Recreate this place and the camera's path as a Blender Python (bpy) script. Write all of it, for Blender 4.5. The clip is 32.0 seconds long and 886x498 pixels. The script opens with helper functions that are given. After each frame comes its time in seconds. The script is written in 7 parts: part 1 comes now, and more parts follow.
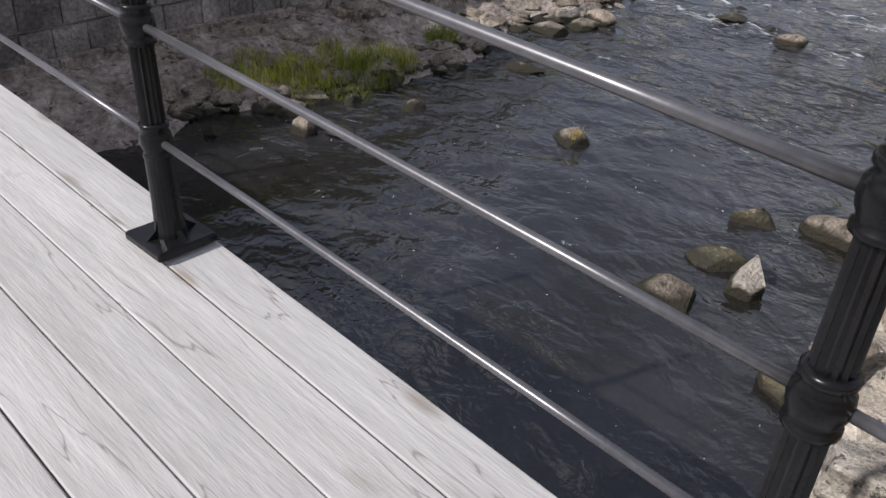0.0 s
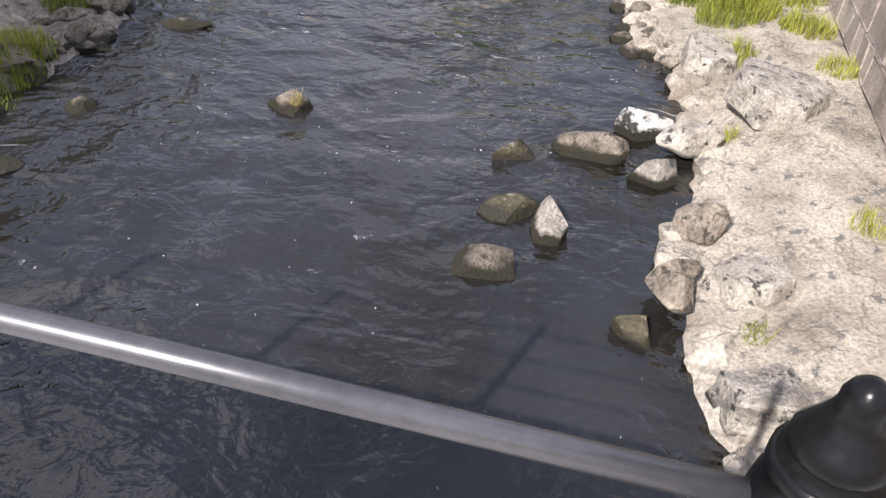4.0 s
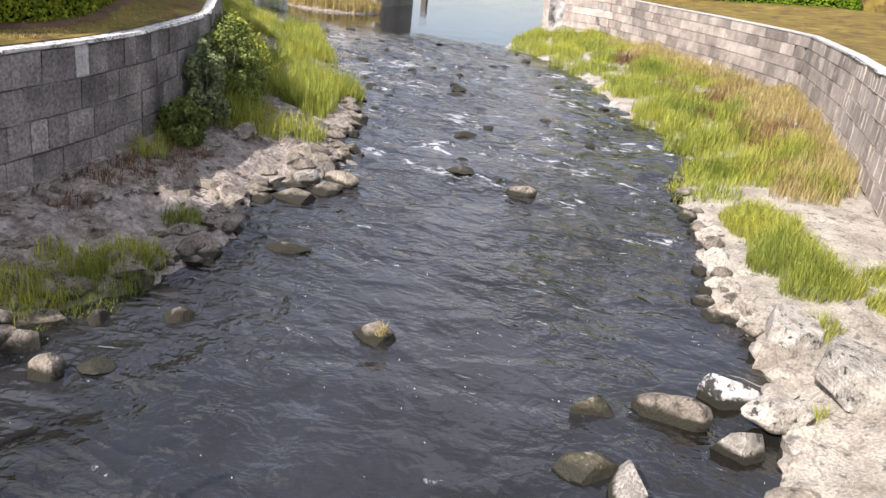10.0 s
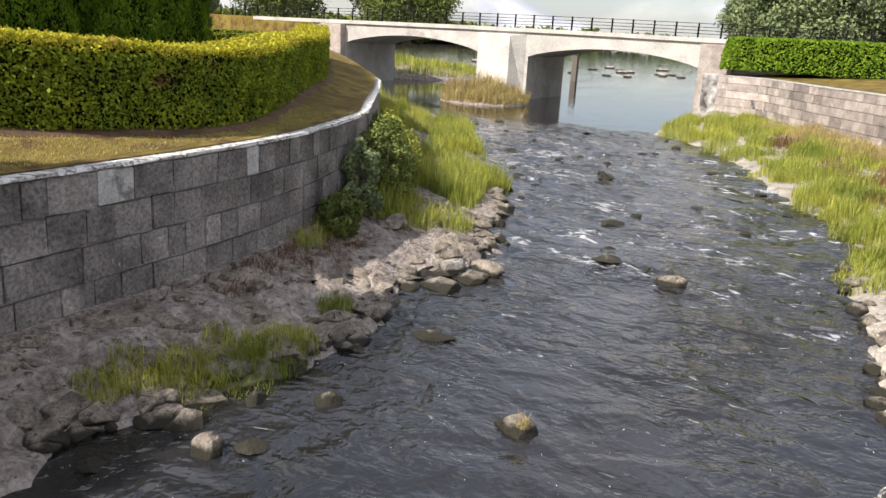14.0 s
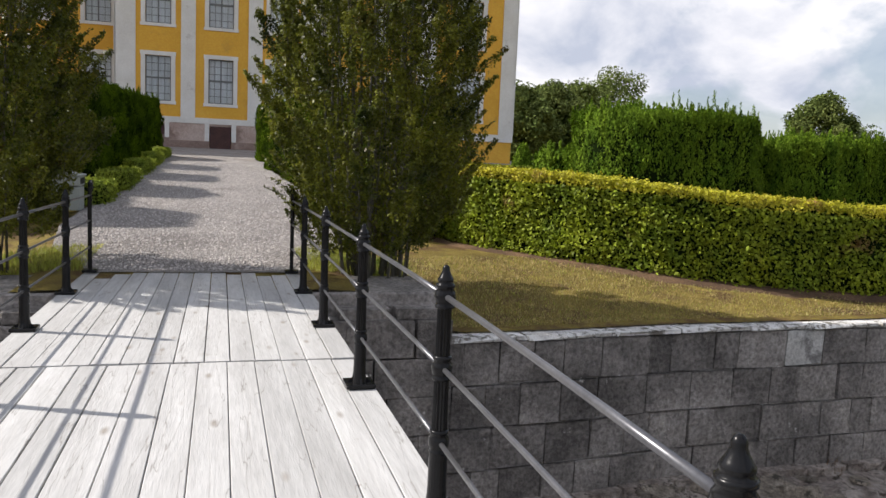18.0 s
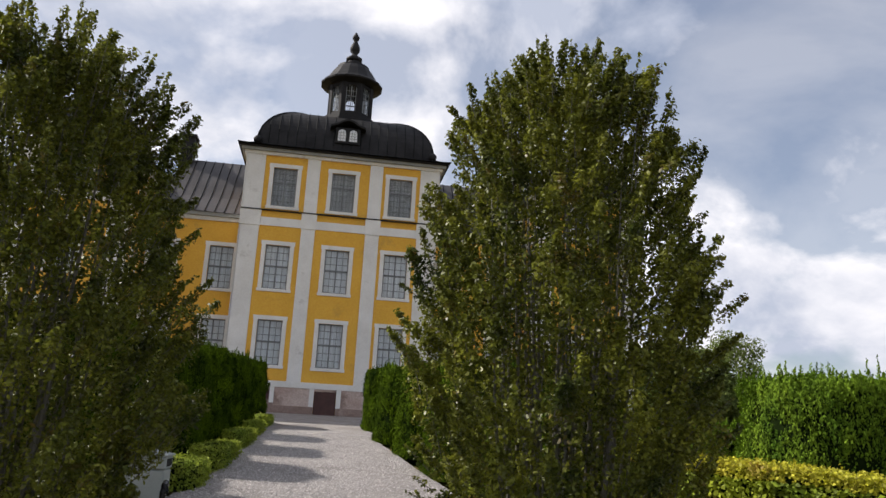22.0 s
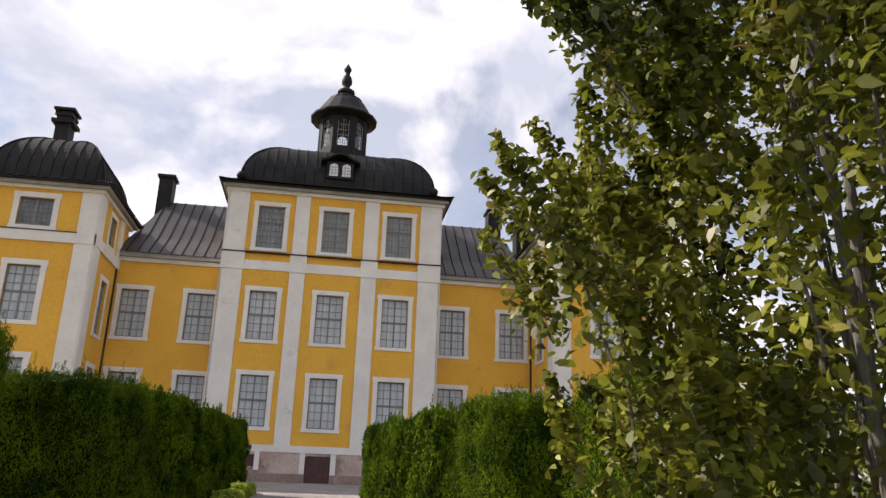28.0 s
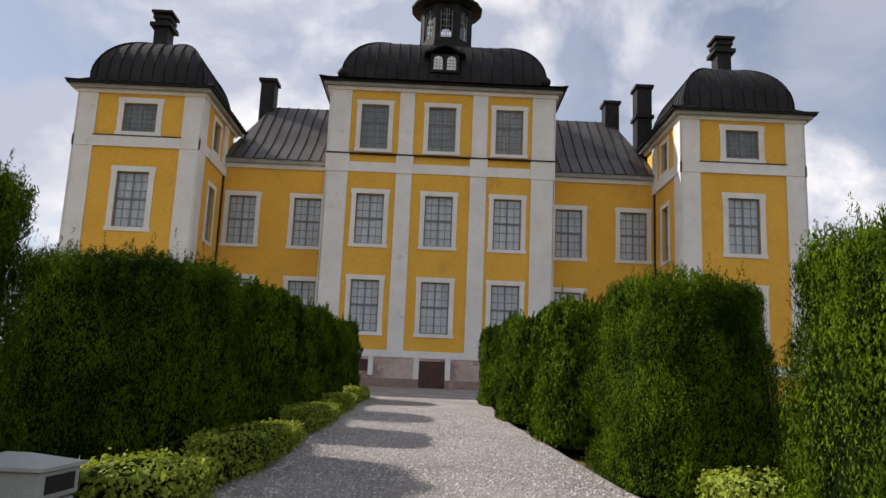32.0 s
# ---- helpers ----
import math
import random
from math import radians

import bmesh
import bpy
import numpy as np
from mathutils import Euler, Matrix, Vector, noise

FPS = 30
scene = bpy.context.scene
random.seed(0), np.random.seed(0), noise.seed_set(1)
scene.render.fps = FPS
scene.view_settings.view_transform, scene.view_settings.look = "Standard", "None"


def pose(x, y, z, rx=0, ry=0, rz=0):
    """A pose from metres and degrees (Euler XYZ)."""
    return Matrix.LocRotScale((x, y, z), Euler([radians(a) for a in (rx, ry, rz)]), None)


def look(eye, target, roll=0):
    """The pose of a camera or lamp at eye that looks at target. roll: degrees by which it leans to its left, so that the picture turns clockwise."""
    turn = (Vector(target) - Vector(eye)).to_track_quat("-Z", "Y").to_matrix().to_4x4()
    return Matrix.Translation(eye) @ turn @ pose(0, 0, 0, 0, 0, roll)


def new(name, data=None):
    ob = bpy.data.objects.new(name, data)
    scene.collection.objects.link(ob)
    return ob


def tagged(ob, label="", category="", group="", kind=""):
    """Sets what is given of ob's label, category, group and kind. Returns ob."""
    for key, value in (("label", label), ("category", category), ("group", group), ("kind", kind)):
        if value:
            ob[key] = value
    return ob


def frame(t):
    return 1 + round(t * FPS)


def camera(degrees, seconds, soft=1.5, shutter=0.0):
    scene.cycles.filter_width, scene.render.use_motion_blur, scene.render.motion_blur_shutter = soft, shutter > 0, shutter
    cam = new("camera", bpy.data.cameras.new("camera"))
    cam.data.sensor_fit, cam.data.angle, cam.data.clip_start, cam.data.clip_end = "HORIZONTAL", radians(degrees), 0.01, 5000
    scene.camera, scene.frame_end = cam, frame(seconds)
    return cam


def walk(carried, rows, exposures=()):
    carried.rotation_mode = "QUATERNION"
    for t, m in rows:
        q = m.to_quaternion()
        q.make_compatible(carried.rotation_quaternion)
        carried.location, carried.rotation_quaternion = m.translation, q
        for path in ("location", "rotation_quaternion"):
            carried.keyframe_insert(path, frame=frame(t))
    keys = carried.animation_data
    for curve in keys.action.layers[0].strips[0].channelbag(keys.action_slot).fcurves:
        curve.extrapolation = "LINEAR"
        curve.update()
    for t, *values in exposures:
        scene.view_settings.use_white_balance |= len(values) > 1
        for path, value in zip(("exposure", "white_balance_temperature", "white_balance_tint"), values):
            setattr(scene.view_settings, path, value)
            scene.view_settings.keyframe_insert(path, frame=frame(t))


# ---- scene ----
cam = camera(59.3, 32.0)
PATH = [
    (0, (0.236, -2.03, 1.11), (1.52, -0.899, 0.075), 2.8),
    (0.5, (0.378, -1.801, 1.104), (1.81, -0.873, 0.061), 3.9),
    (1, (0.517, -1.507, 1.128), (2.029, -0.732, 0.074), 5.8),
    (1.5, (0.648, -1.241, 1.138), (2.196, -0.578, 0.058), 5.3),
    (2, (0.775, -1.059, 1.174), (2.326, -0.478, 0.054), 4.4),
    (2.5, (0.788, -0.791, 1.173), (2.336, -0.267, 0.021), 5.3),
    (4.5, (0.842, 0.273, 1.368), (2.444, 0.481, 0.188), 3.8),
    (5, (0.856, 0.258, 1.389), (2.505, 0.459, 0.275), 4.4),
    (5.5, (0.797, 0.289, 1.423), (2.481, 0.487, 0.362), 4.5),
    (6, (0.794, 0.343, 1.434), (2.486, 0.654, 0.415), 3.8),
    (6.5, (0.78, 0.356, 1.442), (2.5, 0.679, 0.474), 4.7),
    (7, (0.786, 0.357, 1.453), (2.512, 0.686, 0.499), 4.7),
    (7.5, (0.802, 0.363, 1.445), (2.524, 0.729, 0.497), 5.2),
    (8, (0.81, 0.387, 1.471), (2.575, 0.756, 0.605), 6.2),
    (8.5, (0.801, 0.39, 1.477), (2.573, 0.791, 0.641), 6.7),
    (9, (0.797, 0.409, 1.487), (2.566, 0.92, 0.705), 5.5),
    (9.5, (0.795, 0.419, 1.495), (2.578, 0.926, 0.742), 6.3),
    (10, (0.826, 0.398, 1.506), (2.618, 0.931, 0.794), 6.5),
    (10.5, (0.857, 0.379, 1.553), (2.656, 1.043, 0.984), 5.7),
    (11, (0.841, 0.361, 1.579), (2.624, 1.094, 1.047), 5.3),
    (11.5, (0.834, 0.335, 1.577), (2.625, 1.06, 1.06), 5.5),
    (12, (0.837, 0.34, 1.585), (2.642, 1.055, 1.102), 5.2),
    (12.5, (0.844, 0.319, 1.59), (2.651, 1.023, 1.101), 4.9),
    (13, (0.823, 0.299, 1.597), (2.628, 0.998, 1.097), 4.8),
    (13.5, (0.796, 0.311, 1.601), (2.578, 1.062, 1.09), 4.5),
    (14, (0.794, 0.323, 1.595), (2.488, 1.242, 1.062), 3.3),
    (14.5, (0.8, 0.361, 1.568), (2.399, 1.435, 1.03), 2.1),
    (15, (0.685, 0.475, 1.518), (2.133, 1.758, 1.011), 1.2),
    (15.5, (0.74, 0.735, 1.444), (1.984, 2.252, 1.057), 0.3),
    (17.5, (0.381, 0.821, 1.533), (1.08, 2.673, 1.245), 2.3),
    (18, (0.289, 0.947, 1.549), (0.84, 2.857, 1.331), 2.5),
    (18.5, (0.251, 1.195, 1.585), (0.742, 3.126, 1.41), 2.1),
    (19, (0.23, 1.519, 1.626), (0.572, 3.488, 1.536), 2.5),
    (19.5, (0.182, 1.944, 1.689), (0.53, 3.913, 1.679), 2.5),
    (20, (0.129, 2.375, 1.728), (0.475, 4.342, 1.837), 1.7),
    (20.5, (0.06, 2.736, 1.735), (0.347, 4.705, 1.937), 2.8),
    (21, (0.03, 3.202, 1.751), (0.329, 5.151, 2.088), 3.1),
    (21.5, (0.015, 3.679, 1.76), (0.268, 5.628, 2.129), 3.7),
    (22, (0.0, 4.186, 1.77), (0.275, 6.118, 2.208), 3.3),
    (22.5, (-0.025, 4.672, 1.779), (0.268, 6.595, 2.243), 2.9),
    (23, (-0.05, 5.219, 1.789), (0.246, 7.102, 2.394), 1.8),
    (23.5, (-0.065, 5.696, 1.802), (0.33, 7.539, 2.471), 1.1),
    (24, (-0.08, 6.072, 1.808), (0.333, 7.909, 2.483), 1.0),
    (24.5, (-0.06, 6.454, 1.808), (0.367, 8.298, 2.455), 0.8),
    (25, (-0.039, 6.837, 1.81), (0.319, 8.704, 2.432), 2.1),
    (25.5, (-0.0, 7.243, 1.798), (0.232, 9.148, 2.361), 3.3),
    (27.5, (0.15, 9.252, 1.731), (0.43, 11.145, 2.316), 2.8),
    (28, (0.158, 9.678, 1.709), (0.437, 11.568, 2.303), 2.0),
    (28.5, (0.13, 10.084, 1.69), (0.413, 11.961, 2.322), 2.3),
    (29, (0.1, 10.399, 1.671), (0.245, 12.308, 2.249), 2.9),
    (29.5, (0.09, 10.662, 1.656), (0.229, 12.573, 2.229), 2.4),
    (30, (0.079, 10.872, 1.643), (0.213, 12.786, 2.205), 2.1),
    (30.5, (0.089, 11.196, 1.629), (0.096, 13.117, 2.184), 2.3),
    (31, (0.099, 11.636, 1.622), (0.115, 13.556, 2.181), 2.0),
    (31.5, (0.125, 12.059, 1.615), (0.133, 14.003, 2.086), 2.6),
    (32, (0.149, 12.548, 1.611), (0.168, 14.514, 1.977), 2.4),
]
EXPOSURES = ((0, -0.22, 6300, 16), (1, -0.08, 6350, 15), (2, 0.4, 6300, 17), (6, 0.5, 6350, 18), (10, 0.6, 6350, 17), (12, 0.36, 6450, 14), (13, 0.3, 6500, 13), (14, 0.4, 6550, 14), (15, 0.45, 6600, 15), (18, 0.18, 6450, 13), (19, 0.17, 6450, 13), (21, 0.18, 6450, 13), (23, 0.02, 6400, 14), (24, -0.06, 6300, 13), (25, 0.12, 6450, 15), (28, 0.44, 6750, 17), (29, 0.2, 6650, 17), (30, 0.12, 6500, 15), (31, 0.05, 6450, 13), (32, 0.1, 6550, 14))
walk(cam, [(t, look(eye, target, roll)) for t, eye, target, roll in PATH], EXPOSURES)
# the place itself follows
# ---- world, sun ----
SUN_AZ, SUN_EL = (-0.93, 0.37), radians(40)
w = bpy.data.worlds.new("sky")
scene.world = w
w.use_nodes = True
nt = w.node_tree
nt.nodes.clear()


def node(tree, kind, **kw):
    n = tree.nodes.new(kind)
    for key, value in kw.items():
        n.inputs[key].default_value = value
    return n


out = node(nt, "ShaderNodeOutputWorld")
bg = node(nt, "ShaderNodeBackground", Strength=0.1)
sky = node(nt, "ShaderNodeTexSky")
sky.sky_type = "NISHITA"
sky.sun_disc = False
sky.sun_elevation = SUN_EL
sky.sun_rotation = math.atan2(SUN_AZ[0], SUN_AZ[1])
tc = node(nt, "ShaderNodeTexCoord")
sep = node(nt, "ShaderNodeSeparateXYZ")
nt.links.new(tc.outputs["Generated"], sep.inputs[0])
# cloud layer: direction projected on a flat ceiling
add = node(nt, "ShaderNodeMath")
add.operation = "ADD"
add.inputs[1].default_value = 0.55
nt.links.new(sep.outputs[2], add.inputs[0])
flat = node(nt, "ShaderNodeVectorMath")
flat.operation = "DIVIDE"
comb = node(nt, "ShaderNodeCombineXYZ")
for k in range(3):
    nt.links.new(add.outputs[0], comb.inputs[k])
nt.links.new(tc.outputs["Generated"], flat.inputs[0])
nt.links.new(comb.outputs[0], flat.inputs[1])
cn = node(nt, "ShaderNodeTexNoise", Scale=2.6, Detail=12.0, Roughness=0.53, Distortion=0.25)
nt.links.new(flat.outputs[0], cn.inputs["Vector"])
cov = node(nt, "ShaderNodeValToRGB")
cov.color_ramp.elements[0].position, cov.color_ramp.elements[1].position = 0.46, 0.535
cov.color_ramp.elements[0].color = (0.36, 0.36, 0.36, 1)
nt.links.new(cn.outputs[0], cov.inputs[0])
cn2 = node(nt, "ShaderNodeTexNoise", Scale=3.4, Detail=11.0, Roughness=0.55, Distortion=0.3)
nt.links.new(flat.outputs[0], cn2.inputs["Vector"])
tone = node(nt, "ShaderNodeValToRGB")
tone.color_ramp.elements[0].position, tone.color_ramp.elements[1].position = 0.41, 0.60
tone.color_ramp.elements[0].color = (5.0, 5.5, 6.5, 1)
tone.color_ramp.elements[1].color = (9.3, 9.3, 9.45, 1)
nt.links.new(cn2.outputs[0], tone.inputs[0])
mix = node(nt, "ShaderNodeMix")
mix.data_type = "RGBA"
nt.links.new(cov.outputs[0], mix.inputs[0])
nt.links.new(sky.outputs[0], mix.inputs[6])
nt.links.new(tone.outputs[0], mix.inputs[7])
nt.links.new(mix.outputs[2], bg.inputs["Color"])
nt.links.new(bg.outputs[0], out.inputs[0])

sun = new("sun", bpy.data.lights.new("sun", "SUN"))
sun.data.energy, sun.data.angle, sun.data.color = 5.0, radians(0.6), (1.0, 0.95, 0.86)
sd = Vector((SUN_AZ[0], SUN_AZ[1], math.tan(SUN_EL) * math.hypot(*SUN_AZ)))
sun.matrix_world = look(sd * 60, (0, 0, 0))
scene.view_settings.exposure = 0.0


# ---- materials ----
def mat(name, c1, c2, scale=2.0, fine=30.0, rough=0.8, bump=0.3, dist=0.02, metal=0.0, rnd=0.0, stretch=(1, 1, 1), spot=None, spot_scale=6.0,
        spot_at=(0.58, 0.66), spec=0.5, coat=0.0, through_light=0.0, wear=0.35, knots=False, island=None, wet=None, cracks=None):
    m = bpy.data.materials.new(name)
    m.use_nodes = True
    t = m.node_tree
    t.nodes.clear()
    o = node(t, "ShaderNodeOutputMaterial")
    b = node(t, "ShaderNodeBsdfPrincipled")
    b.inputs["Roughness"].default_value = rough
    b.inputs["Metallic"].default_value = metal
    b.inputs["Specular IOR Level"].default_value = spec
    b.inputs["Coat Weight"].default_value = coat
    g = node(t, "ShaderNodeNewGeometry")
    mp = node(t, "ShaderNodeMapping")
    mp.inputs["Scale"].default_value = stretch
    t.links.new(g.outputs["Position"], mp.inputs[0])
    n1 = node(t, "ShaderNodeTexNoise", Scale=scale, Detail=5.0, Roughness=0.6)
    n2 = node(t, "ShaderNodeTexNoise", Scale=fine, Detail=4.0, Roughness=0.65)
    t.links.new(mp.outputs[0], n1.inputs["Vector"])
    t.links.new(mp.outputs[0], n2.inputs["Vector"])
    r = node(t, "ShaderNodeValToRGB")
    r.color_ramp.elements[0].position, r.color_ramp.elements[1].position = 0.32, 0.68
    r.color_ramp.elements[0].color = (*c1, 1)
    r.color_ramp.elements[1].color = (*c2, 1)
    t.links.new(n1.outputs[0], r.inputs[0])
    ov = node(t, "ShaderNodeMix")
    ov.data_type, ov.blend_type = "RGBA", "OVERLAY"
    ov.inputs[0].default_value = wear
    t.links.new(r.outputs[0], ov.inputs[6])
    gr = node(t, "ShaderNodeMapRange")
    gr.inputs[1].default_value, gr.inputs[2].default_value = 0.3, 0.7
    t.links.new(n2.outputs[0], gr.inputs[0])
    t.links.new(gr.outputs[0], ov.inputs[7])
    col = ov.outputs[2]
    if rnd:
        oi = node(t, "ShaderNodeObjectInfo")
        mr = node(t, "ShaderNodeMapRange")
        mr.inputs[3].default_value, mr.inputs[4].default_value = 1 - rnd, 1 + rnd
        t.links.new(oi.outputs["Random"], mr.inputs[0])
        hv = node(t, "ShaderNodeHueSaturation")
        t.links.new(mr.outputs[0], hv.inputs["Value"])
        t.links.new(col, hv.inputs["Color"])
        col = hv.outputs[0]
    if through_light or island:
        ri = node(t, "ShaderNodeMapRange")
        ri.inputs[3].default_value, ri.inputs[4].default_value = island or (0.6, 1.5)
        t.links.new(g.outputs["Random Per Island"], ri.inputs[0])
        hv = node(t, "ShaderNodeHueSaturation")
        t.links.new(ri.outputs[0], hv.inputs["Value"])
        t.links.new(col, hv.inputs["Color"])
        col = hv.outputs[0]
    if spot:
        n3 = node(t, "ShaderNodeTexNoise", Scale=spot_scale, Detail=6.0, Roughness=0.7)
        t.links.new(g.outputs["Position"], n3.inputs["Vector"])
        r3 = node(t, "ShaderNodeValToRGB")
        r3.color_ramp.elements[0].position, r3.color_ramp.elements[1].position = spot_at
        t.links.new(n3.outputs[0], r3.inputs[0])
        mx = node(t, "ShaderNodeMix")
        mx.data_type = "RGBA"
        mx.inputs[7].default_value = (*spot, 1)
        t.links.new(r3.outputs[0], mx.inputs[0])
        t.links.new(col, mx.inputs[6])
        col = mx.outputs[2]
    if knots:
        km = node(t, "ShaderNodeMapping")
        km.inputs["Scale"].default_value = (5.0, 1.7, 1.0)
        t.links.new(g.outputs["Position"], km.inputs[0])
        vo = node(t, "ShaderNodeTexVoronoi", Scale=1.0, Randomness=1.0)
        t.links.new(km.outputs[0], vo.inputs["Vector"])
        kr = node(t, "ShaderNodeValToRGB")
        kr.color_ramp.elements[0].position, kr.color_ramp.elements[1].position = 0.05, 0.15
        kr.color_ramp.elements[0].color, kr.color_ramp.elements[1].color = (0.7, 0.7, 0.7, 1), (0, 0, 0, 1)
        t.links.new(vo.outputs["Distance"], kr.inputs[0])
        kx = node(t, "ShaderNodeMix")
        kx.data_type = "RGBA"
        kx.inputs[7].default_value = (0.25, 0.21, 0.17, 1)
        t.links.new(kr.outputs[0], kx.inputs[0])
        t.links.new(col, kx.inputs[6])
        col = kx.outputs[2]
        # long drying cracks along the grain
        cm = node(t, "ShaderNodeMapping")
        cm.inputs["Scale"].default_value = (4.2, 0.3, 1.0)
        t.links.new(g.outputs["Position"], cm.inputs[0])
        ct = node(t, "ShaderNodeTexNoise", Scale=1.6, Detail=4.0, Roughness=0.45)
        t.links.new(cm.outputs[0], ct.inputs["Vector"])
        cr = node(t, "ShaderNodeValToRGB")
        cr.color_ramp.elements[0].position, cr.color_ramp.elements[1].position = 0.4955, 0.5045
        cr.color_ramp.elements[0].color, cr.color_ramp.elements[1].color = (0, 0, 0, 1), (0, 0, 0, 1)
        cr.color_ramp.elements.new(0.5).color = (0.75, 0.75, 0.75, 1)
        t.links.new(ct.outputs[0], cr.inputs[0])
        cx_ = node(t, "ShaderNodeMix")
        cx_.data_type = "RGBA"
        cx_.inputs[7].default_value = (0.2, 0.18, 0.16, 1)
        t.links.new(cr.outputs[0], cx_.inputs[0])
        t.links.new(col, cx_.inputs[6])
        col = cx_.outputs[2]
    if cracks:
        # thin wandering fissures
        cd = node(t, "ShaderNodeTexNoise", Scale=2.2, Detail=3.0)
        t.links.new(g.outputs["Position"], cd.inputs["Vector"])
        ca = node(t, "ShaderNodeVectorMath")
        ca.operation = "MULTIPLY_ADD"
        ca.inputs[1].default_value = (0.9, 0.9, 0.9)
        t.links.new(cd.outputs[1], ca.inputs[0])
        t.links.new(g.outputs["Position"], ca.inputs[2])
        cv = node(t, "ShaderNodeTexVoronoi", Scale=cracks)
        cv.feature = "DISTANCE_TO_EDGE"
        t.links.new(ca.outputs[0], cv.inputs["Vector"])
        ck = node(t, "ShaderNodeMapRange")
        for k, v in enumerate((0.0, 0.022, 0.5, 0.0)):
            ck.inputs[k + 1].default_value = v
        t.links.new(cv.outputs["Distance"], ck.inputs[0])
        cc = node(t, "ShaderNodeMix")
        cc.data_type = "RGBA"
        cc.inputs[7].default_value = (c1[0] * 0.3, c1[1] * 0.3, c1[2] * 0.28, 1)
        t.links.new(ck.outputs[0], cc.inputs[0])
        t.links.new(col, cc.inputs[6])
        col = cc.outputs[2]
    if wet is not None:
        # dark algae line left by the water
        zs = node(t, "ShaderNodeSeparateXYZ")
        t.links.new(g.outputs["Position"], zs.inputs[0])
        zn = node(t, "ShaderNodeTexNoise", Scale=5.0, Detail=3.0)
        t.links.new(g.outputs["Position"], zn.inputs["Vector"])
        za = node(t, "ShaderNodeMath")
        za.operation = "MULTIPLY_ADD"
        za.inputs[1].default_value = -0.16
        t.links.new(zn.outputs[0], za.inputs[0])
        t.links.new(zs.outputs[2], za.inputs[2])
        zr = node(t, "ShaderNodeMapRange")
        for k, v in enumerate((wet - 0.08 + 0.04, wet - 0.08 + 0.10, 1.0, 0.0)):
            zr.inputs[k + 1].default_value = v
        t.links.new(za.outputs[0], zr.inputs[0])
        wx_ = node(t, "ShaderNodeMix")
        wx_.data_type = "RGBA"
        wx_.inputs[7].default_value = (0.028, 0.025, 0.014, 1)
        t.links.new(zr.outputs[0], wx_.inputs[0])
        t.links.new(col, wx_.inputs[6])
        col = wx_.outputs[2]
    t.links.new(col, b.inputs["Base Color"])
    if bump:
        bp = node(t, "ShaderNodeBump", Strength=bump, Distance=dist)
        t.links.new(n2.outputs[0], bp.inputs["Height"])
        t.links.new(bp.outputs[0], b.inputs["Normal"])
    if through_light:
        tr = node(t, "ShaderNodeBsdfTranslucent")
        t.links.new(col, tr.inputs["Color"])
        ms = node(t, "ShaderNodeMixShader")
        ms.inputs[0].default_value = through_light
        t.links.new(b.outputs[0], ms.inputs[1])
        t.links.new(tr.outputs[0], ms.inputs[2])
        t.links.new(ms.outputs[0], o.inputs[0])
    else:
        t.links.new(b.outputs[0], o.inputs[0])
    return m


PLANK = mat("weathered_plank", (0.41, 0.403, 0.392), (0.55, 0.545, 0.535), 1.0, 9, 0.75, 0.4, 0.012, rnd=0.1, stretch=(5, 0.5, 5), spot=(0.33, 0.30, 0.27), spot_scale=2.2, spot_at=(0.62, 0.76), wear=0.1, knots=True)
BEAM = mat("old_beam", (0.10, 0.085, 0.07), (0.17, 0.15, 0.12), 2, 20, 0.85, 0.4, stretch=(6, 1, 6), wear=0.3)
IRON = mat("black_iron", (0.006, 0.006, 0.007), (0.012, 0.012, 0.013), 8, 90, 0.25, 0.15, 0.002, spec=0.22, wear=0.2)
STEEL = mat("grey_rail_paint", (0.12, 0.12, 0.13), (0.17, 0.17, 0.18), 6, 60, 0.34, 0.05, 0.002, metal=0.6, wear=0.12)
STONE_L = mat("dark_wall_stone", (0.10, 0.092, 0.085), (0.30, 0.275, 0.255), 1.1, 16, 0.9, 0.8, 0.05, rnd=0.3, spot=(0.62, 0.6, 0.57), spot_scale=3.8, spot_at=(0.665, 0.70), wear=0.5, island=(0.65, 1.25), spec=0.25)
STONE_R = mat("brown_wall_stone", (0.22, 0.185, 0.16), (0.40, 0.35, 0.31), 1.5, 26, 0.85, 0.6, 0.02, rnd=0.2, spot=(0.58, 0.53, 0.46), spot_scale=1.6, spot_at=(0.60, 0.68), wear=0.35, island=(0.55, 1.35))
MORTAR = mat("wall_core", (0.05, 0.046, 0.042), (0.55, 0.53, 0.5), 1.3, 30, 0.95, 0.6, wear=0.3)
CAP = mat("limewashed_coping", (0.50, 0.48, 0.45), (0.86, 0.85, 0.82), 3.0, 30, 0.85, 0.6, 0.03, spot=(0.17, 0.155, 0.13), spot_scale=7.0, spot_at=(0.51, 0.58), wear=0.35)
PALE_STONE = mat("limewashed_stone", (0.42, 0.41, 0.39), (0.58, 0.57, 0.54), 2.0, 20, 0.85, 0.8, 0.03, spot=(0.2, 0.19, 0.18), spot_scale=3, spot_at=(0.55, 0.66), wear=0.3)
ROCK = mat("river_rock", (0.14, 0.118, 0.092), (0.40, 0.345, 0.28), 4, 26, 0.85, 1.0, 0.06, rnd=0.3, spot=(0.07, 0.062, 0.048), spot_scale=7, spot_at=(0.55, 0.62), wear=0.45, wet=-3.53)
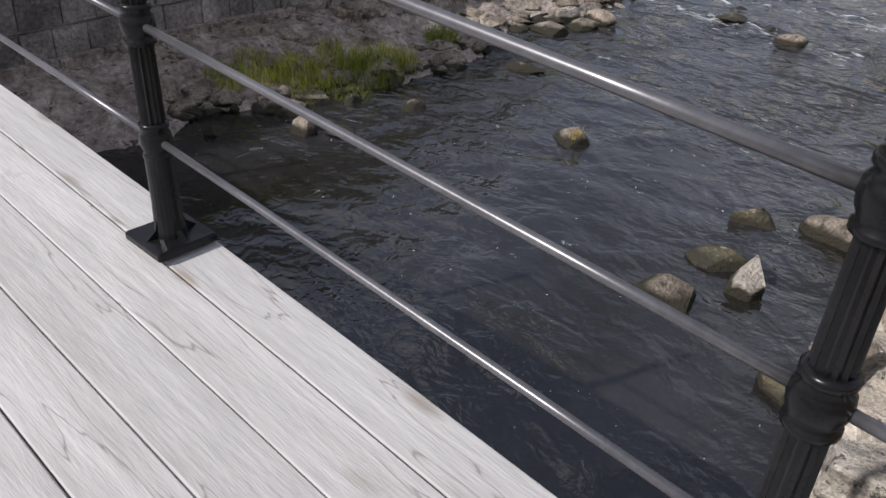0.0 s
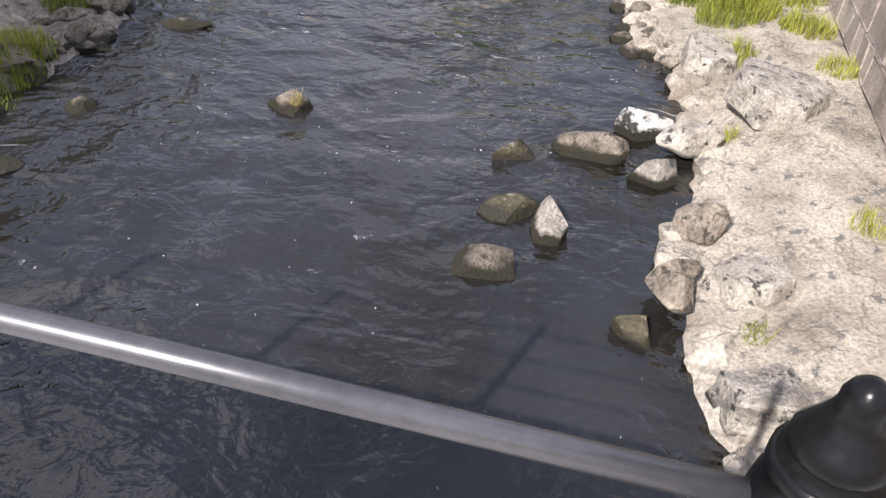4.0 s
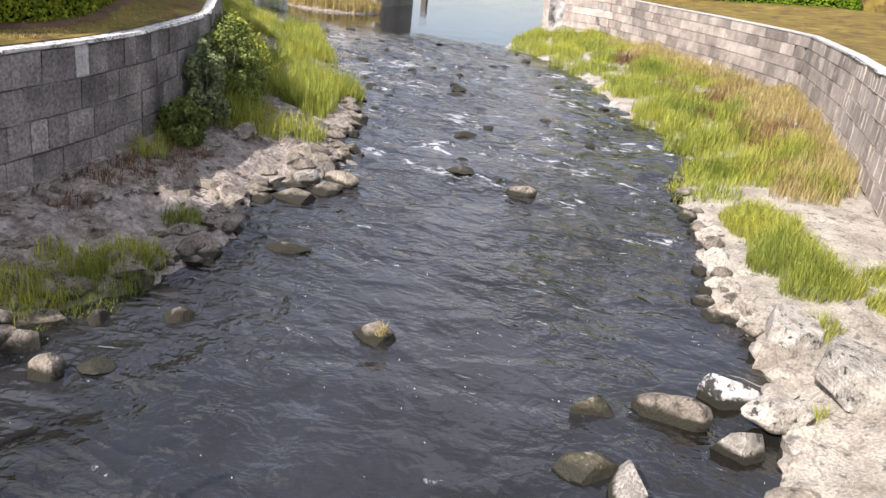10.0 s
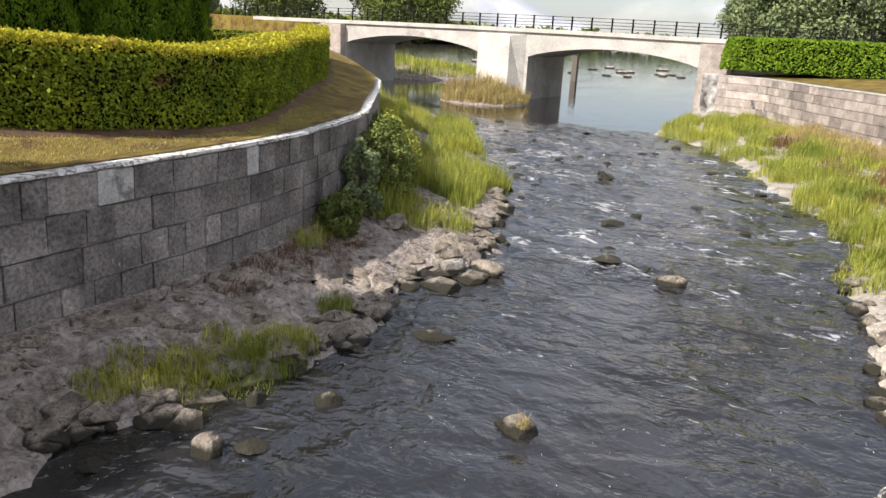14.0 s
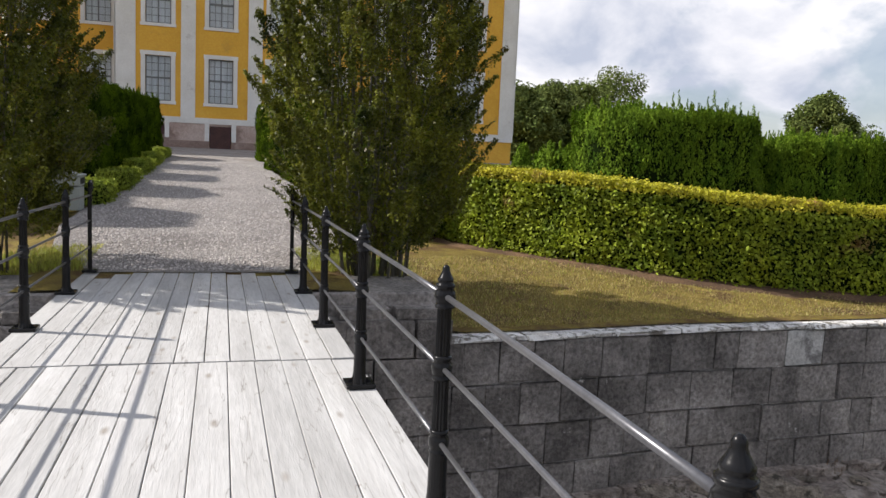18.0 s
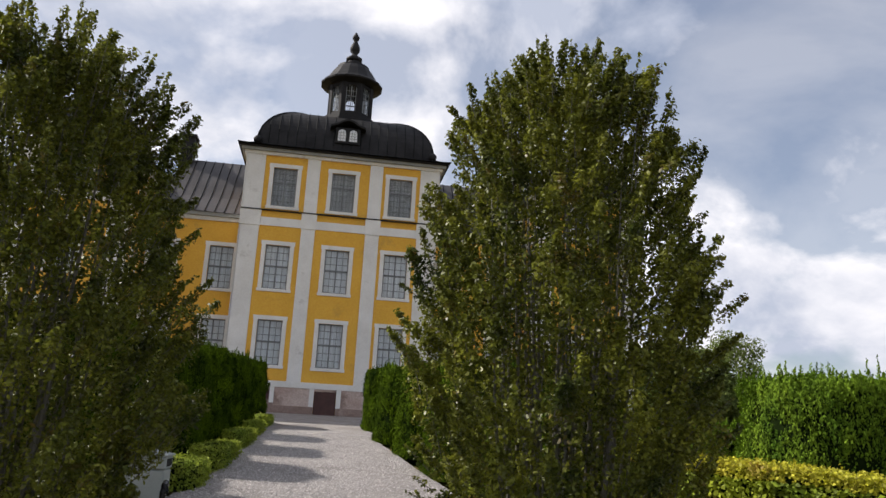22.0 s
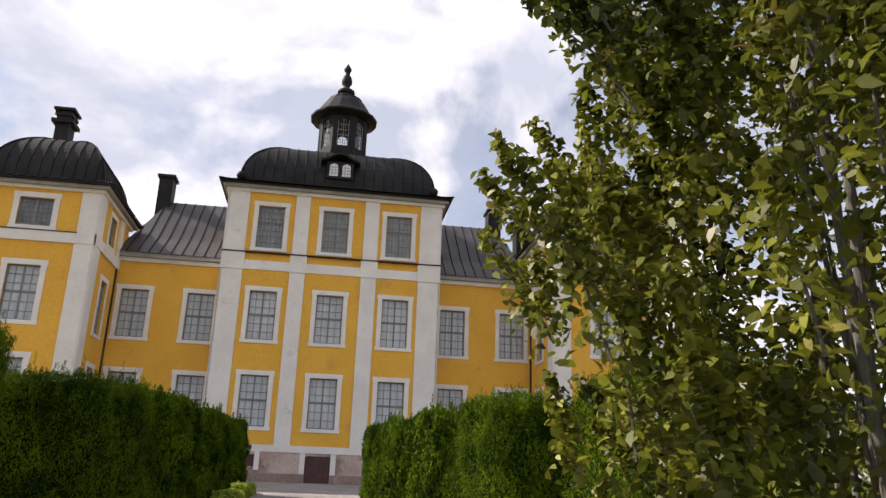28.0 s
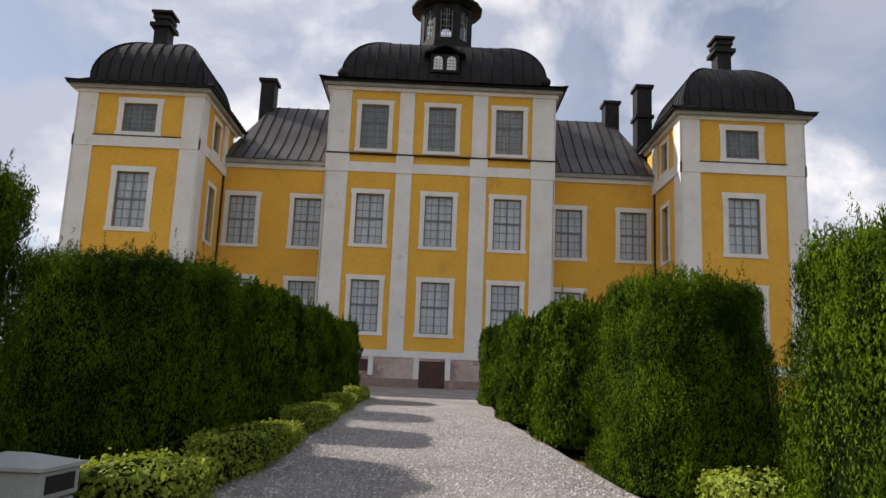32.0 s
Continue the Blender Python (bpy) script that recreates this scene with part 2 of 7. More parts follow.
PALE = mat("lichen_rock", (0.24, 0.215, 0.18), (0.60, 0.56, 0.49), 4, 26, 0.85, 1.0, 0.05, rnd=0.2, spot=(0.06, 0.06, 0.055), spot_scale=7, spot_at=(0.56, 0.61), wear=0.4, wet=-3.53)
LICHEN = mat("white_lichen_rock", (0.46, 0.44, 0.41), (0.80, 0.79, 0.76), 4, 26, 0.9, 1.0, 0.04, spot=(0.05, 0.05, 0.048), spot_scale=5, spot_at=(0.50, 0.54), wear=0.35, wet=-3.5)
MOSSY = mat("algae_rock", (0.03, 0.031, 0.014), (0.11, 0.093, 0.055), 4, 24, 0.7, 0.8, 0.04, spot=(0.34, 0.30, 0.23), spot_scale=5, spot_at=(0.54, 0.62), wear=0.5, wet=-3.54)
BANK_R = mat("pale_rock_shelf", (0.27, 0.232, 0.185), (0.54, 0.49, 0.415), 1.3, 24, 0.9, 0.7, 0.05, spot=(0.17, 0.16, 0.145), spot_scale=4.5, spot_at=(0.57, 0.62), wear=0.4, cracks=0.8)
BANK_L = mat("rocky_bank", (0.19, 0.152, 0.128), (0.50, 0.44, 0.39), 2.6, 9, 0.9, 1.0, 0.16, spot=(0.06, 0.045, 0.03), spot_scale=4.4, spot_at=(0.58, 0.64), wear=0.45, cracks=1.7)
BED = mat("river_bed", (0.05, 0.045, 0.03), (0.09, 0.08, 0.05), 1, 10, 0.9, 0.5)
LAWN = mat("dry_lawn", (0.115, 0.085, 0.022), (0.29, 0.22, 0.055), 0.8, 45, 0.95, 0.8, 0.03, spot=(0.12, 0.072, 0.032), spot_scale=1.2, spot_at=(0.50, 0.60), wear=0.4, spec=0.2)
SOIL = mat("bare_soil", (0.075, 0.042, 0.022), (0.17, 0.10, 0.05), 1.5, 25, 0.95, 0.8, 0.03)
GRAVEL = mat("pink_gravel", (0.29, 0.262, 0.245), (0.455, 0.418, 0.392), 0.6, 55, 0.95, 1.0, 0.05, spot=(0.17, 0.155, 0.145), spot_scale=42, spot_at=(0.53, 0.60), wear=0.4)
DARK_GRIT = mat("dark_grit", (0.19, 0.17, 0.155), (0.34, 0.31, 0.29), 3.0, 60, 0.95, 0.8, 0.03, wear=0.4)
PEBBLE = mat("gravel_stone", (0.34, 0.31, 0.295), (0.56, 0.52, 0.495), 40, 90, 0.9, 0.2, through_light=0.001)
LEAF = mat("tree_leaf", (0.03, 0.046, 0.006), (0.225, 0.235, 0.026), 1.6, 20, 0.42, 0, through_light=0.36, spec=0.3, spot=(0.19, 0.11, 0.03), spot_scale=3.0, spot_at=(0.58, 0.72), wear=0.2)
HEDGE = mat("hedge_leaf", (0.135, 0.2, 0.013), (0.335, 0.385, 0.026), 1.6, 12, 0.6, 0, through_light=0.3, spec=0.25, spot=(0.23, 0.14, 0.05), spot_scale=0.9, spot_at=(0.62, 0.70), wear=0.2)
# new growth is yellow-green; the sun on the hedge top is painted in too
SUNLIT_HEDGE_TOP = mat("sunlit_hedge_growth", (0.34, 0.34, 0.02), (0.56, 0.50, 0.045), 2.0, 12, 0.6, 0, through_light=0.3, spec=0.25, spot=(0.30, 0.17, 0.06), spot_scale=1.3, spot_at=(0.58, 0.68))
YEW = mat("yew_leaf", (0.011, 0.027, 0.002), (0.098, 0.155, 0.005), 1.4, 14, 0.8, 0, through_light=0.02, spec=0.03, wear=0.25)
# brighter than YEW: sun on the garden blocks is put into the leaf colour
SUNLIT_THUJA = mat("sunlit_thuja_leaf", (0.05, 0.105, 0.007), (0.17, 0.26, 0.018), 1.0, 14, 0.75, 0, through_light=0.12, spec=0.08, stretch=(2.5, 2.5, 0.4))
BOX = mat("box_leaf", (0.17, 0.24, 0.025), (0.32, 0.36, 0.04), 1.2, 14, 0.65, 0, through_light=0.3, spec=0.2)
FAR_LEAF = mat("far_leaf", (0.085, 0.125, 0.03), (0.18, 0.215, 0.06), 0.25, 3, 0.8, 0, through_light=0.2, spec=0.15)
WILLOW = mat("willow_leaf", (0.125, 0.165, 0.07), (0.25, 0.295, 0.14), 0.25, 3, 0.8, 0, through_light=0.15, spec=0.2)
# near-black colour paints the shade deep inside shrubs and hedges
INNER_SHADE = mat("shrub_inner_shade", (0.006, 0.011, 0.003), (0.012, 0.02, 0.005), 3, 20, 1.0, 0.5, spec=0.0, wear=0.2)
BARK = mat("grey_bark", (0.10, 0.085, 0.07), (0.19, 0.165, 0.14), 5, 40, 0.9, 0.6, stretch=(3, 3, 0.6))
STEM = mat("pale_stem_bark", (0.08, 0.075, 0.06), (0.17, 0.16, 0.13), 6, 40, 0.9, 0.4, stretch=(3, 3, 0.6))
REED = mat("river_grass", (0.17, 0.225, 0.03), (0.46, 0.45, 0.075), 0.5, 6, 0.6, 0, through_light=0.35)
STRAW = mat("straw_grass", (0.34, 0.26, 0.10), (0.46, 0.38, 0.16), 0.6, 6, 0.7, 0, through_light=0.3)
WEED = mat("withered_weed", (0.12, 0.06, 0.025), (0.24, 0.14, 0.06), 0.6, 6, 0.8, 0, through_light=0.2)
OCHRE = mat("ochre_render", (0.68, 0.37, 0.045), (0.76, 0.43, 0.06), 0.5, 9, 0.9, 0.12, 0.01, spot=(0.50, 0.29, 0.06), spot_scale=0.45, spot_at=(0.58, 0.75), wear=0.12)
WHITE = mat("lime_render", (0.66, 0.645, 0.61), (0.76, 0.75, 0.72), 0.7, 10, 0.9, 0.12, 0.01, spot=(0.47, 0.45, 0.41), spot_scale=0.8, spot_at=(0.6, 0.75), wear=0.12)
PLINTH = mat("stained_plinth", (0.40, 0.29, 0.245), (0.54, 0.44, 0.39), 0.6, 14, 0.9, 0.3, spot=(0.24, 0.17, 0.14), spot_scale=0.7, spot_at=(0.52, 0.62), wear=0.25)
SPLASH = mat("damp_plinth", (0.20, 0.135, 0.11), (0.32, 0.235, 0.20), 0.9, 14, 0.9, 0.3, spot=(0.38, 0.30, 0.26), spot_scale=1.1, spot_at=(0.55, 0.65), wear=0.3)
ROOF = mat("dark_metal_roof", (0.012, 0.0115, 0.012), (0.028, 0.027, 0.028), 0.8, 10, 0.6, 0.15, 0.01, spec=0.15, wear=0.15)
# lighter than ROOF: the sky's reflection on the wings is put into the grey
WING_ROOF = mat("skylit_metal_roof", (0.045, 0.041, 0.041), (0.085, 0.078, 0.077), 0.5, 10, 0.5, 0.15, 0.01, spec=0.35, wear=0.2, stretch=(1, 1, 0.5))
SEAM = mat("roof_seam", (0.010, 0.0095, 0.01), (0.018, 0.021, 0.022), 0.8, 10, 0.8, 0.1, 0.01, spec=0.1, wear=0.15)
GREYWOOD = mat("grey_window_wood", (0.17, 0.185, 0.19), (0.23, 0.245, 0.25), 2, 20, 0.6, 0.1, wear=0.15)
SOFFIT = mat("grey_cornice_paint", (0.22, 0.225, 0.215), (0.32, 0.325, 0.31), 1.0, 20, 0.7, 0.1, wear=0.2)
DOOR = mat("brown_door", (0.05, 0.018, 0.015), (0.08, 0.03, 0.025), 2, 20, 0.6, 0.2)
CURTAIN = mat("pale_curtain", (0.70, 0.72, 0.75), (0.86, 0.88, 0.90), 0.9, 5, 0.9, 0.2, stretch=(6, 6, 0.6), wear=0.1)
SHUTTER = mat("grey_shutter", (0.26, 0.275, 0.285), (0.34, 0.355, 0.36), 2, 20, 0.7, 0.1, wear=0.15)
CONCRETE = mat("pale_concrete", (0.42, 0.40, 0.365), (0.60, 0.575, 0.525), 0.5, 8, 0.9, 0.3, spot=(0.30, 0.27, 0.245), spot_scale=0.4, spot_at=(0.55, 0.75), wear=0.2)
BINM = mat("greygreen_paint", (0.33, 0.36, 0.34), (0.38, 0.41, 0.39), 3, 40, 0.5, 0.05, wear=0.1)
DARK = mat("opening_shade", (0.008, 0.008, 0.008), (0.012, 0.012, 0.012), 3, 20, 0.9, 0)


def glass():
    m = bpy.data.materials.new("window_glass")
    m.use_nodes = True
    b = m.node_tree.nodes["Principled BSDF"]
    b.inputs["Base Color"].default_value = (0.9, 0.95, 0.96, 1)
    b.inputs["Roughness"].default_value = 0.03
    b.inputs["Transmission Weight"].default_value = 1.0
    b.inputs["IOR"].default_value = 1.5
    return m


def water_mat():
    m = bpy.data.materials.new("river_water")
    m.use_nodes = True
    t = m.node_tree
    b = t.nodes["Principled BSDF"]
    b.inputs["IOR"].default_value = 1.68
    g = node(t, "ShaderNodeNewGeometry")

    def layer(sx, sy, scale, detail, rough=0.6, bend=0.0):
        mp = node(t, "ShaderNodeMapping")
        mp.inputs["Scale"].default_value = (sx, sy, 1)
        t.links.new(g.outputs["Position"], mp.inputs[0])
        n = node(t, "ShaderNodeTexNoise", Scale=scale, Detail=detail, Roughness=rough, Distortion=bend)
        t.links.new(mp.outputs[0], n.inputs["Vector"])
        return n.outputs[0]

    def total(a, c):
        s = node(t, "ShaderNodeMath")
        t.links.new(a, s.inputs[0])
        t.links.new(c, s.inputs[1])
        return s.outputs[0]

    def span(a, lo, hi, o0, o1):
        r = node(t, "ShaderNodeMapRange")
        for k, v in enumerate((lo, hi, o0, o1)):
            r.inputs[k + 1].default_value = v
        t.links.new(a, r.inputs[0])
        return r.outputs[0]

    sx = node(t, "ShaderNodeSeparateXYZ")
    t.links.new(g.outputs["Position"], sx.inputs[0])
    quiet = node(t, "ShaderNodeMath")
    quiet.operation = "MULTIPLY"
    t.links.new(span(sx.outputs[0], 45.0, 51.0, 1.0, 0.05), quiet.inputs[0])
    t.links.new(span(sx.outputs[0], 3.0, 13.0, 0.36, 1.0), quiet.inputs[1])
    lively = node(t, "ShaderNodeMath")
    lively.operation = "MULTIPLY"
    t.links.new(quiet.outputs[0], lively.inputs[0])
    t.links.new(span(layer(0.5, 0.8, 0.4, 3.0), 0.38, 0.62, 0.3, 1.15), lively.inputs[1])
    calm = lively.outputs[0]
    normal = None
    for height, dist in ((layer(1.0, 0.7, 1.3, 3.0, 0.5, 0.6), 0.25), (layer(1.0, 0.8, 3.6, 3.0, 0.5, 0.6), 0.085), (layer(1.0, 0.85, 11.0, 2.0), 0.016)):
        bp = node(t, "ShaderNodeBump", Strength=1.0, Distance=dist)
        t.links.new(height, bp.inputs["Height"])
        t.links.new(calm, bp.inputs["Strength"])
        if normal:
            t.links.new(normal, bp.inputs["Normal"])
        normal = bp.outputs[0]
    t.links.new(normal, b.inputs["Normal"])
    # cloudy peat water: brown and blue-grey drifts
    r = node(t, "ShaderNodeValToRGB")
    r.color_ramp.elements[0].position, r.color_ramp.elements[1].position = 0.35, 0.65
    r.color_ramp.elements[0].color = (0.012, 0.0105, 0.007, 1)
    r.color_ramp.elements[1].color = (0.025, 0.0255, 0.028, 1)
    t.links.new(layer(0.6, 1.0, 0.5, 5.0, 0.6), r.inputs[0])
    # foam crests where the river runs quick over the riffle, 14 to 44 m downstream
    foam = total(layer(1.7, 0.8, 1.9, 10.0, 0.7, 0.9), span(layer(1.0, 0.7, 0.7, 3.0), 0.3, 0.7, -0.10, 0.10))
    foam = total(foam, span(sx.outputs[0], 10.0, 19.0, -0.1, 0.0))
    foam = total(foam, span(sx.outputs[0], 42.0, 48.0, 0.0, -0.25))
    # single flecks of froth that drift on the quiet water
    fleck = span(layer(1.0, 1.6, 13.0, 1.0), 0.79, 0.81, 0.0, 0.3)
    foam = total(foam, fleck)
    rf = node(t, "ShaderNodeValToRGB")
    rf.color_ramp.elements[0].position, rf.color_ramp.elements[1].position = 0.59, 0.72
    t.links.new(foam, rf.inputs[0])
    mx = node(t, "ShaderNodeMix")
    mx.data_type = "RGBA"
    mx.inputs[7].default_value = (0.66, 0.68, 0.70, 1)
    t.links.new(rf.outputs[0], mx.inputs[0])
    t.links.new(r.outputs[0], mx.inputs[6])
    t.links.new(mx.outputs[2], b.inputs["Base Color"])
    t.links.new(span(rf.outputs[0], 0.0, 1.0, 0.06, 0.7), b.inputs["Roughness"])
    return m


GLASS, WATER = glass(), water_mat()


# ---- mesh helpers ----
def thing(name, label, category, group="", kind="", at=(0, 0, 0)):
    ob = new(name)
    ob.location = at
    ob.empty_display_size = 0.2
    return tagged(ob, label, category, group, kind)


def link(name, me, material, parent=None, label="", loc=None, smooth=False):
    if material and not me.materials:
        me.materials.append(material)
    if smooth:
        me.polygons.foreach_set("use_smooth", [True] * len(me.polygons))
    ob = new(name, me)
    if parent:
        ob.parent = parent
        if loc is None:
            at = Vector((0, 0, 0))
            p = parent
            while p:
                at += p.location
                p = p.parent
            ob.location = -at
    if loc is not None:
        ob.location = loc
    if label:
        ob["label"] = label
    return ob


def part(name, bm, material, parent=None, label="", smooth=False, loc=None):
    """A bmesh in world coordinates (or local to loc) as one object under a thing."""
    me = bpy.data.meshes.new(name)
    bm.to_mesh(me)
    bm.free()
    return link(name, me, material, parent, label, loc, smooth)


def pmesh(name, verts, faces):
    me = bpy.data.meshes.new(name)
    me.from_pydata(verts, [], faces)
    me.update()
    return me


def box(bm, x0, x1, y0, y1, z0, z1, taper=0.0):
    v = [bm.verts.new(p) for p in ((x0, y0, z0), (x1, y0, z0), (x1, y1, z0), (x0, y1, z0),
                                   (x0 + taper, y0 + taper, z1), (x1 - taper, y0 + taper, z1), (x1 - taper, y1 - taper, z1), (x0 + taper, y1 - taper, z1))]
    for f in ((0, 3, 2, 1), (4, 5, 6, 7), (0, 1, 5, 4), (1, 2, 6, 5), (2, 3, 7, 6), (3, 0, 4, 7)):
        bm.faces.new([v[i] for i in f])
    return v


def bevelled(bm, width=0.01, segments=1):
    bmesh.ops.bevel(bm, geom=bm.edges[:], offset=width, segments=segments, affect="EDGES", profile=0.7)
    return bm


def cube(x0, x1, y0, y1, z0, z1, bevel=0.0, taper=0.0):
    bm = bmesh.new()
    box(bm, x0, x1, y0, y1, z0, z1, taper)
    return bevelled(bm, bevel) if bevel else bm


def lathe(bm, profile, n=16, at=(0, 0, 0), flute=0.0, turn=0.0):
    rings = []
    for r, z in profile:
        ring = []
        for k in range(n):
            a = 2 * math.pi * k / n + turn
            rr = r * (1 - flute * (k % 2))
            ring.append(bm.verts.new((at[0] + rr * math.cos(a), at[1] + rr * math.sin(a), at[2] + z)))
        rings.append(ring)
    for a, b in zip(rings, rings[1:]):
        for k in range(n):
            bm.faces.new((a[k], a[(k + 1) % n], b[(k + 1) % n], b[k]))
    bm.faces.new(rings[0][::-1])
    bm.faces.new(rings[-1])
    return bm


def tube(bm, points, radii, n=8):
    rings = []
    points = [Vector(p) for p in points]
    for k, p in enumerate(points):
        d = (points[min(k + 1, len(points) - 1)] - points[max(k - 1, 0)]).normalized()
        side = d.cross(Vector((0, 0, 1)) if abs(d.z) < 0.9 else Vector((1, 0, 0))).normalized()
        up = side.cross(d)
        r = radii[k] if isinstance(radii, (list, tuple)) else radii
        rings.append([bm.verts.new(p + r * (math.cos(2 * math.pi * j / n) * side + math.sin(2 * math.pi * j / n) * up)) for j in range(n)])
    for a, b in zip(rings, rings[1:]):
        for j in range(n):
            bm.faces.new((a[j], a[(j + 1) % n], b[(j + 1) % n], b[j]))
    bm.faces.new(rings[0][::-1])
    bm.faces.new(rings[-1])
    return bm


def interp(x, pts):
    xs, ys = zip(*pts)
    return float(np.interp(x, xs, ys))


def ss(t):
    t = min(1.0, max(0.0, t))
    return t * t * (3 - 2 * t)


RNG = np.random.default_rng(7)


def leaves(name, pts, nrm, size, material, parent, label="", spread=0.9, long=1.7, upright=0.0, kind="stuff", fold=0.25, oval=False):
    """Many small folded leaves at pts, turned roughly to nrm, as one mesh."""
    n = len(pts)
    pts, nrm = np.asarray(pts, float), np.asarray(nrm, float)
    d = nrm + spread * RNG.normal(size=(n, 3))
    d /= np.linalg.norm(d, axis=1)[:, None] + 1e-9
    a = np.cross(d, RNG.normal(size=(n, 3)))
    if upright:
        a = RNG.normal(size=(n, 3)) * 0.45 + nrm * 0.25 + np.array([0, 0, upright])
        a -= d * np.sum(a * d, axis=1)[:, None] * 0.7
    a /= np.linalg.norm(a, axis=1)[:, None] + 1e-9
    b = np.cross(d, a)
    s = (size * RNG.uniform(0.6, 1.3, n))[:, None]
    m = 6 if oval else 4
    v = np.empty((n, m, 3))
    v[:, 0] = pts - a * s * long * 0.5
    v[:, m // 2] = pts + a * s * long * 0.5 - (d * s * 0.2 if oval else 0)
    if oval:
        for k, u, w in ((1, -0.2, 0.42), (2, 0.2, 0.44), (4, 0.2, -0.44), (5, -0.2, -0.42)):
            v[:, k] = pts + a * s * long * u + b * s * w + d * s * fold * 0.8
    else:
        v[:, 1] = pts + b * s * 0.5 + d * s * fold
        v[:, 3] = pts - b * s * 0.5 + d * s * fold
    me = bpy.data.meshes.new(name)
    me.vertices.add(m * n)
    me.vertices.foreach_set("co", v.reshape(-1))
    me.loops.add(m * n)
    me.loops.foreach_set("vertex_index", np.arange(m * n, dtype=np.int32))
    me.polygons.add(n)
    me.polygons.foreach_set("loop_start", np.arange(0, m * n, m, dtype=np.int32))
    me.polygons.foreach_set("loop_total", np.full(n, m, dtype=np.int32))
    me.update(calc_edges=True)
    return tagged(link(name, me, material, parent, label), kind=kind)


def blades(name, roots, height, width, material, parent=None, label="", lean=0.35, kind="stuff", up=None):
    """Tapered bent grass blades, three points a side, as one mesh."""
    n = len(roots)
    roots = np.asarray(roots, float)
    h = np.asarray(height) * RNG.uniform(0.55, 1.15, n)
    ang = RNG.uniform(0, 2 * np.pi, n)
    dirn = np.stack([np.cos(ang), np.sin(ang), np.zeros(n)], 1)
    off = np.stack([-np.sin(ang), np.cos(ang), np.zeros(n)], 1) * width * 0.5
    le = (lean * RNG.uniform(0.2, 1.2, n) * h)[:, None]
    zz = np.array([0, 0, 1.0])
    mid = roots + dirn * le * 0.3 + zz * (h * 0.6)[:, None]
    tip = roots + dirn * le + zz * (h * np.where(RNG.uniform(size=n) < 0.8, 1.0, 0.85))[:, None]
    v = np.stack([roots - off, roots + off, mid + off * 0.8, mid - off * 0.8, tip], 1).reshape(-1, 3)
    k = np.arange(n)[:, None] * 5
    idx = np.concatenate([k + [0, 1, 2, 3], k + [3, 2, 4]], 1).reshape(-1).astype(np.int32)
    me = bpy.data.meshes.new(name)
    me.vertices.add(5 * n)
    me.vertices.foreach_set("co", v.reshape(-1))
    me.loops.add(7 * n)
    me.loops.foreach_set("vertex_index", idx)
    me.polygons.add(2 * n)
    st = (np.arange(n)[:, None] * 7 + [0, 4]).reshape(-1).astype(np.int32)
    me.polygons.foreach_set("loop_start", st)
    me.polygons.foreach_set("loop_total", np.tile(np.array([4, 3], dtype=np.int32), n))
    me.update(calc_edges=True)
    return tagged(link(name, me, material, parent, label), kind=kind)


def sheet(name, xs, ys_of, z_of, material, label="", category="", kind="structure", parent=None, smooth=True):
    """A ground sheet: columns at xs, each with the same number of rows."""
    verts, faces = [], []
    cols = [ys_of(x) for x in xs]
    m = len(cols[0])
    for x, ys in zip(xs, cols):
        verts += [(x, y, z_of(x, y)) for y in ys]
    for i in range(len(xs) - 1):
        for j in range(m - 1):
            a = i * m + j
            faces.append((a, a + m, a + m + 1, a + 1))
    ob = link(name, pmesh(name, verts, faces), material, parent, smooth=smooth)
    return tagged(ob, label, category, kind=kind)


# ---- plan ----
WATER_Z, CAP_Z, SLOPE = -3.58, -0.6, 0.042
WALL_L = ((-300, 10.0), (3, 10.05), (4.7, 10.15), (6.5, 10.38), (8.6, 10.45), (10.3, 10.52), (12.3, 10.72), (14.2, 11.1), (16.9, 12.0), (18.6, 12.65), (21.7, 14.6), (26, 17.2), (31, 20.5), (39.7, 27.8), (66, 50), (70, 50.5), (72, 86), (300, 190), (1600, 320))
WALL_R = ((-300, -3.0), (0, -3.1), (8.4, -3.5), (18, -4.0), (30, -4.2), (40.4, -3.8), (44, -2.3), (48.9, 0.1), (54.2, 3.4), (62.8, 8.0), (65, 13.0), (70, 13.2), (72, 8), (116, -30), (1600, -140))
SHORE_L = ((-300, 8.2), (4.3, 8.35), (5.4, 8.15), (6.6, 8.45), (7.2, 8.0), (8.3, 7.9), (9.4, 7.8), (10.4, 7.5), (11.2, 7.55), (12.2, 7.8), (13.3, 8.35), (14.4, 8.45), (15.6, 8.35), (16.8, 8.1), (17.8, 8.4), (19.6, 9.15), (24.4, 11.0), (31.6, 15.4), (40.4, 20.7), (52, 33), (66, 48), (330, 200), (1600, 310))
SHORE_R = ((-300, -1.8), (4.8, -1.6), (5.9, -1.3), (7.2, -1.22), (8.1, -1.08), (8.9, -1.45), (9.7, -1.55), (11.1, -1.4), (12.7, -1.3), (13.4, -0.75), (16, -0.5), (18.2, -0.3), (20.6, 0.15), (22.3, 0.3), (24.2, -0.4), (26.5, 0.2), (29, 0.9), (30, 2.16), (40.9, 6.0), (48.6, 11.0), (59, 12.6), (66, 13.0), (116, -32), (1600, -142))


def path_z(y):
    return SLOPE * min(max(0.0, y - 12.0), 46.0)


def deck_z(y):
    """Camber of the footbridge: steep towards the south bank, almost level towards the palace."""
    return 0.005 - (0.006 if y < 5 else 0.0006) * (y - 5.0) ** 2


